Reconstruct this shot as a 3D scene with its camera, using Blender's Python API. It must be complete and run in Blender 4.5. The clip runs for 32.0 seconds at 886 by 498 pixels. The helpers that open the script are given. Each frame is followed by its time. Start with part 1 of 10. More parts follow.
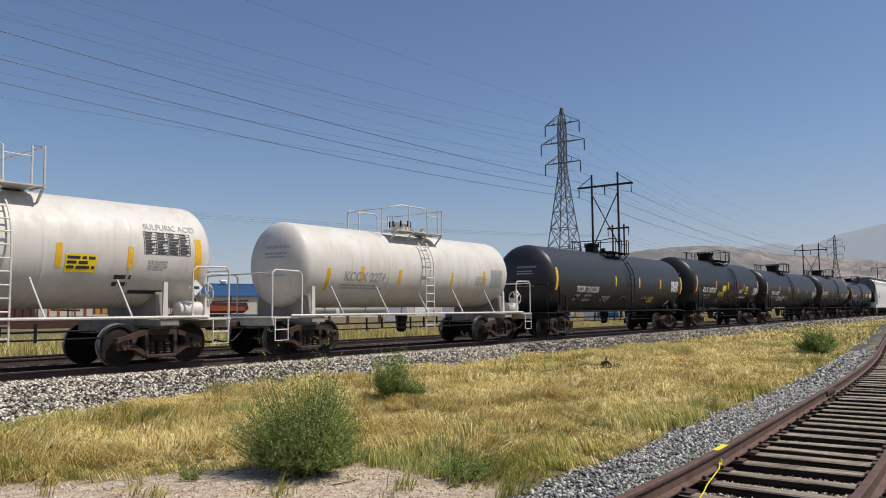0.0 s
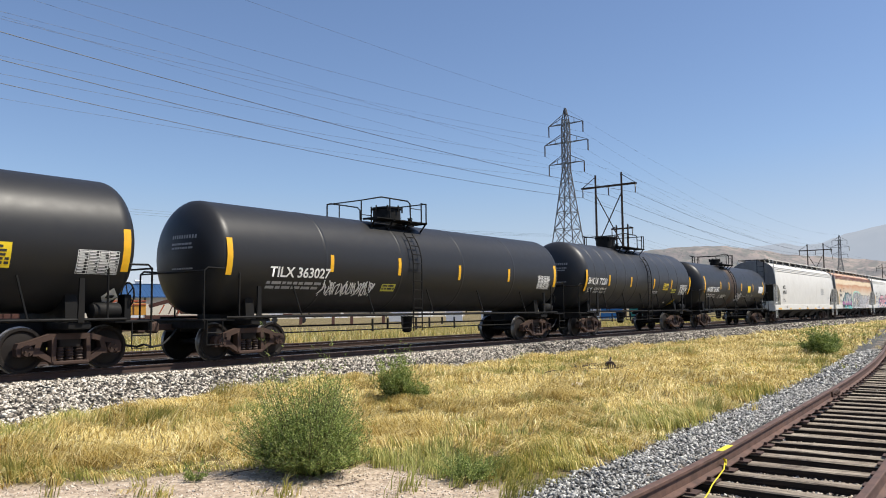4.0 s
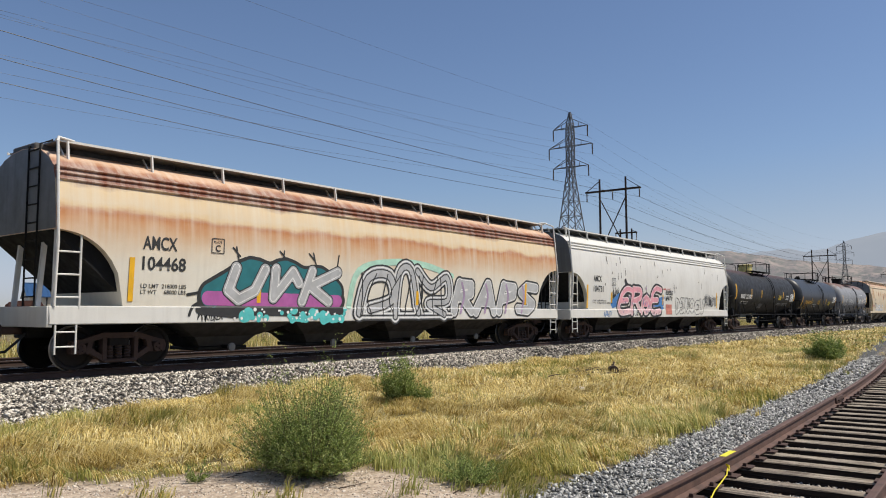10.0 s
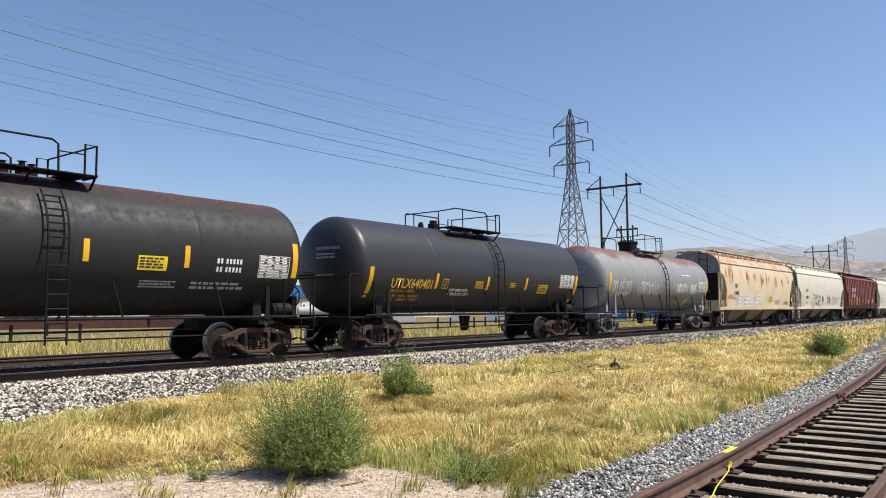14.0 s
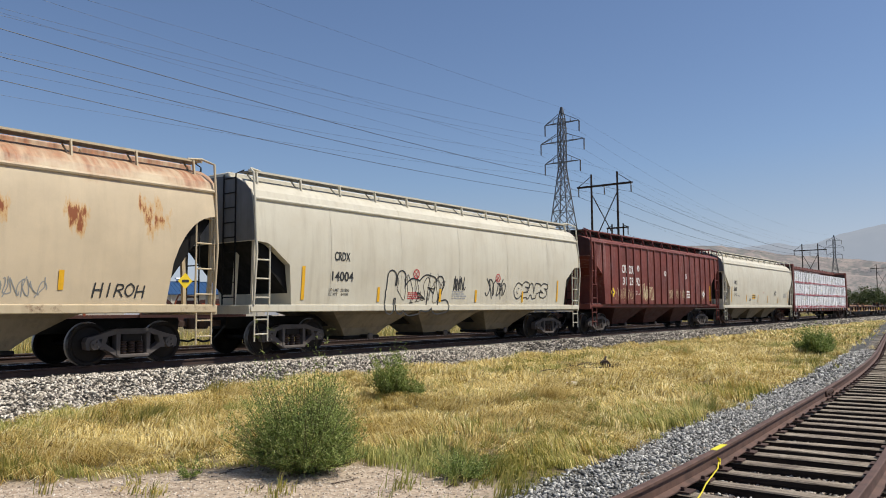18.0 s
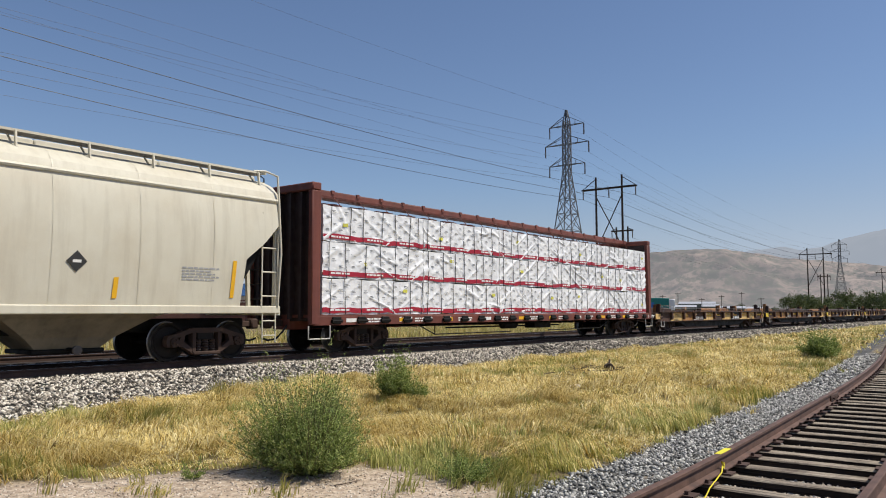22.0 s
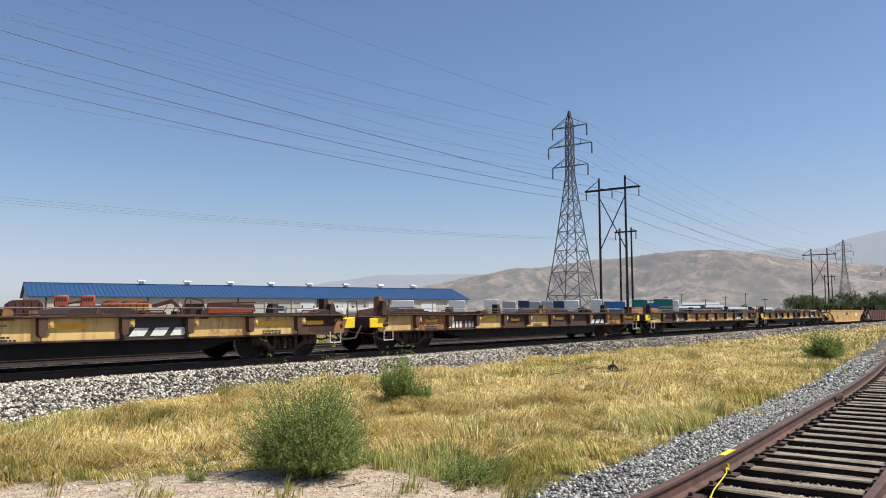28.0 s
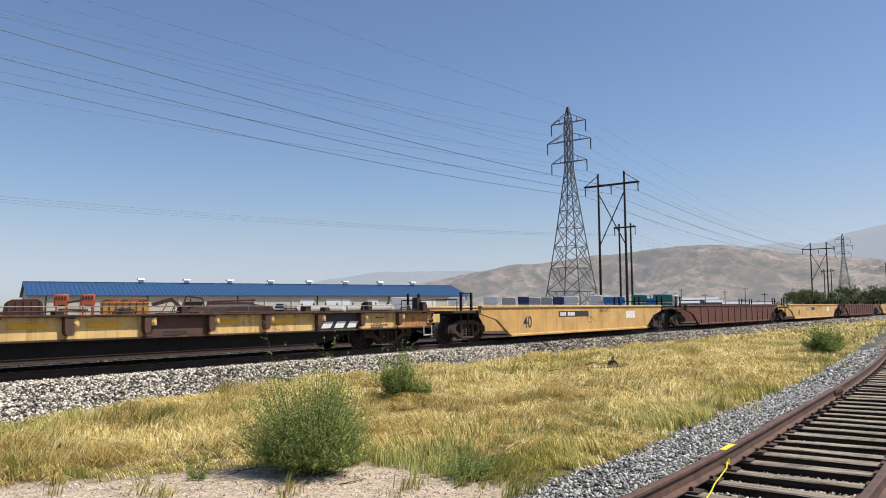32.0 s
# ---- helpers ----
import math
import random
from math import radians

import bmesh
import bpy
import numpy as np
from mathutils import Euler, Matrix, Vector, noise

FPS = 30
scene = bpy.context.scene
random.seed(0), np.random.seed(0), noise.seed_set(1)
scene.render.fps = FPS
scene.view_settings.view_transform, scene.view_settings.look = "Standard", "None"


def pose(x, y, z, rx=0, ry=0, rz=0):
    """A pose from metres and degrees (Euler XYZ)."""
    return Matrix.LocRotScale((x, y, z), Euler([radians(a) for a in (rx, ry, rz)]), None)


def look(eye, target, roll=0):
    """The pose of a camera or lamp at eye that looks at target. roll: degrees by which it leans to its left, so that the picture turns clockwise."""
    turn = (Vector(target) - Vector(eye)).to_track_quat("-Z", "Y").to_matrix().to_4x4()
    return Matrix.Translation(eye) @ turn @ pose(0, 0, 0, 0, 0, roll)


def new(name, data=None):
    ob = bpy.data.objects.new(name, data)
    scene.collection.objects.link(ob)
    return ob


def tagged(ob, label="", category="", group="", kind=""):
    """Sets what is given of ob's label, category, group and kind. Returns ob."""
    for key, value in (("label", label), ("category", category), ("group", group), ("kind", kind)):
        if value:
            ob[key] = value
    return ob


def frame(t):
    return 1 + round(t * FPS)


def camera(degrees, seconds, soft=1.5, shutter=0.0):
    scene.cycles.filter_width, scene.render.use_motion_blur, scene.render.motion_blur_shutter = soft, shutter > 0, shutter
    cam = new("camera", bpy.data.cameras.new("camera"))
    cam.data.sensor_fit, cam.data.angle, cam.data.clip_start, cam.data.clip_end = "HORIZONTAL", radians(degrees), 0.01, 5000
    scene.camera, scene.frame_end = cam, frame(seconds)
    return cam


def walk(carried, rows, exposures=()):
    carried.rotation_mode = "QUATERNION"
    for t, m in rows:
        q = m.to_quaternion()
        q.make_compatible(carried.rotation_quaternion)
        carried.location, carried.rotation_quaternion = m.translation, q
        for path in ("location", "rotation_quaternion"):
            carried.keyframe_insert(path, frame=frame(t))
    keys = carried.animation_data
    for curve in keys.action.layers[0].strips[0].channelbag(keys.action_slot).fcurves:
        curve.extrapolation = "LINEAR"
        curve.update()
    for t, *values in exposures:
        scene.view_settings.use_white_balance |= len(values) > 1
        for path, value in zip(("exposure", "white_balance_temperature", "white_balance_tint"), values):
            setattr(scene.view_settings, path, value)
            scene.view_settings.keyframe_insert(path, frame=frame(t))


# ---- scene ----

# The camera is held by hand at one spot beside the siding; x runs along the main track, z = 0 is the top of its rails.
EYE = Vector((0.0, 0.0, 1.17))
cam = camera(60.0, 32.0, 1.0)


def aim(heading, tilt, roll):
    """The camera's pose from its heading (degrees clockwise from +y), its tilt and its roll."""
    a, b = radians(heading), radians(tilt)
    way = Vector((math.sin(a) * math.cos(b), math.cos(a) * math.cos(b), math.sin(b)))
    return look(EYE, EYE + way, roll)


AIMS = [
    (0, 52.55, 4.54, -0.51), (0.5, 52.50, 4.56, -0.53), (1, 52.44, 4.60, -0.50), (1.5, 52.39, 4.67, -0.61), (2, 52.37, 4.65, -0.59),
    (2.5, 52.37, 4.62, -0.56), (3, 52.34, 4.62, -0.63), (3.5, 52.31, 4.62, -0.63), (5.5, 52.15, 4.47, -0.47), (6, 52.15, 4.47, -0.45),
    (6.5, 52.16, 4.43, -0.30), (7, 52.13, 4.45, -0.34), (7.5, 52.10, 4.45, -0.31), (8, 52.06, 4.47, -0.24), (8.5, 52.02, 4.56, -0.31),
    (9, 52.00, 4.65, -0.20), (9.5, 52.00, 4.72, -0.12), (10, 52.00, 4.82, -0.15), (10.5, 52.00, 4.82, -0.14), (11, 52.00, 4.83, -0.11),
    (11.5, 51.98, 4.84, -0.23), (12, 51.97, 4.78, -0.24), (12.5, 51.97, 4.72, -0.33), (13, 51.95, 4.65, -0.38), (13.5, 51.93, 4.63, -0.41),
    (14, 51.93, 4.63, -0.41), (14.5, 51.95, 4.64, -0.46), (16.5, 52.27, 4.67, -0.38), (17, 52.48, 4.65, -0.33), (17.5, 52.62, 4.62, -0.43),
    (18, 52.59, 4.47, -0.35), (18.5, 52.40, 4.39, -0.26), (19, 52.13, 4.35, -0.19), (19.5, 51.89, 4.38, -0.08), (20, 51.82, 4.44, -0.12),
    (20.5, 51.86, 4.45, -0.02), (21, 51.98, 4.49, -0.04), (21.5, 52.14, 4.57, -0.06), (22, 52.28, 4.64, -0.07), (22.5, 52.38, 4.70, -0.09),
    (23, 52.44, 4.79, -0.02), (23.5, 52.44, 4.92, -0.08), (24, 52.37, 5.01, -0.15), (24.5, 52.29, 5.03, -0.23), (25, 52.25, 5.00, -0.26),
    (25.5, 52.17, 4.97, -0.24), (27.5, 52.03, 4.80, -0.30), (28, 52.04, 4.75, -0.20), (28.5, 52.06, 4.73, -0.14), (29, 52.11, 4.72, -0.11),
    (29.5, 52.13, 4.70, -0.18), (30, 52.19, 4.64, -0.19), (30.5, 52.19, 4.53, -0.19), (31, 52.16, 4.51, -0.35), (31.5, 52.11, 4.47, -0.42),
    (32, 52.08, 4.50, -0.56),
]
EXPOSURES = [(0, -0.2), (1, 0.0), (2, 0.22), (3, 0.28), (6, 0.22), (7, 0.08), (8, -0.02), (9, -0.15), (10, -0.08), (11, -0.02), (12, 0.0), (13, 0.05), (14, 0.34), (16.5, 0.12), (18, -0.08), (19, -0.05), (20, 0.16), (21, 0.0), (22, -0.1), (23, -0.14), (24, 0.0), (25, 0.22), (28, 0.15), (32, 0.14)]
walk(cam, [(t, aim(h, p, r)) for t, h, p, r in AIMS], EXPOSURES)

# ---- light ----
SUN_AZ, SUN_EL = 148.0, 57.0          # degrees clockwise from +y, and above the horizon
world = bpy.data.worlds.new("sky_world")
scene.world = world
world.use_nodes = True
wn = world.node_tree.nodes
wl = world.node_tree.links
sky = wn.new("ShaderNodeTexSky")
sky.sky_type, sky.sun_disc = "NISHITA", False
sky.sun_elevation, sky.sun_rotation = radians(SUN_EL), radians(SUN_AZ)
sky.air_density, sky.dust_density, sky.ozone_density = 1.0, 0.5, 2.6
tint = wn.new("ShaderNodeMix")
tint.data_type, tint.blend_type = "RGBA", "MULTIPLY"
tint.inputs[0].default_value = 1.0
tint.inputs[7].default_value = (0.96, 0.965, 1.045, 1.0)
# haze: the brightest, lowest sky turns grey-blue
grey = wn.new("ShaderNodeRGBToBW")
wl.new(sky.outputs[0], grey.inputs[0])
haze_amount = wn.new("ShaderNodeMapRange")
haze_amount.inputs["From Min"].default_value, haze_amount.inputs["From Max"].default_value = 3.8, 6.5
haze_amount.inputs["To Max"].default_value = 0.85
wl.new(grey.outputs[0], haze_amount.inputs["Value"])
haze_tone = wn.new("ShaderNodeMix")
haze_tone.data_type, haze_tone.blend_type = "RGBA", "MULTIPLY"
haze_tone.inputs[0].default_value = 1.0
haze_tone.inputs[7].default_value = (0.84, 0.93, 1.10, 1.0)
wl.new(grey.outputs[0], haze_tone.inputs[6])
hazed = wn.new("ShaderNodeMix")
hazed.data_type = "RGBA"
wl.new(haze_amount.outputs[0], hazed.inputs[0])
wl.new(sky.outputs[0], hazed.inputs[6])
wl.new(haze_tone.outputs[2], hazed.inputs[7])
wl.new(hazed.outputs[2], tint.inputs[6])
wl.new(tint.outputs[2], wn["Background"].inputs[0])
wn["Background"].inputs[1].default_value = 0.105
sun_data = bpy.data.lights.new("sun", "SUN")
sun_data.energy, sun_data.angle, sun_data.color = 4.9, radians(0.53), (1.0, 0.94, 0.83)
sun_way = Vector((math.sin(radians(SUN_AZ)) * math.cos(radians(SUN_EL)), math.cos(radians(SUN_AZ)) * math.cos(radians(SUN_EL)), math.sin(radians(SUN_EL))))
sun_ob = new("sun", sun_data)
sun_ob.matrix_world = look(sun_way * 100, (0, 0, 0))


# ---- mesh helpers ----
class Mesh:
    """Vertices and faces of one part."""

    def __init__(self):
        self.v, self.f = [], []

    def add(self, verts, faces):
        n = len(self.v)
        self.v += [tuple(p) for p in verts]
        self.f += [tuple(n + i for i in face) for face in faces]
        return self

    def box(self, x0, x1, y0, y1, z0, z1, c=0.0):
        """A box, with chamfered edges where c is given."""
        if c <= 0:
            vs = [(x, y, z) for x in (x0, x1) for y in (y0, y1) for z in (z0, z1)]
            return self.add(vs, [(0, 1, 3, 2), (4, 6, 7, 5), (0, 4, 5, 1), (2, 3, 7, 6), (0, 2, 6, 4), (1, 5, 7, 3)])
        vs, ids = [], {}
        for i, x in enumerate((x0, x1)):
            for j, y in enumerate((y0, y1)):
                for k, z in enumerate((z0, z1)):
                    dx, dy, dz = c * (1 - 2 * i), c * (1 - 2 * j), c * (1 - 2 * k)
                    for a, p in enumerate(((x, y + dy, z + dz), (x + dx, y, z + dz), (x + dx, y + dy, z))):
                        ids[i, j, k, a] = len(vs)
                        vs.append(p)
        fs = []
        for s in (0, 1):
            fs.append([ids[s, j, k, 0] for j, k in ((0, 0), (1, 0), (1, 1), (0, 1))])
            fs.append([ids[i, s, k, 1] for i, k in ((0, 0), (1, 0), (1, 1), (0, 1))])
            fs.append([ids[i, j, s, 2] for i, j in ((0, 0), (1, 0), (1, 1), (0, 1))])
        for p in (0, 1):
            for q in (0, 1):
                fs.append([ids[0, p, q, 1], ids[1, p, q, 1], ids[1, p, q, 2], ids[0, p, q, 2]])
                fs.append([ids[p, 0, q, 0], ids[p, 1, q, 0], ids[p, 1, q, 2], ids[p, 0, q, 2]])
                fs.append([ids[p, q, 0, 0], ids[p, q, 1, 0], ids[p, q, 1, 1], ids[p, q, 0, 1]])
        for i in (0, 1):
            for j in (0, 1):
                for k in (0, 1):
                    fs.append([ids[i, j, k, a] for a in range(3)])
        return self.add(vs, fs)

    def cyl(self, p, q, r, n=10, r2=None, caps=True):
        p, q = Vector(p), Vector(q)
        r2 = r if r2 is None else r2
        w = (q - p).normalized()
        a = w.orthogonal().normalized()
        b = w.cross(a)
        vs = []
        for i in range(n):
            t = 2 * math.pi * i / n
            d = a * math.cos(t) + b * math.sin(t)
            vs += [p + d * r, q + d * r2]
        fs = [(2 * i, 2 * ((i + 1) % n), 2 * ((i + 1) % n) + 1, 2 * i + 1) for i in range(n)]
        if caps:
            fs += [tuple(2 * i for i in reversed(range(n))), tuple(2 * i + 1 for i in range(n))]
        return self.add(vs, fs)

    def pipe(self, pts, r, n=6, r2=None):
        """A round bar bent through points, in one piece."""
        pts = [Vector(p) for p in pts]
        r2 = r if r2 is None else r2
        a = (pts[1] - pts[0]).normalized().orthogonal().normalized()
        rings = []
        for k, p in enumerate(pts):
            w = (pts[min(len(pts) - 1, k + 1)] - pts[max(0, k - 1)]).normalized()
            a = (a - w * a.dot(w)).normalized()
            b = w.cross(a)
            rr = r + (r2 - r) * k / (len(pts) - 1)
            rings.append([p + (a * math.cos(2 * math.pi * i / n) + b * math.sin(2 * math.pi * i / n)) * rr for i in range(n)])
        return self.loft(rings)

    def beam(self, p, q, w, h, up=(0, 0, 1)):
        """A square bar from p to q, w wide across and h high."""
        p, q = Vector(p), Vector(q)
        d = (q - p).normalized()
        u = Vector(up)
        side = d.cross(u)
        side = side.normalized() if side.length > 1e-6 else d.orthogonal().normalized()
        u = side.cross(d).normalized()
        vs = [e + side * (w / 2 * i) + u * (h / 2 * k) for e in (p, q) for i, k in ((-1, -1), (1, -1), (1, 1), (-1, 1))]
        return self.add(vs, [(3, 2, 1, 0), (4, 5, 6, 7), (0, 1, 5, 4), (1, 2, 6, 5), (2, 3, 7, 6), (3, 0, 4, 7)])

    def lathe_x(self, prof, cy=0.0, cz=0.0, n=32):
        """A body turned about a line along x: prof holds (x, radius)."""
        vs = [(x, cy + r * math.sin(2 * math.pi * i / n), cz + r * math.cos(2 * math.pi * i / n)) for x, r in prof for i in range(n)]
        fs = [(k * n + i, k * n + (i + 1) % n, (k + 1) * n + (i + 1) % n, (k + 1) * n + i) for k in range(len(prof) - 1) for i in range(n)]
        fs += [tuple(reversed(range(n))), tuple((len(prof) - 1) * n + i for i in range(n))]
        return self.add(vs, fs)

    def turned(self, prof, at=(0, 0, 0), n=16, axis="z"):
        """A body turned about an upright (or y) line through at: prof holds (height, radius)."""
        vs = []
        for h, r in prof:
            for i in range(n):
                c, s = r * math.cos(2 * math.pi * i / n), r * math.sin(2 * math.pi * i / n)
                vs.append((at[0] + c, at[1] + s, at[2] + h) if axis == "z" else (at[0] + s, at[1] + h, at[2] + c))
        fs = [(k * n + i, k * n + (i + 1) % n, (k + 1) * n + (i + 1) % n, (k + 1) * n + i) for k in range(len(prof) - 1) for i in range(n)]
        fs += [tuple(reversed(range(n))), tuple((len(prof) - 1) * n + i for i in range(n))]
        return self.add(vs, fs)

    def prism_y(self, poly, y0, y1):
        """An outline of (x, z) drawn out from y0 to y1."""
        n = len(poly)
        vs = [(x, y0, z) for x, z in poly] + [(x, y1, z) for x, z in poly]
        return self.add(vs, [tuple(range(n)), tuple(n + i for i in reversed(range(n)))] + [(i, n + i, n + (i + 1) % n, (i + 1) % n) for i in range(n)])

    def prism_x(self, poly, x0, x1):
        n = len(poly)
        vs = [(x0, y, z) for y, z in poly] + [(x1, y, z) for y, z in poly]
        return self.add(vs, [tuple(range(n)), tuple(n + i for i in reversed(range(n)))] + [(i, n + i, n + (i + 1) % n, (i + 1) % n) for i in range(n)])

    def loft(self, rings, caps=True):
        n = len(rings[0])
        vs = [p for ring in rings for p in ring]
        fs = [(k * n + i, k * n + (i + 1) % n, (k + 1) * n + (i + 1) % n, (k + 1) * n + i) for k in range(len(rings) - 1) for i in range(n)]
        if caps:
            fs += [tuple(reversed(range(n))), tuple((len(rings) - 1) * n + i for i in range(n))]
        return self.add(vs, fs)


def mesh_data(name, m, material, smooth=40):
    """Mesh data from a Mesh; smooth: the angle above which edges stay sharp, 0 for flat faces."""
    me = bpy.data.meshes.new(name)
    me.from_pydata(m.v, [], m.f)
    if len(m.f) < 4000:
        bm = bmesh.new()
        bm.from_mesh(me)
        bmesh.ops.recalc_face_normals(bm, faces=bm.faces)
        bm.to_mesh(me)
        bm.free()
    me.materials.append(material)
    if smooth:
        me.polygons.foreach_set("use_smooth", [True] * len(me.polygons))
        me.set_sharp_from_angle(angle=radians(smooth))
    return me


def part(name, m, material, parent=None, label="", smooth=40):
    """One mesh object under a thing or a part. m: a Mesh, or mesh data to share."""
    me = m if isinstance(m, bpy.types.Mesh) else mesh_data(name, m, material, smooth)
    ob = new(name, me)
    if parent is not None:
        ob.parent = parent
    if label:
        ob["label"] = label
    return ob


def thing(name, label, category, group="", kind="", at=(0, 0, 0)):
    ob = new(name)
    ob.location = at
    ob.empty_display_size = 0.2
    return tagged(ob, label, category, group, kind)


def solid(name, m, material, label, category="", group="", kind="", smooth=40):
    """A thing that is one mesh."""
    return tagged(part(name, m, material, None, "", smooth), label, category, group, kind)


def raw_mesh(name, verts, faces, material, smooth=False):
    """A large mesh from numpy arrays of triangles or quads."""
    me = bpy.data.meshes.new(name)
    nv, nf, k = len(verts), len(faces), faces.shape[1]
    me.vertices.add(nv)
    me.vertices.foreach_set("co", verts.astype(np.float32).ravel())
    me.loops.add(nf * k)
    me.loops.foreach_set("vertex_index", faces.astype(np.int32).ravel())
    me.polygons.add(nf)
    me.polygons.foreach_set("loop_start", np.arange(0, nf * k, k, dtype=np.int32))
    me.polygons.foreach_set("loop_total", np.full(nf, k, dtype=np.int32))
    if smooth:
        me.polygons.foreach_set("use_smooth", np.ones(nf, dtype=bool))
    me.update(calc_edges=True)
    me.materials.append(material)
    return me


# ---- materials ----
def base_mat(name, rough=0.6, metal=0.0):
    mt = bpy.data.materials.new(name)
    mt.use_nodes = True
    b = mt.node_tree.nodes["Principled BSDF"]
    b.inputs["Roughness"].default_value, b.inputs["Metallic"].default_value = rough, metal
    return mt, mt.node_tree.nodes, mt.node_tree.links, b


def node(nodes, links, kind, op="", **ins):
    n = nodes.new(kind)
    if op:
        n.operation = op
    for k, v in ins.items():
        key = int(k[1:]) if k[0] == "i" and k[1:].isdigit() else k.replace("_", " ")
        if isinstance(v, bpy.types.NodeSocket):
            links.new(v, n.inputs[key])
        else:
            n.inputs[key].default_value = v
    return n


def rgba(c):
    return (c[0], c[1], c[2], 1.0)


def ramp(nodes, links, fac, stops):
    r = nodes.new("ShaderNodeValToRGB")
    links.new(fac, r.inputs[0])
    e = r.color_ramp.elements
    while len(e) < len(stops):
        e.new(0.5)
    for el, (p, c) in zip(e, stops):
        el.position = p
        el.color = rgba(c) if not isinstance(c, (int, float)) else (c, c, c, 1)
    return r.outputs[0]


def coords(nodes, links, scale=(1, 1, 1), vary=True):
    """Object coordinates in metres, shifted from object to object."""
    tc = nodes.new("ShaderNodeTexCoord")
    out = tc.outputs["Object"]
    if vary:
        info = nodes.new("ShaderNodeObjectInfo")
        mul = node(nodes, links, "ShaderNodeMath", "MULTIPLY", i0=info.outputs["Random"], i1=37.0)
        out = node(nodes, links, "ShaderNodeVectorMath", "ADD", i0=out, i1=mul.outputs[0]).outputs[0]
    return node(nodes, links, "ShaderNodeMapping", Vector=out, Scale=scale).outputs[0]


def noise_tex(nodes, links, vec, scale, detail=5.0, rough=0.6):
    return node(nodes, links, "ShaderNodeTexNoise", Vector=vec, Scale=scale, Detail=detail, Roughness=rough).outputs[0]


def mix(nodes, links, fac, a, b, blend="MIX"):
    m = nodes.new("ShaderNodeMix")
    m.data_type, m.blend_type = "RGBA", blend
    for i, v in ((0, fac), (6, a), (7, b)):
        if isinstance(v, bpy.types.NodeSocket):
            links.new(v, m.inputs[i])
        elif i == 0:
            m.inputs[i].default_value = v
        else:
            m.inputs[i].default_value = rgba(v)
    return m.outputs[2]


def bumped(nodes, links, b, height, strength=0.3, distance=0.01):
    bp = node(nodes, links, "ShaderNodeBump", Height=height, Strength=strength, Distance=distance)
    links.new(bp.outputs[0], b.inputs["Normal"])


def paint(name, color, dirt=(0.12, 0.10, 0.08), dirty=0.35, streak=0.3, rust=0.0, rough=0.5, metal=0.0, grain=0.15, shine=0.5):
    """Weathered paint: broad dirt, streaks that run down, chips of rust, a fine grain."""
    mt, n, l, b = base_mat(name, rough, metal)
    b.inputs["Specular IOR Level"].default_value = shine
    wear = 1.0 if rough > 0.45 else 0.25
    v = coords(n, l)
    broad = ramp(n, l, noise_tex(n, l, v, 0.9, 6), [(0.38, 0.0), (0.72, dirty)])
    vs = coords(n, l, (5.0, 5.0, 0.35))
    runs = ramp(n, l, noise_tex(n, l, vs, 1.0, 5), [(0.48, 0.0), (0.75, streak)])
    col = mix(n, l, broad, color, dirt)
    col = mix(n, l, runs, col, tuple(0.5 * (d + 0.35 * c) for d, c in zip(dirt, color)))
    fine = noise_tex(n, l, v, 60.0, 3)
    col = mix(n, l, ramp(n, l, fine, [(0.35, 0.0), (0.7, grain)]), col, tuple(0.6 * c for c in color))
    if rust > 0:
        spots = ramp(n, l, noise_tex(n, l, v, 2.3, 9, 0.72), [(0.66 - 0.3 * rust, 0.0), (0.76 - 0.25 * rust, 1.0)])
        rc = ramp(n, l, noise_tex(n, l, v, 14.0, 6), [(0.3, (0.05, 0.02, 0.012)), (0.7, (0.23, 0.085, 0.03))])
        col = mix(n, l, spots, col, rc)
    l.new(col, b.inputs["Base Color"])
    l.new(ramp(n, l, noise_tex(n, l, v, 4.0, 5), [(0.3, max(0.05, rough - 0.12 * wear)), (0.7, min(1.0, rough + 0.18 * wear))]), b.inputs["Roughness"])
    bumped(n, l, b, noise_tex(n, l, v, 9.0, 6), 0.03 if rough < 0.45 else 0.12, 0.01)
    return mt


def plain(name, color, rough=0.6, metal=0.0, vary=0.25, scale=6.0, bump=0.15):
    mt, n, l, b = base_mat(name, rough, metal)
    v = coords(n, l)
    t = noise_tex(n, l, v, scale, 6)
    l.new(mix(n, l, ramp(n, l, t, [(0.3, 0.0), (0.75, 1.0)]), tuple(c * (1 - vary) for c in color), tuple(min(1, c * (1 + vary)) for c in color)), b.inputs["Base Color"])
    bumped(n, l, b, noise_tex(n, l, v, scale * 5, 4), bump, 0.006)
    return mt


# ---- ground and tracks ----
TRACK_Y, FAR_TRACK_Y, GAUGE = 17.03, 21.75, 1.505
GROUND_Z = -0.55


def siding_y(x):
    """The siding's rail on the side of the main track."""
    if x < 2.0:
        return 2.845 - 0.0696 * (x - 2.0)
    bend = min(max(0.0, x - 15.0), 16.0)
    return 2.33 + 0.0494 * x + 0.0085 * max(0.0, 9.0 - x) ** 2 + 0.0021 * bend ** 2 + 0.0672 * max(0.0, x - 31.0)


def toe_y(x):
    """The foot of the main track's ballast."""
    return 14.2 - 0.33 * max(0.0, min(10.4 - x, 11.0))


def clamp01(v):
    return max(0.0, min(1.0, v))


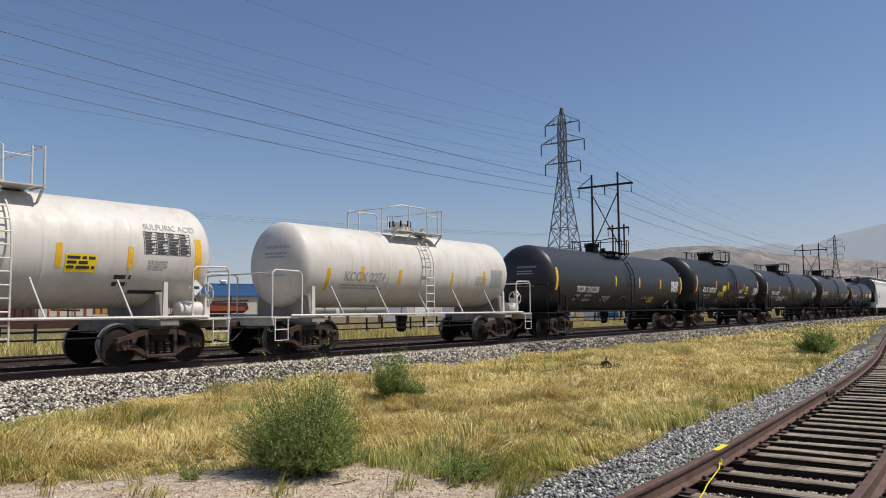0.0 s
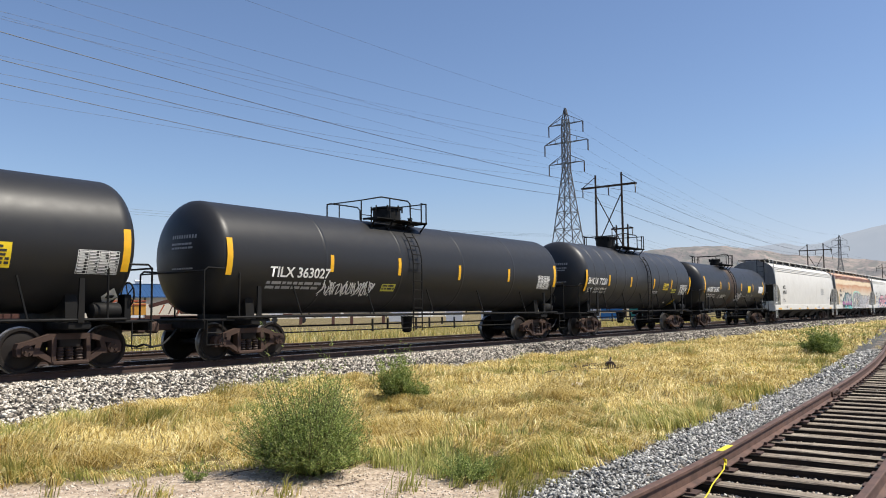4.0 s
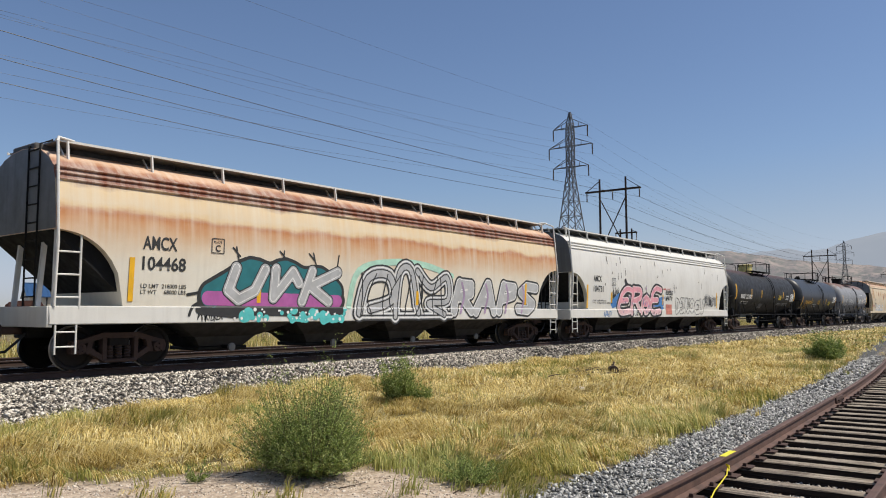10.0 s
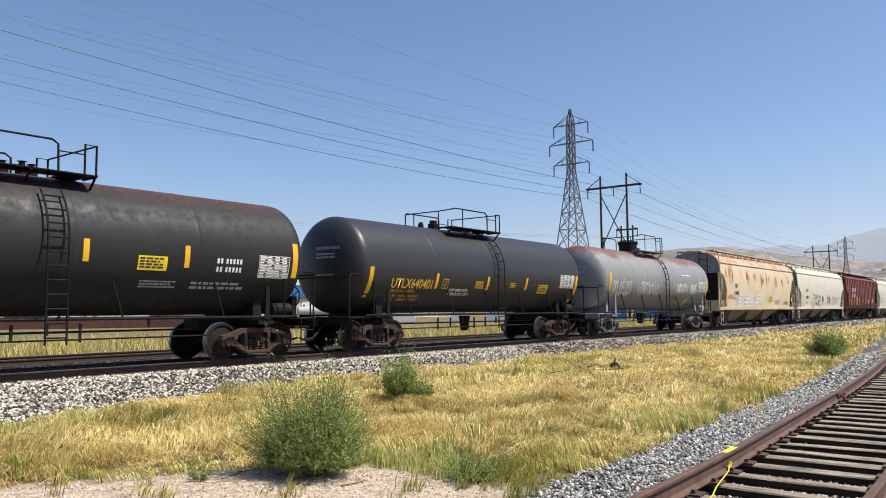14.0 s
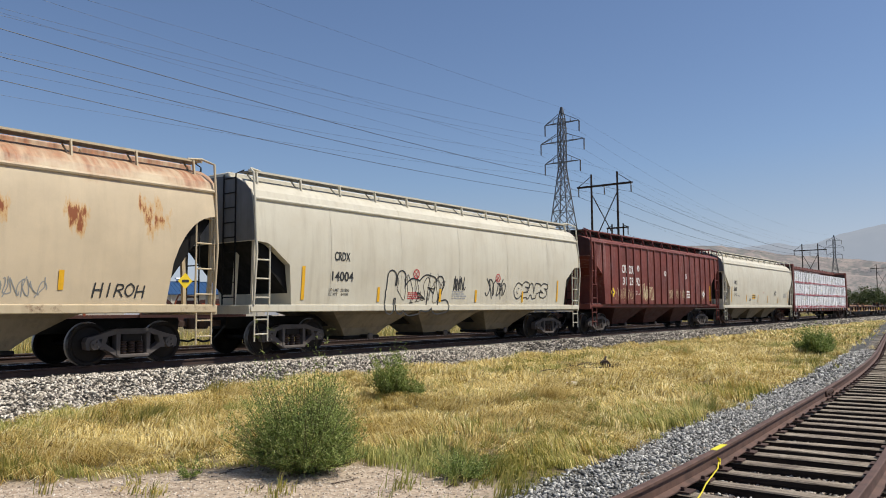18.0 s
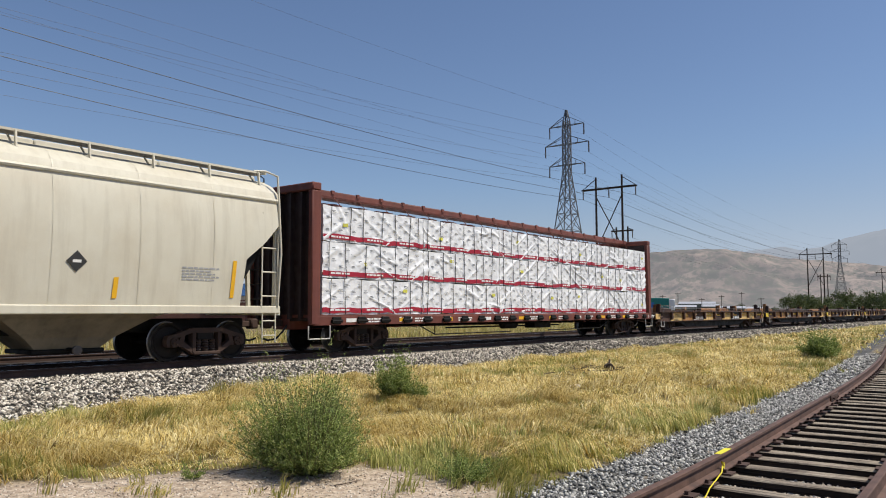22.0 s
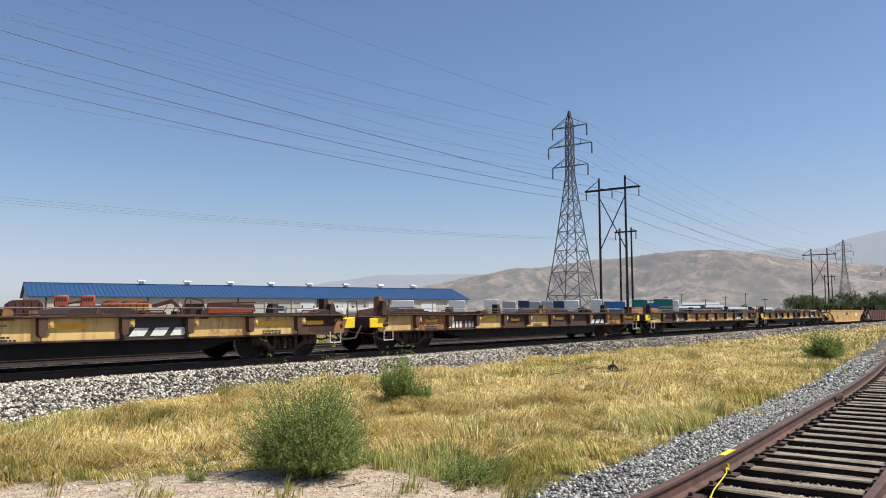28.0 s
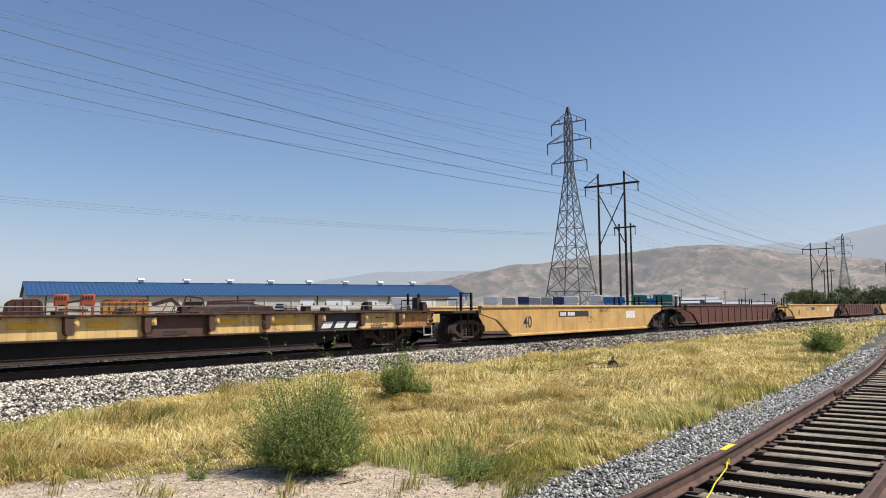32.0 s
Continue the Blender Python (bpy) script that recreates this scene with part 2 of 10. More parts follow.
def zones(x, y):
    """How far a spot is ballast, bare dirt and siding gravel, each from 0 to 1."""
    w = 0.35 * noise.noise(Vector((x * 0.6, y * 0.6, 3.1)))
    ballast = clamp01((y - toe_y(x) + 0.5 * w) / 0.25 + 0.5) * clamp01((25.2 - y + w) / 0.3)
    gravel = clamp01((siding_y(x) + 1.2 - y + 0.4 * w) / 0.25 + 0.5)
    dirt = clamp01((8.42 - 0.84 * (x - 3.47) - y + w) / 0.5 + 0.5) * clamp01((6.5 - x + w) / 0.5 + 0.5) * (1 - gravel)
    return ballast, dirt, gravel


def ground_z(x, y):
    b = clamp01((y - toe_y(x)) / max(0.8, 15.3 - toe_y(x))) * clamp01((25.4 - y) / 1.8)
    s = siding_y(x) - 0.75
    bed = clamp01((1.95 - abs(y - s)) / 0.6)
    inner = clamp01((0.98 - abs(y - s)) / 0.22)
    lump = 0.05 * noise.noise(Vector((x * 0.35, y * 0.35, 0.0))) + 0.02 * noise.noise(Vector((x * 1.7, y * 1.7, 5.0)))
    if abs(y) > 60 or abs(x) > 150:
        lump = 0.0
    return GROUND_Z + lump * (1 - max(b, bed)) + 0.35 * b + 0.025 * bed - 0.095 * inner


def ground_material():
    mt, n, l, b = base_mat("ground_mixed", 0.95)
    v = coords(n, l, vary=False)
    zone = []
    for key in ("ballast", "dirt", "gravel"):
        a = n.new("ShaderNodeAttribute")
        a.attribute_name = key
        zone.append(a.outputs["Fac"])
    big, mid = noise_tex(n, l, v, 0.35, 6), noise_tex(n, l, v, 3.0, 8)
    # grass floor and ballast floor kept dark: shade of the gaps painted in
    grass = ramp(n, l, mid, [(0.25, (0.06, 0.045, 0.018)), (0.5, (0.17, 0.125, 0.05)), (0.75, (0.36, 0.28, 0.13))])
    grass = mix(n, l, ramp(n, l, big, [(0.48, 0.0), (0.66, 0.55)]), grass, (0.055, 0.065, 0.02))
    vor = node(n, l, "ShaderNodeTexVoronoi", Vector=v, Scale=16.0)
    stones = ramp(n, l, vor.outputs["Color"], [(0.1, (0.012, 0.011, 0.010)), (0.5, (0.035, 0.031, 0.028)), (0.95, (0.13, 0.12, 0.105))])
    vor2 = node(n, l, "ShaderNodeTexVoronoi", Vector=v, Scale=24.0)
    gravel = ramp(n, l, vor2.outputs["Color"], [(0.1, (0.025, 0.025, 0.024)), (0.6, (0.08, 0.077, 0.07)), (0.95, (0.22, 0.21, 0.20))])
    soil = ramp(n, l, noise_tex(n, l, v, 7.0, 10, 0.7), [(0.3, (0.22, 0.16, 0.11)), (0.5, (0.45, 0.35, 0.255)), (0.72, (0.64, 0.53, 0.42))])
    col = mix(n, l, zone[1], grass, soil)
    col = mix(n, l, zone[2], col, gravel)
    col = mix(n, l, zone[0], col, stones)
    l.new(col, b.inputs["Base Color"])
    bumped(n, l, b, vor.outputs["Distance"], 0.6, 0.04)
    return mt


def steps(*runs):
    out = []
    for a, b, d in runs:
        out += list(np.arange(a, b, d))
    return out


def build_ground():
    xs = steps((-4600, -200, 400), (-200, -10, 10), (-10, 32, 0.22), (32, 130, 0.7), (130, 600, 20), (600, 4800, 400))
    ys = steps((-4600, -200, 400), (-200, -6, 8), (-6, 0, 0.6), (0, 16, 0.2), (16, 28, 0.5), (28, 80, 2.0), (80, 600, 20), (600, 4800, 400))
    vs, att = [], []
    for x in xs:
        for y in ys:
            vs.append((x, y, ground_z(x, y)))
            att.append(zones(x, y))
    nx, ny = len(xs), len(ys)
    i, j = np.meshgrid(np.arange(nx - 1), np.arange(ny - 1), indexing="ij")
    a = (i * ny + j).ravel()
    me = raw_mesh("ground", np.array(vs), np.stack([a, a + ny, a + ny + 1, a + 1], -1), ground_material(), True)
    att = np.array(att, dtype=np.float32)
    for k, key in enumerate(("ballast", "dirt", "gravel")):
        me.attributes.new(key, "FLOAT", "POINT").data.foreach_set("value", np.ascontiguousarray(att[:, k]))
    tagged(new("ground", me), "flat dry ground with grass, bare dirt and track ballast", "ground", kind="structure")


RAIL_PROFILE = [(-0.07, 0.0), (0.07, 0.0), (0.07, 0.012), (0.012, 0.03), (0.010, 0.125), (0.036, 0.138), (0.036, 0.165), (0.028, 0.172),
                (-0.028, 0.172), (-0.036, 0.165), (-0.036, 0.138), (-0.010, 0.125), (-0.012, 0.03), (-0.07, 0.012)]


def rail_mesh(path):
    """A rail along a level path of (x, y, z of its head)."""
    rings = []
    for k, (x, y, z) in enumerate(path):
        p, q = path[max(0, k - 1)], path[min(len(path) - 1, k + 1)]
        d = Vector((q[0] - p[0], q[1] - p[1], 0)).normalized()
        side = Vector((d.y, -d.x, 0))
        rings.append([(x + side.x * a, y + side.y * a, z - 0.172 + h) for a, h in RAIL_PROFILE])
    return Mesh().loft(rings)


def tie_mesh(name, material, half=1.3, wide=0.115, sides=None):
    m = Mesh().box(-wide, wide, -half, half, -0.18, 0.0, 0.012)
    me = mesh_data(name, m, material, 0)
    # side faces take a darker wood: creosote, with their shade in the colour
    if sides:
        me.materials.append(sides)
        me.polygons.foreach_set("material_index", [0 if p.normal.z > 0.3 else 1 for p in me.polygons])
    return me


def rail_material(name, side, top_shine):
    mt, n, l, b = base_mat(name, 0.75)
    v = coords(n, l, vary=False)
    col = ramp(n, l, noise_tex(n, l, v, 5.0, 8), [(0.3, tuple(0.55 * c for c in side)), (0.7, tuple(1.25 * c for c in side))])
    if top_shine:
        geo = n.new("ShaderNodeNewGeometry")
        sep = node(n, l, "ShaderNodeSeparateXYZ", Vector=geo.outputs["Normal"])
        up = ramp(n, l, sep.outputs[2], [(0.85, 0.0), (0.95, 1.0)])
        col = mix(n, l, up, col, (0.32, 0.31, 0.31))
        l.new(up, b.inputs["Metallic"])
        l.new(ramp(n, l, up, [(0.0, 0.8), (1.0, 0.35)]), b.inputs["Roughness"])
    l.new(col, b.inputs["Base Color"])
    bumped(n, l, b, noise_tex(n, l, v, 40.0, 5), 0.3, 0.004)
    return mt


def wood_material(name, dark, light):
    """Weathered timber: long grain, dark checks along it, broad greying from piece to piece."""
    mt, n, l, b = base_mat(name, 0.9)
    b.inputs["Specular IOR Level"].default_value = 0.2
    v = coords(n, l, (14.0, 1.2, 14.0))
    g = noise_tex(n, l, v, 1.6, 8, 0.7)
    col = ramp(n, l, g, [(0.28, dark), (0.55, tuple((a + c) / 2 for a, c in zip(dark, light))), (0.78, light)])
    checks = noise_tex(n, l, coords(n, l, (30.0, 0.7, 30.0)), 1.3, 5, 0.6)
    col = mix(n, l, ramp(n, l, checks, [(0.56, 0.0), (0.62, 0.85)]), col, tuple(0.35 * c for c in dark))
    blot = noise_tex(n, l, coords(n, l), 1.7, 5)
    col = mix(n, l, ramp(n, l, blot, [(0.4, 0.0), (0.75, 0.6)]), col, dark)
    l.new(col, b.inputs["Base Color"])
    bumped(n, l, b, checks, 0.9, 0.03)
    return mt


RAIL_SIDE = rail_material("rail_rust", (0.115, 0.062, 0.045), False)
RAIL_MAIN = rail_material("rail_worn", (0.055, 0.030, 0.022), True)
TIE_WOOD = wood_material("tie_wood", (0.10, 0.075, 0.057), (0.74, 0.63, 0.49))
TIE_DARK = wood_material("tie_creosote_shade", (0.018, 0.014, 0.011), (0.065, 0.048, 0.038))
PLATE_RUST = plain("tie_plate_rust", (0.075, 0.042, 0.032), 0.85)


def build_siding():
    top = -0.33
    track = thing("siding_track", "rusty side track on grey weathered wooden ties", "railway track", kind="structure")
    path = [(x, siding_y(x), top) for x in steps((-24, 1, 2.5), (1, 14, 0.5), (14, 60, 2))]
    part("rail", rail_mesh(path), RAIL_SIDE, track, "rust-brown rail")
    path2 = []
    for k, (x, y, z) in enumerate(path):
        p, q = path[max(0, k - 1)], path[min(len(path) - 1, k + 1)]
        d = Vector((q[0] - p[0], q[1] - p[1], 0)).normalized()
        path2.append((x + d.y * GAUGE, y - d.x * GAUGE, z))
    part("rail", rail_mesh(path2), RAIL_SIDE, track, "rust-brown rail")
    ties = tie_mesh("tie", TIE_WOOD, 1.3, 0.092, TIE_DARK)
    plate = mesh_data("tie_plate", Mesh().box(-0.09, 0.09, -0.17, 0.17, 0.0, 0.016).box(-0.05, -0.02, -0.11, -0.075, 0.016, 0.05).box(0.02, 0.05, 0.075, 0.11, 0.016, 0.05)
                      .box(-0.04, 0.0, 0.08, 0.11, 0.016, 0.045), PLATE_RUST, 0)
    rng = random.Random(5)
    x = -23.5
    while x < 55:
        sl = math.atan((siding_y(x + 0.1) - siding_y(x - 0.1)) / 0.2)
        yc = siding_y(x) - 0.75
        z = top - 0.172 - 0.012
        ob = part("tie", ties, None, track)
        ob.location = (x + 0.75 * math.sin(sl) + rng.uniform(-0.03, 0.03), yc + rng.uniform(-0.05, 0.05), z + rng.uniform(-0.02, 0.0))
        ob.rotation_euler = (rng.uniform(-0.008, 0.008), rng.uniform(-0.04, 0.04), sl + rng.uniform(-0.025, 0.025))
        for sd in (-1, 1):
            pl = part("tie_plate", plate, None, track)
            pl.location = (x + (0.75 - sd * 0.7525) * math.sin(sl), yc + sd * 0.7525 * math.cos(sl), z)
            pl.rotation_euler = (0, 0, sl)
        x += 0.585 + rng.uniform(-0.03, 0.03)
    return track


def build_main_tracks():
    for name, yc in (("near_main_track", TRACK_Y), ("far_main_track", FAR_TRACK_Y)):
        track = thing(name, "main line track with worn steel rails on dark ties", "railway track", "main tracks", "structure")
        for sd in (-1, 1):
            y = yc + sd * GAUGE / 2
            part("rail", rail_mesh([(x, y, 0.0) for x in (-60, 0, 60, 120, 250, 500)]), RAIL_MAIN, track, "worn steel rail")
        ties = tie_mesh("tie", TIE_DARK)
        for k in range(150):
            ob = part("tie", ties, None, track)
            ob.location = (2.0 + 0.52 * k, yc, -0.185)
        far = Mesh()
        for k in range(240):
            x = 80.5 + 0.52 * k
            far.box(x - 0.115, x + 0.115, yc - 1.3, yc + 1.3, -0.36, -0.185)
        tagged(part("distant_tie", far, TIE_DARK, track, "dark wooden ties further along", 0), kind="stuff")


build_ground()
SIDING = build_siding()
build_main_tracks()


# ---- the train: materials ----
BLACK_PAINT = paint("black_tank_paint", (0.021, 0.021, 0.022), (0.024, 0.022, 0.020), 0.15, 0.10, 0, 0.42, grain=0.06, shine=0.32)
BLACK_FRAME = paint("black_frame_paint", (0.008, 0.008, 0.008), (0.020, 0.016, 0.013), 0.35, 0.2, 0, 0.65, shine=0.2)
SLATE_PAINT = paint("slate_tank_paint", (0.030, 0.031, 0.034), (0.030, 0.029, 0.029), 0.15, 0.08, 0, 0.42, grain=0.06, shine=0.36)
WHITE_TANK = paint("white_tank_paint", (0.67, 0.64, 0.59), (0.36, 0.26, 0.17), 0.28, 0.26, 0, 0.5)
GRIMY_WHITE = paint("grimy_white_paint", (0.34, 0.31, 0.27), (0.10, 0.07, 0.05), 0.6, 0.5, 0.05, 0.6)
WHITE_RAIL = paint("white_rail_paint", (0.72, 0.69, 0.64), (0.3, 0.22, 0.16), 0.35, 0.2, 0, 0.5)
WHITE_HOP = paint("white_hopper_paint", (0.72, 0.70, 0.645), (0.42, 0.37, 0.30), 0.22, 0.22, 0, 0.5)
CREAM_HOP = paint("cream_hopper_paint", (0.66, 0.62, 0.50), (0.38, 0.28, 0.16), 0.25, 0.28, 0, 0.5)
TAN_HOP = paint("tan_hopper_paint", (0.60, 0.50, 0.33), (0.34, 0.20, 0.10), 0.35, 0.35, 0.22, 0.55)
BROWN_HOP = paint("oxide_hopper_paint", (0.20, 0.045, 0.032), (0.06, 0.03, 0.025), 0.4, 0.3, 0, 0.55)
# darker paint for hopper ends: their shade is put into the colour
HOPPER_END = paint("shaded_end_paint", (0.21, 0.215, 0.215), (0.10, 0.09, 0.08), 0.55, 0.5, 0, 0.6)
BROWN_BEAM = paint("oxide_beam_paint", (0.17, 0.045, 0.03), (0.05, 0.02, 0.014), 0.5, 0.45, 0.1, 0.65)
# near-black copy of the beam's oxide: the bulkhead's shade as colour
BEAM_SHADE = paint("shaded_bulkhead_paint", (0.035, 0.017, 0.014), (0.015, 0.01, 0.008), 0.5, 0.4, 0.05, 0.75)
FLAT_YELLOW = paint("pale_yellow_web", (0.82, 0.56, 0.21), (0.24, 0.09, 0.035), 0.5, 0.9, 0.26, 0.6)
FLAT_ORANGE = paint("orange_rust_web", (0.58, 0.29, 0.09), (0.09, 0.032, 0.02), 0.7, 0.9, 0.48, 0.7)
FLAT_BROWN = paint("brown_web", (0.10, 0.05, 0.032), (0.06, 0.03, 0.02), 0.5, 0.5, 0.25, 0.7)
YELLOW_WELL = paint("yellow_well_paint", (0.68, 0.42, 0.14), (0.30, 0.13, 0.05), 0.55, 0.6, 0.18, 0.55)
BROWN_WELL = paint("brown_well_paint", (0.13, 0.045, 0.028), (0.05, 0.025, 0.02), 0.45, 0.4, 0.2, 0.65)
RUST_WEB = paint("rusted_yellow_web", (0.42, 0.20, 0.07), (0.10, 0.04, 0.025), 0.6, 0.6, 0.62, 0.75)
DECK_RUST = paint("deck_rust", (0.048, 0.023, 0.017), (0.03, 0.02, 0.015), 0.5, 0.3, 0.4, 0.8)
TRUCK_IRON = paint("cast_iron_brown", (0.075, 0.047, 0.037), (0.015, 0.011, 0.009), 0.5, 0.2, 0.0, 0.75, shine=0.2)
TRUCK_GREY = paint("cast_iron_grey", (0.135, 0.118, 0.108), (0.018, 0.015, 0.013), 0.5, 0.2, 0.0, 0.7, shine=0.2)
WHEEL_STEEL = paint("wheel_steel", (0.020, 0.016, 0.014), (0.008, 0.007, 0.006), 0.5, 0.1, 0.0, 0.65, shine=0.2)
TREAD_STEEL = plain("wheel_tread_steel", (0.30, 0.29, 0.28), 0.4, 0.9)
SPRING_STEEL = plain("spring_steel", (0.05, 0.03, 0.022), 0.7)
GRATING = plain("galvanised_grating", (0.20, 0.19, 0.18), 0.6, 0.3)
ROOF_DARK = plain("roof_walk_shade", (0.09, 0.085, 0.08), 0.7)
# bay paints, and the oxide for ends: shade under the car painted in
SHADED_BAY = paint("shaded_bay_paint", (0.28, 0.235, 0.165), (0.08, 0.06, 0.04), 0.6, 0.5, 0.05, 0.7)
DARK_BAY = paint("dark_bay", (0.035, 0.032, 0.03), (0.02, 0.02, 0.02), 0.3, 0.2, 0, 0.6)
OXIDE_SHADE = paint("shaded_oxide_paint", (0.075, 0.020, 0.015), (0.02, 0.012, 0.01), 0.5, 0.4, 0.05, 0.7)
STRIPE_YELLOW = plain("reflective_yellow", (0.80, 0.43, 0.015), 0.45, 0, 0.1)
SIGN_YELLOW = plain("sign_yellow", (0.85, 0.60, 0.02), 0.5, 0, 0.08)
INK_WHITE = plain("stencil_white", (0.78, 0.77, 0.74), 0.6, 0, 0.12)
INK_GREY = plain("faded_stencil_grey", (0.36, 0.36, 0.36), 0.7, 0, 0.2)
INK_BLACK = plain("stencil_black", (0.03, 0.03, 0.03), 0.6, 0, 0.2)
INK_YELLOW = plain("stencil_yellow", (0.75, 0.42, 0.04), 0.6, 0, 0.15)
INK_RED = plain("stencil_red", (0.5, 0.04, 0.05), 0.6, 0, 0.15)
RUBBER = plain("black_rubber", (0.018, 0.018, 0.018), 0.8)


def spray(name, color):
    return plain("spray_" + name, color, 0.55, 0, 0.2, 3.0)


SPRAY = {"black": INK_BLACK, "white": INK_WHITE, "teal": spray("teal", (0.05, 0.42, 0.36)), "grey": spray("grey", (0.30, 0.31, 0.30)),
         "lilac": spray("lilac", (0.38, 0.27, 0.40)), "pink": spray("pink", (0.75, 0.33, 0.38)), "blue": spray("blue", (0.06, 0.20, 0.48)),
         "yellow": spray("yellow", (0.62, 0.58, 0.08)), "cream": spray("cream", (0.72, 0.60, 0.36)), "red": INK_RED,
         "sand": spray("sand", (0.5, 0.46, 0.36)), "rose": spray("rose", (0.74, 0.47, 0.48)), "silver": spray("silver", (0.46, 0.46, 0.46)),
         "teal_dark": spray("teal_dark", (0.02, 0.16, 0.18)), "magenta": spray("magenta", (0.45, 0.12, 0.36)), "aqua": spray("aqua", (0.10, 0.52, 0.50)), "mint": spray("mint", (0.42, 0.66, 0.52)), "violet": spray("violet", (0.12, 0.12, 0.30))}


# ---- flat marks on the cars' sides ----
def flat_side(y):
    return lambda z: y


def tank_side(radius, zc, off=0.006):
    return lambda z: -math.sqrt(max(0.01, radius * radius - (z - zc) ** 2)) - off


def patch(m, x0, x1, z0, z1, surf, nz=1, off=0.0, lean=0.0):
    vs = []
    for k in range(nz + 1):
        z = z0 + (z1 - z0) * k / nz
        d = lean * (z - z0)
        vs += [(x0 + d, surf(z) - off, z), (x1 + d, surf(z) - off, z)]
    return m.add(vs, [(2 * k, 2 * k + 1, 2 * k + 3, 2 * k + 2) for k in range(nz)])


def ribbon(m, pts, w, surf, off=0.0):
    """A painted line of width w through points (x, z)."""
    vs, fs = [], []
    for k, (x, z) in enumerate(pts):
        p, q = pts[max(0, k - 1)], pts[min(len(pts) - 1, k + 1)]
        dx, dz = q[0] - p[0], q[1] - p[1]
        d = math.hypot(dx, dz) or 1.0
        ox, oz = -dz / d * w / 2, dx / d * w / 2
        vs += [(x + ox, surf(z + oz) - off, z + oz), (x - ox, surf(z - oz) - off, z - oz)]
    fs = [(2 * k, 2 * k + 1, 2 * k + 3, 2 * k + 2) for k in range(len(pts) - 1)]
    return m.add(vs, fs)


def bars(m, x, z, rows, width, h, surf, rng, step=1.7):
    """Lines of small writing as plain bars; z is the upper edge."""
    for r in range(rows):
        zz = z - r * h * step
        a = x
        while a < x + width * rng.uniform(0.75, 1.0):
            b = a + h * rng.uniform(1.2, 4.5)
            patch(m, a, min(b, x + width), zz - h, zz, surf)
            a = b + h * 0.7
    return m


def marks(m, x, z, h, pattern, surf, gap=0.34, wide=0.5):
    """Large characters as plain bars, one for each; a blank in the pattern is a space. z is the lower edge."""
    for ch in pattern:
        if ch != " ":
            patch(m, x, x + h * wide, z, z + h, surf, 2)
        x += h * (wide + gap) if ch != " " else h * 0.45
    return m


def lettering(text, size, x, z, surf, material, parent, name="lettering", width=0.0, bold=0.008):
    """Words in the built-in font, laid on the side of a car and drawn out to a width where one is given."""
    cu = bpy.data.curves.new("words", "FONT")
    cu.body, cu.size, cu.resolution_u, cu.offset = text, size, 3, bold * size
    ob = new("words", cu)
    me = bpy.data.meshes.new_from_object(ob.evaluated_get(bpy.context.evaluated_depsgraph_get()))
    bpy.data.objects.remove(ob)
    left = min(vert.co.x for vert in me.vertices)
    wide = max(vert.co.x for vert in me.vertices) - left
    for vert in me.vertices:
        a, b = (vert.co.x - left) * (width / wide if width else 1.0), vert.co.y
        vert.co = (x + a, surf(z + b) - 0.002, z + b)
    me.materials.clear()
    me.materials.append(material)
    return part(name, me, None, parent)


def squiggle(rng, x0, x1, z0, z1, n=26):
    """One loose looping line inside a box."""
    pts, w, h = [], x1 - x0, z1 - z0
    ph, f = rng.uniform(0, 6), rng.uniform(1.2, 2.6)
    for k in range(n):
        t = k / (n - 1)
        pts.append((x0 + w * (0.08 + 0.84 * t + 0.14 * math.sin(6.28 * f * t * 1.5 + ph)), z0 + h * (0.5 + 0.45 * math.sin(6.28 * f * t + 2 * ph + 0.6 * math.sin(9 * t)))))
    return pts


def tag_paint(parent, x0, x1, z0, z1, surf, color, seed, w=0.03, letters=4):
    """A scrawl of thin spray lines."""
    rng, m = random.Random(seed), Mesh()
    step = (x1 - x0) / letters
    for k in range(letters):
        a = x0 + k * step
        ribbon(m, squiggle(rng, a, a + step * 1.15, z0 + rng.uniform(0, 0.15) * (z1 - z0), z1 - rng.uniform(0, 0.2) * (z1 - z0)), w, surf)
        if rng.random() < 0.6:
            ribbon(m, [(a + step * rng.random(), z1), (a + step * rng.random(), (z0 + z1) / 2), (a + step * rng.random(), z0)], w, surf)
    return part("spray_tag", m, SPRAY[color], parent, "", 0)


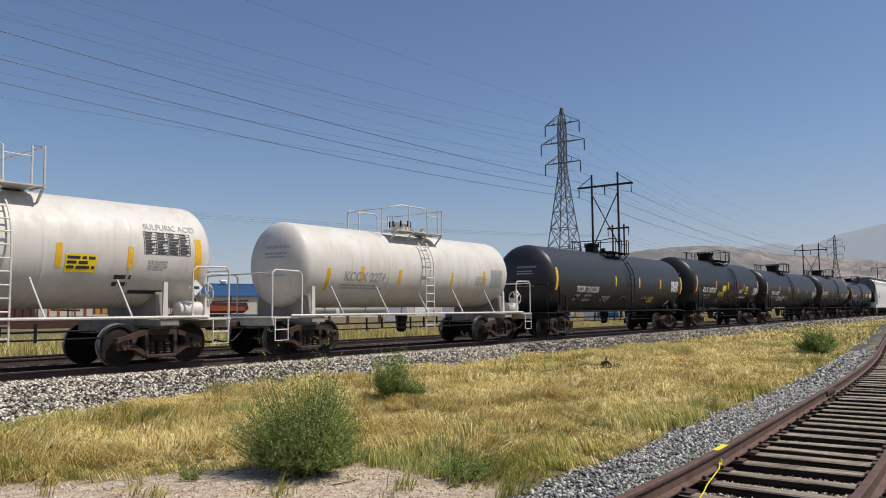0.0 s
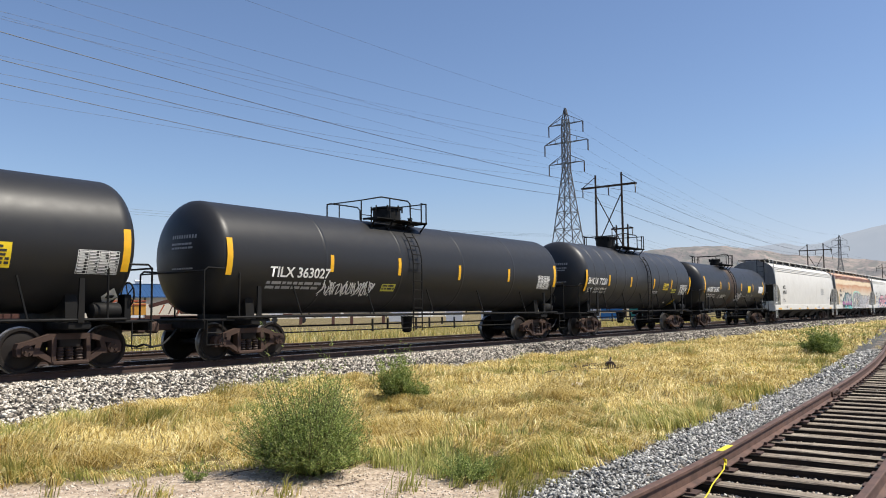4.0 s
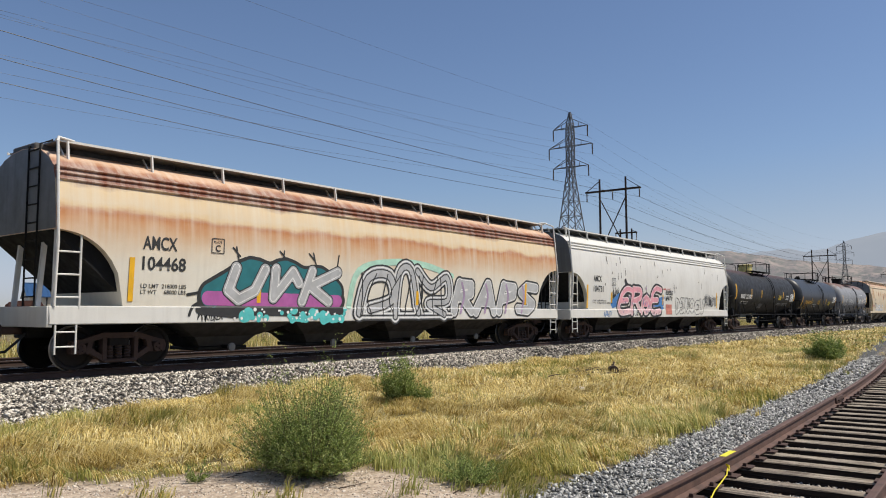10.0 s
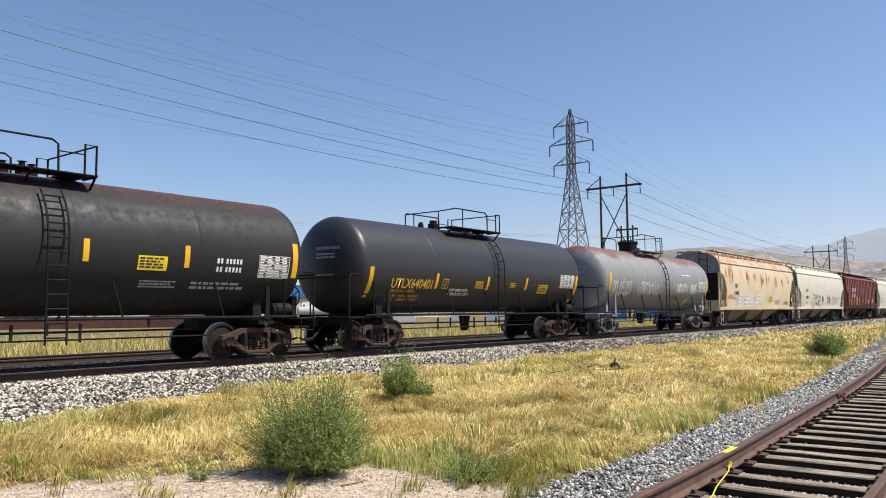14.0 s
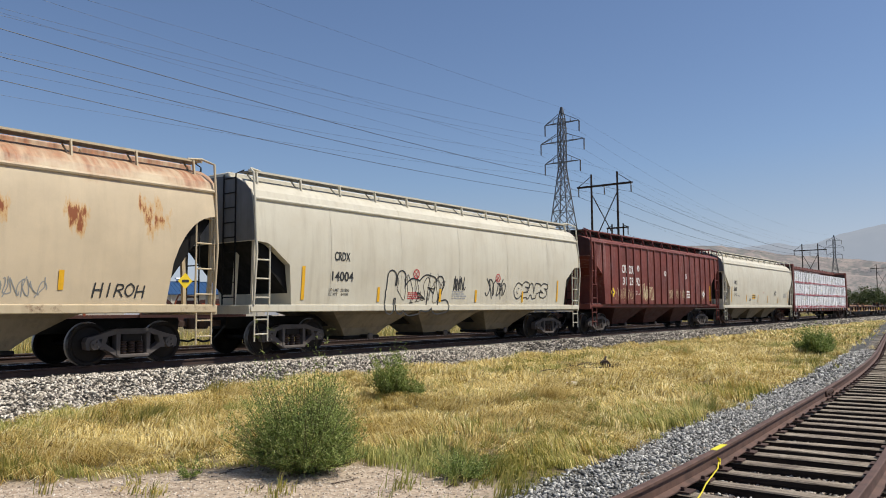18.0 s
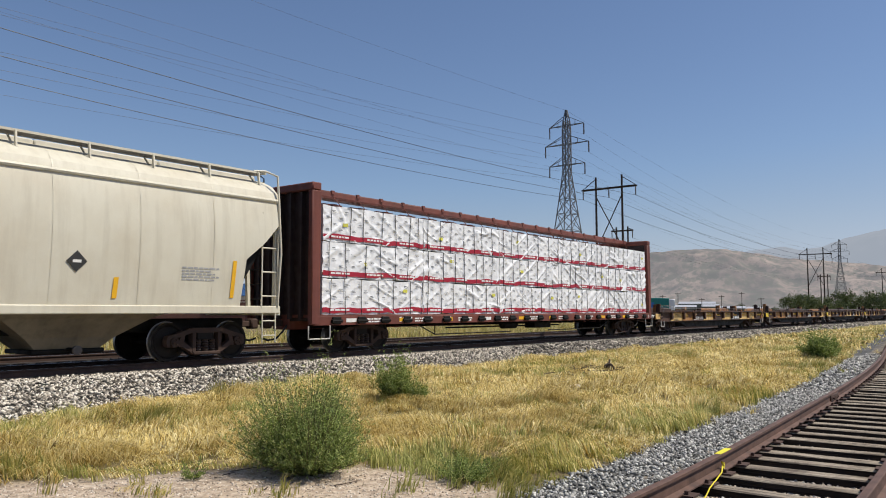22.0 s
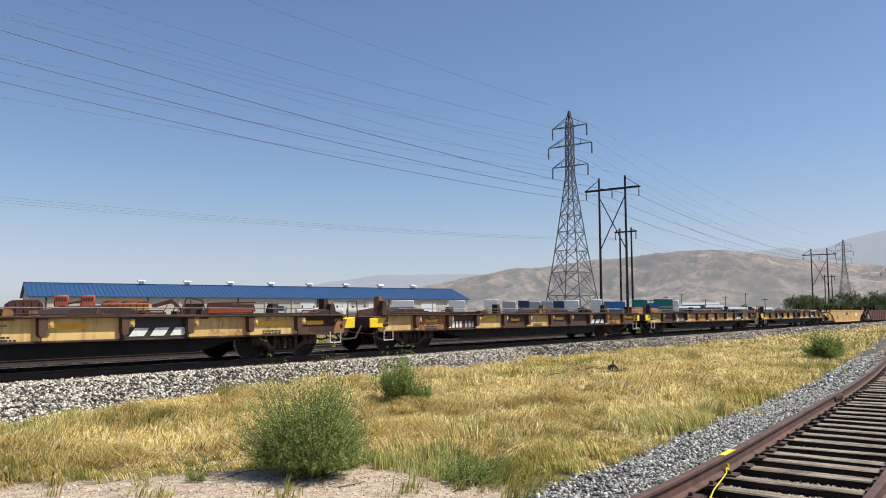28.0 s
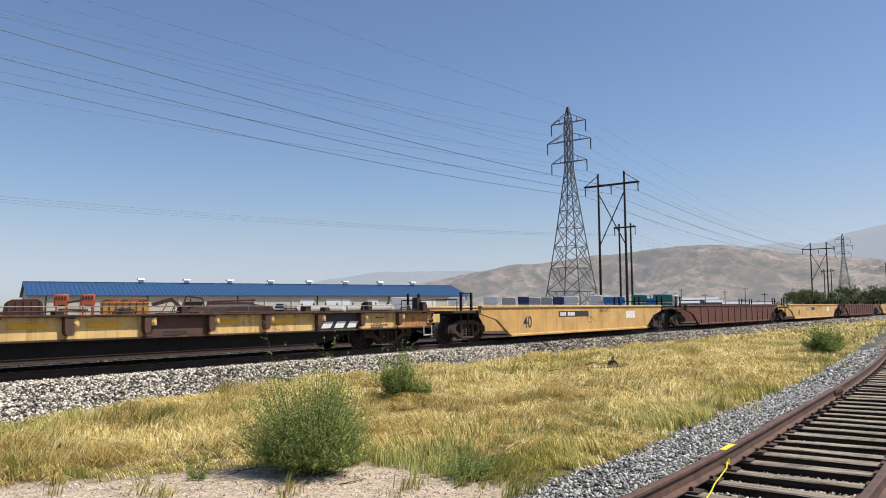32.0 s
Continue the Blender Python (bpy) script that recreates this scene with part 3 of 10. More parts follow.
LETTERS = {
    "E": [[(1.0, 0.90), (0.55, 0.97), (0.25, 0.78), (0.15, 0.5), (0.12, 0.25), (0.35, 0.03), (1.0, 0.08)], [(0.2, 0.5), (0.72, 0.52)]],
    "R": [[(0.12, 0.02), (0.15, 0.5), (0.20, 0.95)], [(0.20, 0.92), (0.75, 0.90), (0.80, 0.62), (0.30, 0.48)], [(0.45, 0.48), (0.92, 0.03)]],
    "O": [[(0.5, 0.95), (0.12, 0.70), (0.12, 0.30), (0.5, 0.05), (0.88, 0.30), (0.88, 0.70), (0.5, 0.95)]],
    "A": [[(0.05, 0.0), (0.45, 0.95)], [(0.5, 0.95), (0.95, 0.0)], [(0.25, 0.35), (0.75, 0.35)]],
    "P": [[(0.12, 0.02), (0.15, 0.5), (0.20, 0.95)], [(0.20, 0.92), (0.78, 0.88), (0.80, 0.60), (0.25, 0.45)]],
    "S": [[(0.95, 0.90), (0.4, 0.95), (0.1, 0.72), (0.5, 0.5), (0.9, 0.28), (0.6, 0.05), (0.05, 0.10)]],
    "D": [[(0.12, 0.03), (0.12, 0.95)], [(0.12, 0.93), (0.70, 0.85), (0.92, 0.5), (0.70, 0.12), (0.12, 0.05)]],
    "U": [[(0.10, 0.97), (0.10, 0.3), (0.45, 0.03), (0.8, 0.3), (0.88, 0.97)]],
    "K": [[(0.10, 0.0), (0.12, 1.0)], [(0.95, 1.0), (0.2, 0.5), (0.95, 0.0)]],
    "L": [[(0.35, 1.0), (0.1, 0.2), (0.2, 0.05), (0.95, 0.12)]],
    "H": [[(0.12, 0.0), (0.15, 1.0)], [(0.88, 0.0), (0.85, 1.0)], [(0.1, 0.48), (0.9, 0.55)]],
    "I": [[(0.5, 0.0), (0.5, 1.0)]],
    "N": [[(0.1, 0.0), (0.12, 1.0)], [(0.12, 0.98), (0.85, 0.05)], [(0.85, 0.0), (0.9, 1.0)]],
    "G": [[(0.9, 0.85), (0.45, 0.97), (0.1, 0.5), (0.45, 0.03), (0.9, 0.2), (0.9, 0.48), (0.55, 0.48)]],
    "V": [[(0.1, 1.0), (0.3, 0.1), (0.62, 0.95)], [(0.62, 0.95), (0.9, 0.6)]],
    "W": [[(0.0, 1.0), (0.25, 0.0), (0.5, 0.7), (0.75, 0.0), (1.0, 1.0)]],
    "T": [[(0.0, 0.95), (1.0, 0.95)], [(0.5, 0.95), (0.48, 0.0)]],
    "?": [[(0.1, 0.8), (0.5, 1.0), (0.85, 0.75), (0.5, 0.45), (0.5, 0.28)], [(0.5, 0.08), (0.5, 0.04)]],
}


def eased(pts, n=5):
    """A smooth line through the points."""
    if len(pts) < 3:
        return list(pts)
    p = [pts[0]] + list(pts) + [pts[-1]]
    out = []
    for a, b, c, d in zip(p, p[1:], p[2:], p[3:]):
        for k in range(n):
            t = k / n
            out.append(tuple(0.5 * (2 * b[i] + (c[i] - a[i]) * t + (2 * a[i] - 5 * b[i] + 4 * c[i] - d[i]) * t * t + (3 * b[i] - a[i] - 3 * c[i] + d[i]) * t ** 3) for i in (0, 1)))
    return out + [pts[-1]]


def word_lines(text, x0, x1, z0, z1, r, lean=0.0, rng=None, sharp=False):
    """The strokes of a word's letters, set side by side in a box, each with its half width r."""
    out, n = [], len(text)
    step = (x1 - x0) / n
    for k, ch in enumerate(text):
        if ch == " ":
            continue
        a, w = x0 + step * k + 0.7 * r, step - 0.6 * r
        lift, tall = (rng.uniform(-0.06, 0.06), rng.uniform(0.9, 1.05)) if rng else (0.0, 1.0)
        for line in LETTERS[ch]:
            pts = [(a + w * u + lean * (v - 0.5), z0 + r + (z1 - z0 - 2 * r) * (v * tall + lift)) for u, v in line]
            out.append((pts if sharp else eased(pts), r))
    return out


def spray_field(parent, lines, color, surf, off, grow=0.0, rim=0.0, cell=0.04, name="spray_fill"):
    """Sprayed paint on the side of a car: all that lies within the lines' half widths, or only a rim along its edge."""
    xs, zs = [p[0] for q, _ in lines for p in q], [p[1] for q, _ in lines for p in q]
    pad = max(r for _, r in lines) + grow + rim + 2 * cell
    gx, gz = np.arange(min(xs) - pad, max(xs) + pad, cell), np.arange(min(zs) - pad, max(zs) + pad, cell)
    X, Z = np.meshgrid(gx, gz, indexing="ij")
    F = np.full(X.shape, 9.0)
    for q, r in lines:
        for (ax, az), (bx, bz) in zip(q, q[1:]):
            dx, dz = bx - ax, bz - az
            t = np.clip(((X - ax) * dx + (Z - az) * dz) / max(1e-9, dx * dx + dz * dz), 0, 1)
            F = np.minimum(F, np.hypot(X - ax - t * dx, Z - az - t * dz) - r)
    F = F - grow
    if rim:
        F = np.abs(F) - rim
    m = Mesh()
    inside = F < 0
    touch = inside[:-1, :-1] | inside[1:, :-1] | inside[1:, 1:] | inside[:-1, 1:]
    for i, j in zip(*np.nonzero(touch)):
        corner = [(i, j), (i + 1, j), (i + 1, j + 1), (i, j + 1)]
        poly = []
        for (a, b), (c, d) in zip(corner, corner[1:] + corner[:1]):
            fa, fb = F[a, b], F[c, d]
            if fa < 0:
                poly.append((gx[a], gz[b]))
            if (fa < 0) != (fb < 0):
                t = fa / (fa - fb)
                poly.append((gx[a] + (gx[c] - gx[a]) * t, gz[b] + (gz[d] - gz[b]) * t))
        if len(poly) > 2:
            m.add([(x, surf(z) - off, z) for x, z in poly], [tuple(range(len(poly)))])
    return part(name, m, SPRAY[color], parent, "", 0)


def hand_words(car, text, x0, x1, z0, z1, surf, color, w=0.018, seed=1, lean=0.05):
    """Words written by hand with a thin spray line."""
    return spray_field(car, word_lines(text, x0, x1, z0, z1, w, lean, random.Random(seed)), color, surf, 0.003, cell=0.02, name="spray_tag")


def bubble_tag(car, text, x0, x1, z0, z1, surf, color, r=0.13, seed=1, w=0.016, fill=None):
    """Outlined balloon letters."""
    lines = word_lines(text, x0, x1, z0, z1, r, 0.08, random.Random(seed))
    if fill:
        spray_field(car, lines, fill, surf, 0.002)
    spray_field(car, lines, color, surf, 0.004, 0.0, w, 0.025, "spray_outline")


def speckle(rng, n, x0, x1, z0, z1, r0, r1):
    out = []
    for _ in range(n):
        x, z = rng.uniform(x0, x1), rng.uniform(z0, z1)
        out.append(([(x, z), (x + 0.01, z)], rng.uniform(r0, r1)))
    return out


def pink_piece(car, d, sf):
    """A broad four-letter piece in pink with a heavy black edge over blue splashes."""
    rng = random.Random(7)
    splash = [(eased([(-5.9, 1.62), (-5.2, 1.95), (-4.6, 2.05)]), 0.13), ([(-5.8, 1.5), (-4.9, 1.68)], 0.10), (eased([(-3.2, 1.5), (-2.0, 1.62), (0.0, 1.66)]), 0.16), ([(-0.9, 1.85), (0.15, 1.95)], 0.07), ([(-0.6, 1.4), (0.1, 1.42)], 0.06)]
    spray_field(car, [([(x + d, z) for x, z in q], r) for q, r in splash], "blue", sf, 0.001)
    boxes = (("E", -5.35, -3.9, 1.02, 2.5, 0.4, 0.15), ("R", -4.02, -2.55, 1.02, 2.55, 0.12, 0.155), ("O", -2.72, -1.65, 1.02, 2.15, 0.1, 0.15), ("E", -1.78, -0.35, 1.02, 2.6, 0.12, 0.15))
    lines = []
    for ch, x0, x1, z0, z1, lean, r in boxes:
        lines += word_lines(ch, x0 + d, x1 + d, z0, z1, r, lean)
    spray_field(car, lines + [([(-4.35 + d, 2.5), (-4.5 + d, 2.68)], 0.01)], "black", sf, 0.003, 0.10, name="spray_outline")
    spray_field(car, lines, "rose", sf, 0.005)
    spray_field(car, [([(x, z) for x, z in q if z > 1.62], r * 0.92) for q, r in lines if sum(z > 1.62 for _, z in q) > 1], "pink", sf, 0.007)
    spray_field(car, lines, "white", sf, 0.009, -0.03, 0.013, 0.025, "spray_glint")
    spray_field(car, speckle(rng, 26, -5.0 + d, -0.6 + d, 1.15, 2.4, 0.03, 0.075), "lilac", sf, 0.0105)
    spray_field(car, speckle(rng, 30, -3.6 + d, -0.5 + d, 1.06, 1.24, 0.02, 0.045), "black", sf, 0.0115)


def plate_box(car, x, z, sf, ink, size=0.34):
    """A small ruled square with the clearance letter in it."""
    m = Mesh()
    for a, b in (((x, z), (x + size, z)), ((x + size, z), (x + size, z + size)), ((x + size, z + size), (x, z + size)), ((x, z + size), (x, z))):
        ribbon(m, [a, b], 0.02, sf, 0.004)
    part("plate_frame", m, ink, car, "", 0)
    lettering("PLATE", size * 0.25, x + size * 0.16, z + size * 0.68, sf, ink, car)
    lettering("C", size * 0.62, x + size * 0.3, z + size * 0.12, sf, ink, car, bold=0.02)


def silver_pieces(car, sf):
    """Three broad pieces side by side: silver letters on a teal and pink cloud, a knotted silver one, a row of silver block letters."""
    rng = random.Random(9)
    cloud = [(eased([(-6.3, 1.62), (-5.7, 1.95), (-5.2, 2.22), (-4.6, 2.1), (-4.1, 2.25), (-3.5, 2.05), (-2.9, 2.1), (-2.35, 1.75)], 3), 0.30), ([(-6.0, 1.75), (-2.5, 1.75)], 0.30), ([(-6.4, 1.55), (-2.2, 1.52)], 0.20)]
    spikes = [(eased([(x, 2.35), (x + 0.5 * dx, 2.5), (x + dx, 2.8)]), 0.006) for x, dx in ((-5.5, -0.15), (-4.25, 0.1), (-2.95, -0.2), (-2.3, 0.1))]
    spikes += [([(x, 2.78), (x + 0.22, 2.58)], 0.006) for x in (-5.75, -4.3, -3.3)] + [(eased([(-6.5, 1.5), (-6.8, 1.35), (-6.9, 1.15)]), 0.02), ([(-6.5, 1.7), (-6.95, 1.62)], 0.02), ([(-6.6, 1.3), (-5.6, 1.2)], 0.12), ([(-5.4, 1.25), (-2.0, 1.2)], 0.10)]
    spray_field(car, cloud, "black", sf, 0.002, 0.09, name="spray_outline")
    spray_field(car, spikes, "black", sf, 0.0032, 0.015, cell=0.025, name="spray_outline")
    spray_field(car, cloud[:2], "teal_dark", sf, 0.004)
    spray_field(car, cloud[2:], "magenta", sf, 0.0055, -0.03)
    spray_field(car, speckle(rng, 34, -5.7, -1.9, 1.02, 1.3, 0.05, 0.17), "aqua", sf, 0.0045)
    spray_field(car, speckle(rng, 34, -5.7, -1.9, 1.02, 1.3, 0.02, 0.05), "white", sf, 0.0065)
    lines = word_lines("UVK", -6.0, -2.35, 1.36, 2.46, 0.15, 0.3, None, True)
    spray_field(car, lines, "black", sf, 0.0075, 0.03, name="spray_outline")
    spray_field(car, lines, "silver", sf, 0.009)
    spray_field(car, lines, "white", sf, 0.0105, -0.05, 0.012, 0.025, "spray_glint")
    halo = [(eased([(-1.75, 1.4), (-1.4, 2.4), (0.0, 2.72), (1.6, 2.7), (3.0, 2.4)]), 0.10)]
    spray_field(car, halo, "mint", sf, 0.002)
    knot = [(eased([(-1.35, 1.2), (-1.0, 2.2), (-0.1, 2.3), (0.1, 1.6), (-0.9, 1.3)]), 0.22), (eased([(0.2, 1.1), (0.35, 2.4), (0.9, 2.5), (1.3, 1.2)]), 0.20), (eased([(1.2, 2.5), (1.9, 2.0), (2.7, 2.35), (2.8, 1.6), (1.8, 1.5), (2.6, 1.15)]), 0.20), ([(-1.4, 1.12), (3.0, 1.12)], 0.10)]
    spray_field(car, knot, "black", sf, 0.0035, 0.05, name="spray_outline")
    spray_field(car, knot, "silver", sf, 0.0055)
    for r, col, off in ((-0.10, "black", 0.0075), (-0.04, "white", 0.009)):
        spray_field(car, knot, col, sf, off, r, 0.018, 0.025, "spray_glint")
    for k in range(9):
        x = -1.3 + 0.48 * k
        spray_field(car, [(eased([(x, 1.1), (x + rng.uniform(-0.2, 0.4), 1.7), (x + rng.uniform(-0.3, 0.3), 2.35)]), 0.02)], "black", sf, 0.0105, cell=0.025, name="spray_outline")
    lines = word_lines("RAPS", 2.95, 8.3, 1.05, 2.42, 0.19, 0.2, None, True)
    spray_field(car, lines, "black", sf, 0.0035, 0.06, name="spray_outline")
    spray_field(car, lines, "silver", sf, 0.0055)
    spray_field(car, lines, "white", sf, 0.0075, -0.03, 0.014, 0.025, "spray_glint")
    spray_field(car, [(eased([(x, 1.2), (x + 0.2, 1.75), (x + 0.05, 2.2)]), 0.05) for x in (3.5, 4.9, 6.2, 7.3)], "lilac", sf, 0.009)


# ---- trucks ----
WHEEL_R = 0.457
WHEELSETS = []


def truck_meshes(iron):
    d = {}
    m = Mesh()
    for sd in (1,):
        y0, y1 = -0.09, 0.09
        m.prism_y([(-1.10, 0.50), (-1.06, 0.60), (-0.80, 0.66), (-0.42, 0.78), (0.42, 0.78), (0.80, 0.66), (1.06, 0.60), (1.10, 0.50), (0.80, 0.56), (0.42, 0.66), (-0.42, 0.66), (-0.80, 0.56)], y0, y1)
        for s in (-1, 1):
            m.prism_y([(s * 1.10, 0.50), (s * 1.08, 0.36), (s * 1.0, 0.33), (s * 1.0, 0.58)], y0, y1)
            m.prism_y([(s * 0.72, 0.62), (s * 0.78, 0.34), (s * 0.68, 0.34), (s * 0.60, 0.62)], y0, y1)
            m.prism_y([(s * 0.80, 0.42), (s * 0.36, 0.16), (s * 0.28, 0.22), (s * 0.70, 0.50)], y0, y1)
            m.box(s * 0.36 - 0.05, s * 0.36 + 0.05, y0 - 0.01, y1 + 0.01, 0.2, 0.70, 0.01)
        m.box(-0.38, 0.38, y0 - 0.03, y1 + 0.03, 0.14, 0.22, 0.02)
    d["side_frame"] = mesh_data("side_frame", m, iron)
    m = Mesh()
    for x in (-0.2, 0.0, 0.2):
        m.turned([(0.0, 0.07), (0.0, 0.085)] + [(0.03 * k + 0.01, 0.088 if k % 2 else 0.062) for k in range(9)] + [(0.28, 0.08)], (x, 0, 0.22), 10)
    d["spring_pack"] = mesh_data("spring_pack", m, SPRING_STEEL)
    m = Mesh().box(-0.24, 0.24, -1.02, 1.02, 0.48, 0.70, 0.03).turned([(0.70, 0.35), (0.80, 0.35)], (0, 0, 0), 20)
    m.box(-0.55, -0.45, -0.7, 0.7, 0.40, 0.5).box(0.45, 0.55, -0.7, 0.7, 0.40, 0.5)
    d["truck"] = mesh_data("truck", m, WHEEL_STEEL)
    m = Mesh()
    m.turned([(-0.06, 0.10), (-0.06, 0.115), (0.06, 0.13), (0.07, 0.09), (0.085, 0.06)], (0, 0, 0), 14, "y")
    for k in range(3):
        a = 2.1 * k + 0.4
        m.cyl((0.06 * math.sin(a), -0.1, 0.06 * math.cos(a)), (0.06 * math.sin(a), -0.05, 0.06 * math.cos(a)), 0.018, 6)
    d["bearing_cap"] = mesh_data("bearing_cap", m, iron)
    m = Mesh().cyl((0, -1.05, 0), (0, 1.05, 0), 0.075, 12)
    for s in (-1, 1):
        prof = [(-0.07, 0.10), (-0.065, 0.2), (-0.03, 0.36), (-0.07, 0.40), (-0.07, 0.457), (0.05, 0.460), (0.055, 0.485), (0.075, 0.48), (0.08, 0.41), (0.04, 0.36), (0.03, 0.2), (0.07, 0.10)]
        m.turned([(h * -s if s > 0 else h, r) for h, r in prof] if s > 0 else prof, (0, s * 0.755, 0), 36, "y")
    me = mesh_data("wheelset", m, WHEEL_STEEL)
    me.materials.append(TREAD_STEEL)
    me.polygons.foreach_set("material_index", [1 if math.hypot(p.center.x, p.center.z) > 0.452 else 0 for p in me.polygons])
    d["wheelset"] = me
    return d


TRUCK_SETS = {"brown": truck_meshes(TRUCK_IRON), "grey": truck_meshes(TRUCK_GREY)}


def add_truck(car, x, style="brown"):
    d = TRUCK_SETS[style]
    tr = part("truck", d["truck"], None, car, "cast steel freight truck")
    tr.location = (x, 0, 0)
    for sd in (-1, 1):
        part("side_frame", d["side_frame"], None, tr).location = (0, sd * 0.99, 0)
        part("spring_pack", d["spring_pack"], None, tr).location = (0, sd * 0.99, 0)
        for s in (-1, 1):
            cap = part("bearing_cap", d["bearing_cap"], None, tr)
            cap.location = (s * 0.89, sd * 1.06, WHEEL_R)
            if sd > 0:
                cap.rotation_euler = (0, 0, math.pi)
    for s in (-1, 1):
        ws = part("wheelset", d["wheelset"], None, tr, "steel wheelset")
        ws.matrix_parent_inverse = Matrix.Translation((s * 0.89, 0, WHEEL_R))
        WHEELSETS.append(ws)
    return tr


COUPLER_MESH = mesh_data("coupler", Mesh().box(-0.1, 0.62, -0.08, 0.08, 0.76, 0.92, 0.02).box(0.5, 0.74, -0.16, 0.14, 0.70, 0.98, 0.04).box(0.62, 0.84, 0.02, 0.18, 0.72, 0.96, 0.04), TRUCK_IRON)
HOSE_MESH = mesh_data("air_hose", Mesh().pipe([(0.1, 0.25, 0.78), (0.3, 0.3, 0.6), (0.5, 0.28, 0.42), (0.72, 0.2, 0.38), (0.85, 0.08, 0.44)], 0.028, 8), RUBBER)


def add_ends(car, half):
    """Couplers and air hoses at both ends; half: half the length between coupler faces."""
    for s in (-1, 1):
        for name, me in (("coupler", COUPLER_MESH), ("air_hose", HOSE_MESH)):
            ob = part(name, me, None, car)
            ob.location = (s * (half - 0.80), 0, 0)
            if s < 0:
                ob.rotation_euler = (0, 0, math.pi)


CARS = []


def new_car(name, label, category, u0, u1, trucks, style="brown", group="train cars"):
    car = thing(name, label, category, group)
    half = (u1 - u0) / 2
    for x in trucks:
        add_truck(car, x, style)
    add_ends(car, half)
    CARS.append((car, (u0 + u1) / 2))
    return car, half


def ladder(car, x, w, z0, z1, y, material, rungs, bow=None, name="ladder", r=0.018):
    """A side ladder; bow(z) gives its y where it follows a tank."""
    m = Mesh()
    n = max(2, rungs)
    at = bow if bow else (lambda z: y)
    zs = [z0 + (z1 - z0) * k / (n * 2) for k in range(n * 2 + 1)]
    for sx in (-w / 2, w / 2):
        m.pipe([(x + sx, at(z), z) for z in zs], r * 1.2, 6)
    for k in range(n):
        z = z0 + (z1 - z0) * (k + 0.5) / n
        m.cyl((x - w / 2, at(z), z), (x + w / 2, at(z), z), r, 6)
    return part(name, m, material, car)


def railing(car, pts, material, posts, r=0.022, name="railing"):
    m = Mesh().pipe(pts, r, 8)
    for p, q in posts:
        m.cyl(p, q, r * 0.9, 8)
    return part(name, m, material, car)


# ---- tank cars ----
BOLT_MESH = mesh_data("bolt", Mesh().cyl((0, 0, -0.08), (0, 0, 0.12), 0.03, 6), BLACK_FRAME)


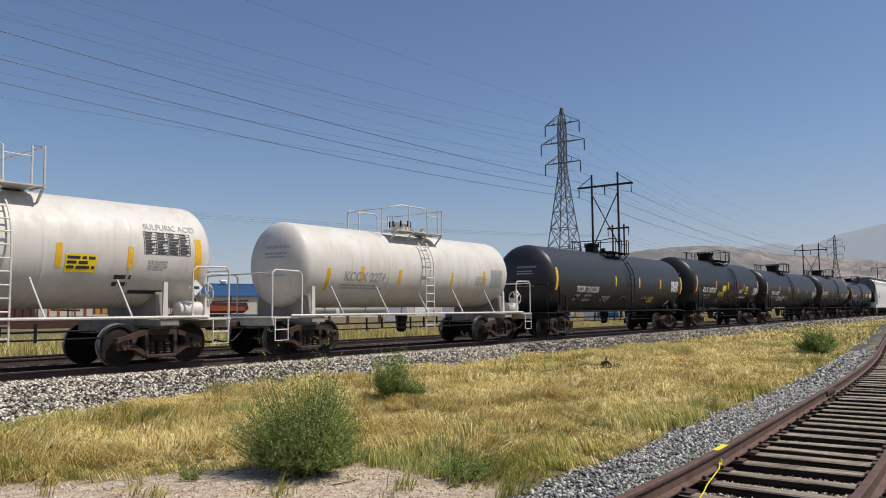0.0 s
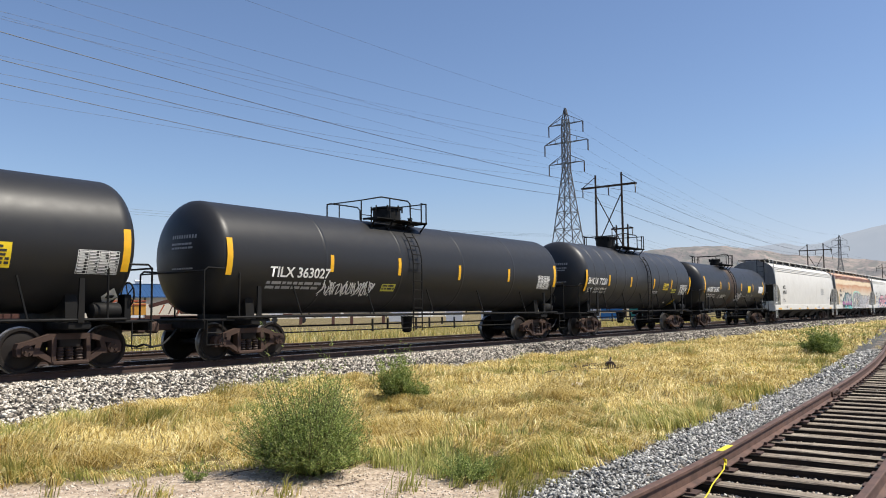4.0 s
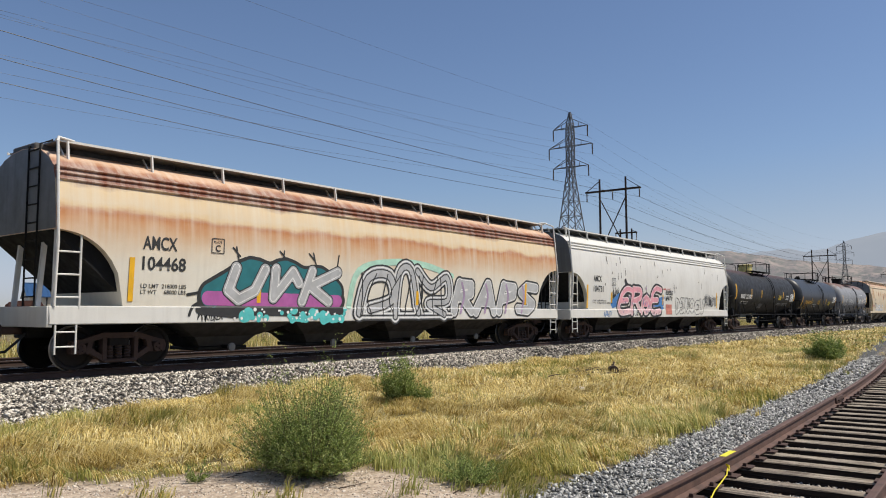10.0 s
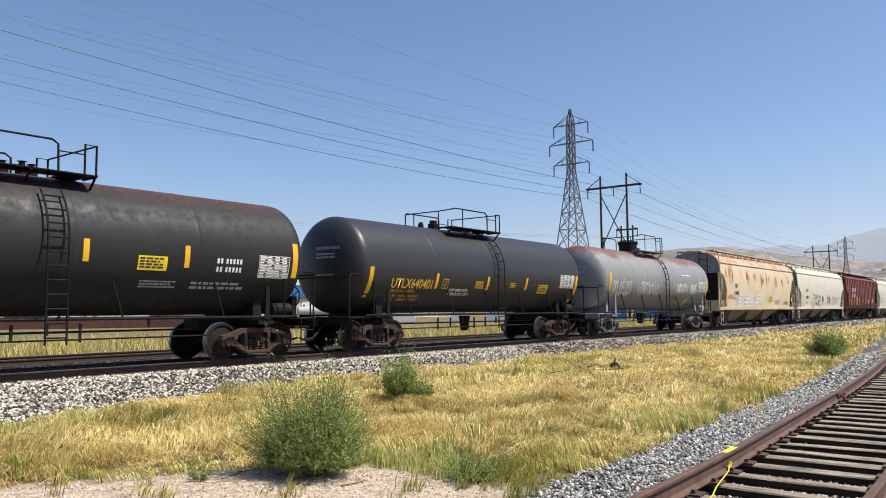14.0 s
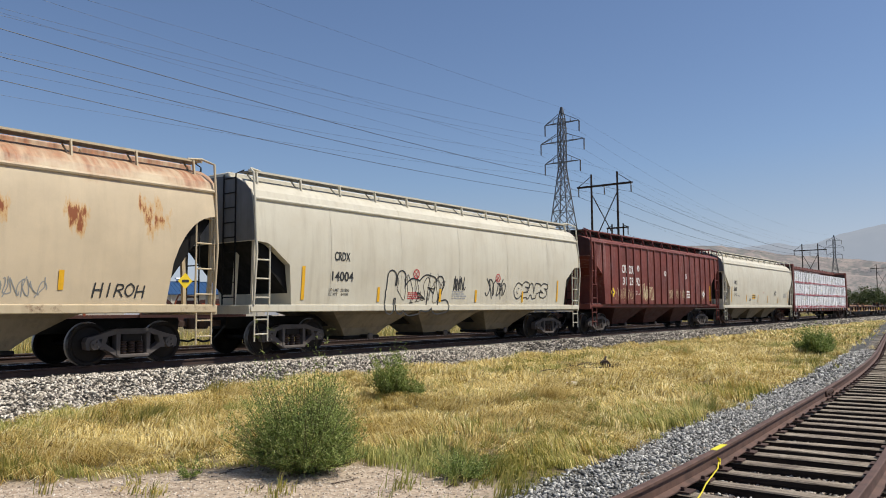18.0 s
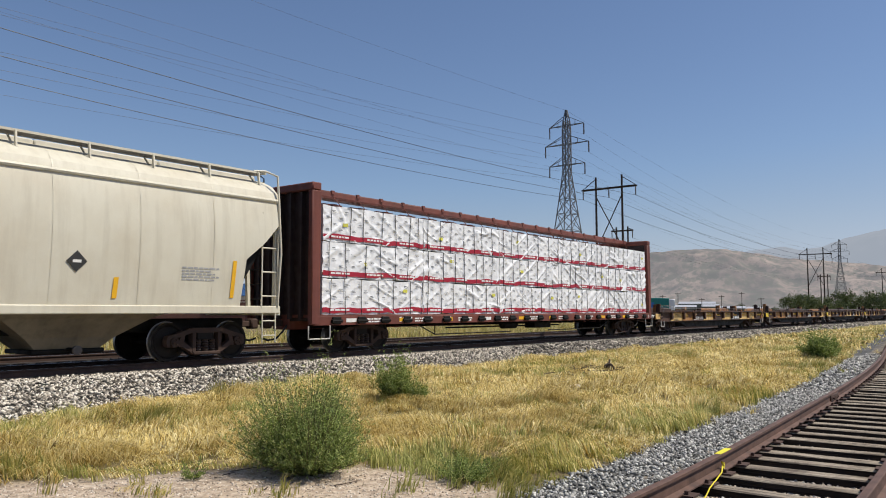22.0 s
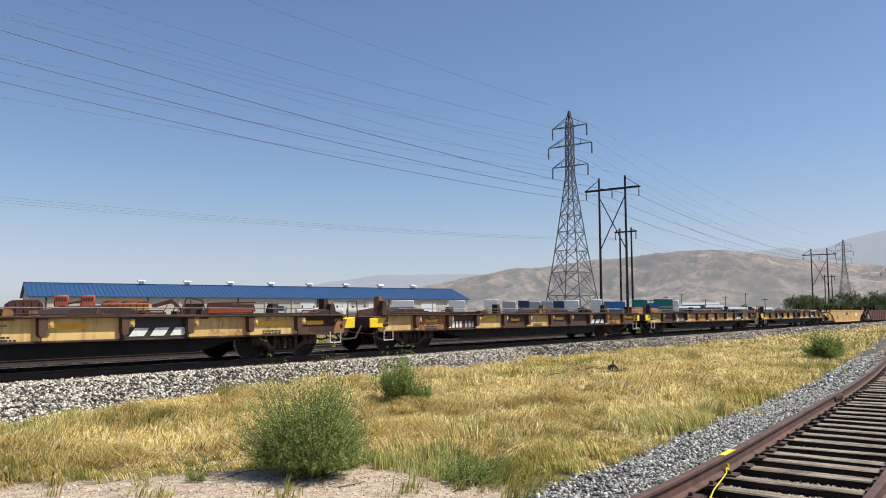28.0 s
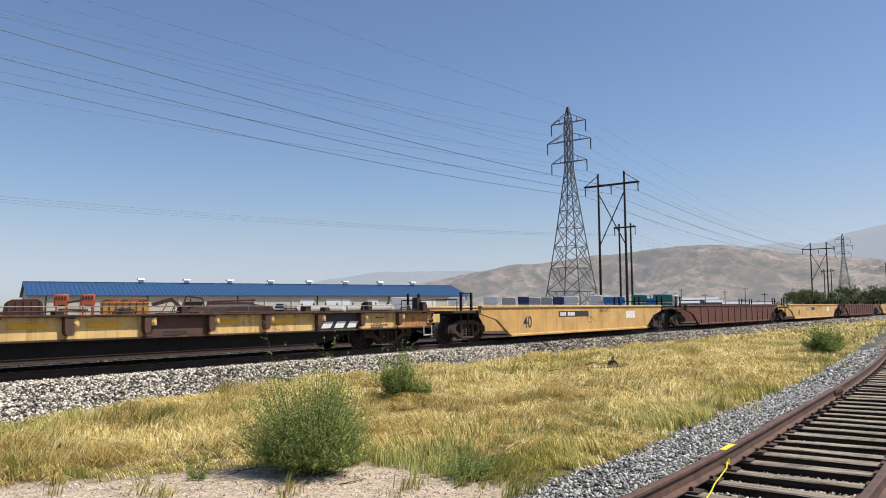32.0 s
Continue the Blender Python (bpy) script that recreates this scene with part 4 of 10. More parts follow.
def tank_car(u0, u1, label, radius, zc, body, frame_mat, rail_mat, platform=(-1.5, 2.0), dome=0.4, dome_mat=None, ladder_x=1.7, style="brown",
             stripes=(), overhang=0.75, trim=0.0, inset=2.3, small_dome=False, seams=5, full_top=True, big_stripe=True):
    car, half = new_car("tank_car", label, "tank car", u0, u1, (-((u1 - u0) / 2 - inset), (u1 - u0) / 2 - inset), style)
    t = half - overhang
    head = radius * 0.42
    prof = [(-t + head * (1 - math.cos(a)), max(0.02, radius * math.sin(a))) for a in np.linspace(0.02, math.pi / 2, 12)]
    prof.append((-t + head + 0.06, radius))
    body_prof = prof[:]
    a0, a1 = -t + head, t - trim - head
    for k in range(1, seams + 1):
        x = a0 + (a1 - a0) * k / (seams + 1)
        body_prof += [(x - 0.08, radius), (x - 0.03, radius), (x - 0.012, radius + 0.006), (x + 0.012, radius + 0.006), (x + 0.03, radius), (x + 0.08, radius)]
    body_prof += [(-x - trim, r) for x, r in reversed(prof)]
    part("tank_shell", Mesh().lathe_x(body_prof, 0, zc, 56), body, car, smooth=30)
    surf = tank_side(radius, zc)
    # frame: centre sill, saddles, side pipes, end platforms
    for s in (-1, 1):
        x = s * (half - inset)
        m = Mesh().box(*sorted((s * (half - 0.75), s * (half - inset - 1.25))), -0.33, 0.33, 0.72, 1.02, 0.02)
        m.prism_x([(-1.05, 1.0), (1.05, 1.0), (1.0, zc - radius * 0.70), (0.6, zc - radius * 0.88), (-0.6, zc - radius * 0.88), (-1.0, zc - radius * 0.70)], x - 0.13, x + 0.13)
        m.box(x - 0.25, x + 0.25, -1.4, 1.4, 0.86, 1.02, 0.02)
        part("underframe", m, frame_mat if frame_mat is not WHITE_TANK else GRIMY_WHITE, car)
    for s in (-1, 1):
        x = s * (half - inset)
        m = Mesh().prism_y([(x - 0.07, 1.0), (x + 0.07, 1.0), (x + 0.05, zc - radius * 0.52), (x - 0.05, zc - radius * 0.52)], -radius * 0.97, -radius * 0.97 + 0.05)
        part("saddle_plate", m, frame_mat, car)
        m = Mesh()
        xe0, xe1 = s * (half - 1.55), s * (half - 0.62)
        m.box(min(xe0, xe1), max(xe0, xe1), -1.42, 1.42, 0.98, 1.03, 0.01)
        m.box(s * (half - 0.72) - 0.05, s * (half - 0.72) + 0.05, -1.42, 1.42, 0.80, 1.02, 0.01)
        part("end_platform", m, frame_mat, car)
        xr = s * (half - 0.68)
        xi = s * (half - 1.7)
        m = Mesh()
        for sy in (-1, 1):
            y = sy * 1.38
            m.pipe([(xi, y, 1.03), (xi, y, 2.14), (xi + s * 0.1, y, 2.24), (xr - s * 0.1, y, 2.26), (xr, y, 2.18), (xr, y, 1.03)], 0.024, 8)
        m.pipe([(xr, -1.38, 2.18), (xr, 1.38, 2.18)], 0.022, 8)
        part("end_railing", m, rail_mat, car)
        m = Mesh()
        y = -1.44
        xs = s * (half - 0.95)
        m.pipe([(xs - 0.22, y, 1.0), (xs - 0.22, y, 0.42), (xs + 0.22, y, 0.42), (xs + 0.22, y, 1.0)], 0.018, 6).cyl((xs - 0.22, y, 0.7), (xs + 0.22, y, 0.7), 0.016, 6)
        part("end_step", m, rail_mat, car)
    m = Mesh()
    for sy in (-1, 1):
        m.cyl((-half + 1.3, sy * 1.42, 1.06), (half - 1.3, sy * 1.42, 1.06), 0.032, 8)
        for k in range(5):
            x = -half + inset + (2 * half - 2 * inset) * (k + 0.5) / 5
            m.cyl((x, sy * 1.42, 1.06), (x - 0.18, sy * radius * 0.86, zc - radius * 0.5), 0.022, 6)
    part("side_pipe", m, rail_mat, car)
    # top platform with the manway
    top = zc + radius
    p0, p1 = platform
    if dome is not None:
        dr, dh = (0.30, 0.34) if small_dome else (0.46, 0.46)
        m = Mesh().turned([(-0.25, dr + 0.08), (0.02, dr + 0.08), (0.03, dr), (dh, dr), (dh + 0.02, dr + 0.05), (dh + 0.07, dr + 0.05), (dh + 0.09, dr - 0.05)], (dome, 0, top), 24)
        man = part("manway", m, dome_mat or frame_mat, car)
        for k in range(8):
            a = k * 0.785
            part("bolt", BOLT_MESH, None, man).location = (dome + (dr + 0.05) * math.cos(a), (dr + 0.05) * math.sin(a), top + dh)
        for k in range(3):
            part("top_valve", Mesh().turned([(-0.1, 0.13), (0.14, 0.13), (0.15, 0.07), (0.24, 0.06), (0.26, 0.1)], (dome + 0.75 + 0.3 * k, 0.12 * (-1) ** k, top + 0.02), 12), frame_mat, car)
    m = Mesh()
    for sy in (-1, 1):
        m.box(p0 + 0.3, p1, sy * 0.85 - 0.3, sy * 0.85 + 0.3, top - 0.02, top + 0.005)
        for k in range(4):
            x = p0 + 0.3 + (p1 - p0 - 0.3) * k / 3
            m.beam((x, sy * 0.55, top - 0.02), (x, sy * 1.15, top - 0.02), 0.05, 0.06)
            m.beam((x, sy * 1.1, top - 0.03), (x, sy * 0.82, top - 0.33), 0.04, 0.04, (1, 0, 0))
    m.box(p1 - 0.5, p1, -0.6, 0.6, top - 0.01, top + 0.03)
    part("top_walkway", m, frame_mat if frame_mat in (BLACK_FRAME, WHITE_TANK) else GRATING, car)
    m = Mesh()
    y = 1.12
    hz = top + (0.64 if frame_mat is BLACK_FRAME else 0.80)
    for sy in (-1, 1):
        m.pipe([(p0, sy * 0.75, top - 0.14), (p0, sy * 0.75, hz - 0.12), (p0 + 0.5, sy * y, hz), (p1 - 0.95, sy * y, hz), (p1 - 0.82, sy * y, hz - 0.08), (p1 - 0.8, sy * y, top)], 0.024, 8)
        m.cyl((p0 + 0.9, sy * y, hz), (p0 + 0.9, sy * y, top), 0.02, 8)
        m.pipe([(p1 - 0.25, sy * y, top), (p1 - 0.25, sy * y, hz), (p1, sy * y, hz), (p1, sy * y, top)], 0.024, 8)
        m.cyl((p1 - 0.8, sy * y, hz - 0.22), (p1 - 0.25, sy * y, hz - 0.22), 0.014, 6)
    m.pipe([(p0, -0.75, hz - 0.12), (p0, 0.75, hz - 0.12)], 0.02, 8).pipe([(p1, -y, hz), (p1, y, hz)], 0.02, 8)
    part("top_railing", m, rail_mat, car)
    rr = radius + 0.11
    ladder(car, ladder_x, 0.42, 0.55, zc + radius * 0.72, 0, rail_mat, 11, lambda z: -rr if z < zc else -math.sqrt(max(0.05, rr * rr - (z - zc) ** 2)))
    # brake gear under the tank
    m = Mesh()
    m.cyl((-half + inset + 1.3, -0.55, 0.78), (half - inset - 1.3, -0.55, 0.78), 0.025, 6)
    m.cyl((-half + inset + 1.3, -0.75, 0.62), (half - inset - 1.3, -0.75, 0.62), 0.02, 6)
    for k in range(7):
        x = -2.2 + 0.7 * k
        m.box(x - 0.025, x + 0.025, -0.76, -0.72, 0.56 + 0.08 * (k % 3), 0.95)
    m.turned([(0.45, 0.09), (0.5, 0.16), (0.75, 0.18), (1.0, 0.22)], (0.3, 0, 0), 12)
    part("brake_rigging", m, BLACK_FRAME, car)
    part("air_tank", Mesh().lathe_x([(half - 1.95, 0.1), (half - 1.9, 0.18), (half - 1.3, 0.18), (half - 1.25, 0.1)], -1.05, 1.24, 16), frame_mat, car)
    m = Mesh()
    xb = half - 0.95
    for k in range(18):
        a, b = 6.283 * k / 18, 6.283 * (k + 1) / 18
        m.cyl((xb, -0.85 + 0.27 * math.cos(a), 1.6 + 0.27 * math.sin(a)), (xb, -0.85 + 0.27 * math.cos(b), 1.6 + 0.27 * math.sin(b)), 0.02, 6)
    for k in range(5):
        a = 6.283 * k / 5
        m.cyl((xb, -0.85, 1.6), (xb, -0.85 + 0.27 * math.cos(a), 1.6 + 0.27 * math.sin(a)), 0.014, 6)
    m.box(xb - 0.15, xb, -1.0, -0.7, 1.03, 1.6)
    part("hand_brake", m, frame_mat, car)
    # faded marks on the head of the tank
    m, rng = Mesh(), random.Random(int(u0 * 10))

    def on_head(yy, zz):
        q = min(0.98, ((yy * yy + (zz - zc) ** 2) / radius ** 2))
        return (-t + head * (1 - math.sqrt(1 - q)) - 0.006, yy, zz)
    for row, (z, hh) in enumerate(((zc + 0.42, 0.09), (zc + 0.26, 0.05), (zc + 0.16, 0.05), (zc - 0.35, 0.04))):
        yy = 0.1
        while yy > -0.62 - 0.1 * (row == 0):
            wd = hh * (0.6 if row == 0 else rng.uniform(1.0, 3.0))
            m.add([on_head(yy, z), on_head(yy - wd, z), on_head(yy - wd, z + hh), on_head(yy, z + hh)], [(0, 1, 2, 3)])
            yy -= wd + hh * 0.4
    tagged(part("head_stencil", m, INK_GREY, car, "", 0), kind="stuff")
    for x, z0, z1, w in stripes:
        part("reflector_stripe", patch(Mesh(), x - w / 2, x + w / 2, z0, z1, surf, 4), STRIPE_YELLOW, car)
    return car, half, surf


# ---- covered hoppers ----
def hopper_section(x, zlow, top, eave, w_sill, w_mid, w_eave, crown=0.22, sharp=False):
    """One closed section of a hopper body, from the low edge of one side over the roof to the other."""
    zs = [zlow + (eave - zlow) * k / 5 for k in range(6)]
    half = []
    for z in zs:
        t = (z - 1.3) / (eave - 1.3)
        w = w_sill + (w_mid - w_sill) * math.sin(min(1.0, t * 1.6) * math.pi / 2) if t < 0.62 else w_mid + (w_eave - w_mid) * ((t - 0.62) / 0.38) ** 1.6
        half.append((w, z))
    if sharp:
        half += [(w_eave * 0.98, eave + 0.10), (w_eave * 0.6, top - 0.04), (0.0, top)]
    else:
        for k in range(1, 6):
            a = k / 5 * math.pi / 2
            half.append((w_eave * math.cos(a * 0.999), eave + (top - eave) * math.sin(a)))
    ring = [(x, -w, z) for w, z in half] + [(x, w, z) for w, z in reversed(half[:-1])]
    return ring


def hopper_car(u0, u1, label, body, sill_mat, style, zsill=(0.97, 1.34), eave=3.95, top=4.70, widths=(1.55, 1.62, 1.50), cut=(1.75, 2.35), cut_kind="curve", bays=4, bay_mat=None,
               name="covered_hopper", inset=2.35, corrugated=True, ribs=0, walk_z=4.80, walk_y=1.12, posts=11, end_gap=0.55, end_mat=None, walk_mat=None, seams=0, end_paint=None, cut_line=None):
    car, half = new_car(name, label, "hopper car", u0, u1, (-((u1 - u0) / 2 - inset), (u1 - u0) / 2 - inset), style)
    e = half - end_gap
    zs0, zs1 = zsill
    clen, chigh = cut
    xs = [-e + clen * k / 10 for k in range(11)] + [e - clen + clen * k / 10 for k in range(11)]
    rings = []
    for x in xs:
        d = (e - abs(x)) / clen
        if cut_line:
            low = float(np.interp(d, *zip(*cut_line))) if d < 0.99 else zs1
        elif cut_kind == "curve":
            low = zs1 + (chigh - zs1) * math.sqrt(max(0.0, 1 - d ** 2.2))
        else:
            low = max(zs1, chigh - (chigh - zs1) * 0.47 * d) if d < 0.99 else zs1
        rings.append(hopper_section(x, low, top, eave, *widths, sharp=ribs > 0))
    part("hopper_body", Mesh().loft(rings), body, car, smooth=28)
    w_s, w_m, w_e = widths
    m = Mesh()
    for sy in (-1, 1):
        out = w_s + (0.03 if ribs == 0 else -0.16)
        y0, y1 = sorted((sy * out, sy * (out - 0.15)))
        m.box(-e - 0.05, e + 0.05, y0, y1, zs0, zs1 + 0.01, 0.02)
    part("side_sill", m, sill_mat, car)
    if corrugated:
        for k, z in enumerate((3.92, 4.05, 4.17)):
            wy = w_e + 0.012 - 0.03 * k
            for sy in (-1, 1):
                part("roof_bead", Mesh().cyl((-e + 0.02, sy * wy, z), (e - 0.02, sy * wy, z), 0.035, 8), body, car)
    if not corrugated:
        for sy in (-1, 1):
            part("eave_bead", Mesh().cyl((-e + 0.02, sy * (w_e + 0.01), eave), (e - 0.02, sy * (w_e + 0.01), eave), 0.05, 8), body, car)
    for k in range(seams):
        x = -e + clen * 0.9 + (2 * e - 1.8 * clen) * (k + 0.5) / seams
        m = Mesh()
        ring = hopper_section(x, zs1, top, eave, *widths)
        m.loft([[(x - 0.015, y * 1.004, z + 0.004) for _, y, z in ring], [(x + 0.015, y * 1.004, z + 0.004) for _, y, z in ring]], False)
        part("weld_seam", m, body, car)
    for k in range(ribs):
        x = -8.385 + 0.863 * k
        zl = zs1 if abs(x) < e - clen else zs1 + 0.9
        for sy in (-1, 1):
            y0, y1 = sorted((sy * (w_m - 0.02), sy * (w_m + 0.055)))
            part("side_rib", Mesh().box(x - 0.035, x + 0.035, y0, y1, zl, eave - 0.02, 0.01), body, car)
    # roof walk: a band on brackets along each edge, with its hatches between
    wm = walk_mat or sill_mat
    for sy in (-1, 1):
        m = Mesh()
        y = sy * walk_y
        a, b = sorted((y, y - sy * (0.62 if corrugated or ribs else 0.4)))
        m.box(-e + 0.2, e - 0.2, a, b, walk_z - 0.05, walk_z - 0.015)
        part("roof_walk", m, GRATING, car)
        m = Mesh().box(-e + 0.15, e - 0.15, min(y, y + sy * 0.03), max(y, y + sy * 0.03), walk_z - 0.05, walk_z + 0.0)
        for k in range(posts):
            x = -e + 0.4 + (2 * e - 0.8) * k / (posts - 1)
            m.beam((x, y + sy * 0.01, walk_z - 0.02), (x, y + sy * 0.10, eave + 0.22), 0.07, 0.035, (1, 0, 0))
            m.beam((x, y - sy * 0.35, walk_z - 0.06), (x, y + sy * 0.08, eave + 0.3), 0.03, 0.03, (1, 0, 0))
        part("walk_bracket", m, wm, car)
    for k in range(6):
        x = -e + 2 * e * (k + 0.5) / 6
        m = Mesh().box(x - e / 6.04, x + e / 6.04, -0.52, 0.52, top - 0.08, walk_z - 0.01, 0.03)
        # dark hatches put the shade below the roof walk into their colour
        part("roof_hatch", m, ROOF_DARK if corrugated or ribs else body, car)
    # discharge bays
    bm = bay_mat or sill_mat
    span = 2 * (half - inset - 1.25)
    for k in range(bays):
        x = -span / 2 + span * (k + 0.5) / bays
        w = span / bays * 0.5
        m = Mesh()
        m.loft([[(x - w, -w_s + 0.22, zs0 + 0.02), (x + w, -w_s + 0.22, zs0 + 0.02), (x + w, w_s - 0.22, zs0 + 0.02), (x - w, w_s - 0.22, zs0 + 0.02)],
                [(x - w * 0.86, -w_s + 0.42, zs0 - 0.10), (x + w * 0.86, -w_s + 0.42, zs0 - 0.10), (x + w * 0.86, w_s - 0.42, zs0 - 0.10), (x - w * 0.86, w_s - 0.42, zs0 - 0.10)],
                [(x - w * 0.52, -0.72, 0.62), (x + w * 0.52, -0.72, 0.62), (x + w * 0.52, 0.72, 0.62), (x - w * 0.52, 0.72, 0.62)],
                [(x - w * 0.36, -0.55, 0.36), (x + w * 0.36, -0.55, 0.36), (x + w * 0.36, 0.55, 0.36), (x - w * 0.36, 0.55, 0.36)]])
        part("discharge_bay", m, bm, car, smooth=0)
        m = Mesh().box(x - w * 0.42, x + w * 0.42, -0.62, 0.62, 0.28, 0.38, 0.02).cyl((x, -0.95, 0.36), (x, 0.95, 0.36), 0.05, 8)
        gate = part("outlet_gate", m, BLACK_FRAME, car)
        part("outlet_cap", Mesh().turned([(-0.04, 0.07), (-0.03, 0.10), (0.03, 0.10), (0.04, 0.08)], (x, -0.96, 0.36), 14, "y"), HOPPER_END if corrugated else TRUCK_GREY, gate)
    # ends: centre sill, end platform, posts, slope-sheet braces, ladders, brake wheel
    em = end_mat or sill_mat
    part("centre_sill", Mesh().box(-half + 0.7, half - 0.7, -0.3, 0.3, 0.68, 1.0, 0.02), BLACK_FRAME, car)
    end_ring = [(y, z) for _, y, z in hopper_section(0, chigh + 0.02, top - 0.02, eave, *[w - 0.01 for w in widths], sharp=ribs > 0)]
    for s in (-1, 1):
        xe = s * (e + 0.02)
        part("end_sheet", Mesh().prism_x(end_ring, *sorted((s * (e - 0.01), s * (e + 0.006)))), end_paint or HOPPER_END, car, "end sheet in a shade-dark paint")
        m = Mesh().box(min(xe, xe - s * clen), max(xe, xe - s * clen), -w_s + 0.1, w_s - 0.1, zs1 - 0.12, zs1 - 0.04)
        m.box(xe - 0.06, xe + 0.06, -w_s, w_s, zs0 - 0.05, zs1, 0.01)
        part("end_platform", m, em, car)
        xb = xe - s * clen * (2.3 if ribs else 1.2)
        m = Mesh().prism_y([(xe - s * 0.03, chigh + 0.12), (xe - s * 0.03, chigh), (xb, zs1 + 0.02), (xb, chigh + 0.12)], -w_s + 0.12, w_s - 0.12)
        # black and dark oxide here put the shade under the slope into the colour
        part("slope_sheet", m, BLACK_FRAME if not ribs else OXIDE_SHADE, car)
        for sy in (-0.55, 0.55):
            part("end_post", Mesh().beam((xe - s * 0.2, sy, zs1 - 0.05), (xe - s * 0.35, sy, chigh + 0.5), 0.09, 0.09, (0, 1, 0)), em, car)
        for sy in (-1, 1):
            part("corner_post", Mesh().beam((xe - s * 0.1, sy * (w_s - 0.08), zs1 - 0.1), (xe - s * 0.12, sy * (w_e - 0.02), eave), 0.07, 0.07, (0, 1, 0)), em, car)
        ladder(car, xe - s * 0.32, 0.5, zs1 - 0.05, chigh + 0.25, -w_s - 0.02, em, 4, r=0.02)
        xo = xe - s * 0.06
        part("corner_rail", Mesh().pipe([(xo - s * 0.5, -walk_y, walk_z), (xo - s * 0.15, -walk_y - 0.06, walk_z + 0.03), (xo, -w_e + 0.02, walk_z - 0.12), (xo, -w_e - 0.05, eave), (xo, -w_m - 0.04, 0.5 * (eave + zs1)), (xo, -w_s - 0.03, zs1)], 0.03, 8), em, car)
        ladder(car, xe - s * 0.32, 0.42, 0.38, zs0, -w_s - 0.01, em, 2, r=0.018, name="step")
        m = Mesh()
        for sy in (-1,):
            m.pipe([(xe, sy * 0.35, zs1), (xe, sy * 0.35, walk_z - 0.1), (xe - s * 0.25, sy * 0.35, walk_z + 0.02)], 0.02, 6)
            m.pipe([(xe, sy * 0.85, zs1), (xe, sy * 0.85, walk_z - 0.1), (xe - s * 0.25, sy * 0.85, walk_z + 0.02)], 0.02, 6)
            for k in range(9):
                z = zs1 + 0.2 + (walk_z - zs1 - 0.4) * k / 8
                m.cyl((xe, -0.85, z), (xe, -0.35, z), 0.016, 6)
        # end ladder black too, so it sinks into the painted shade
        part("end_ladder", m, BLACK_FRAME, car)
    surf = lambda z: -hopper_width(z, zs1, eave, widths) - 0.006
    return car, half, surf


def hopper_width(z, zs1, eave, widths):
    w_sill, w_mid, w_eave = widths
    t = (z - 1.3) / (eave - 1.3)
    if z <= zs1:
        return w_sill + 0.03
    return w_sill + (w_mid - w_sill) * math.sin(min(1.0, t * 1.6) * math.pi / 2) if t < 0.62 else w_mid + (w_eave - w_mid) * max(0.0, (t - 0.62) / 0.38) ** 1.6


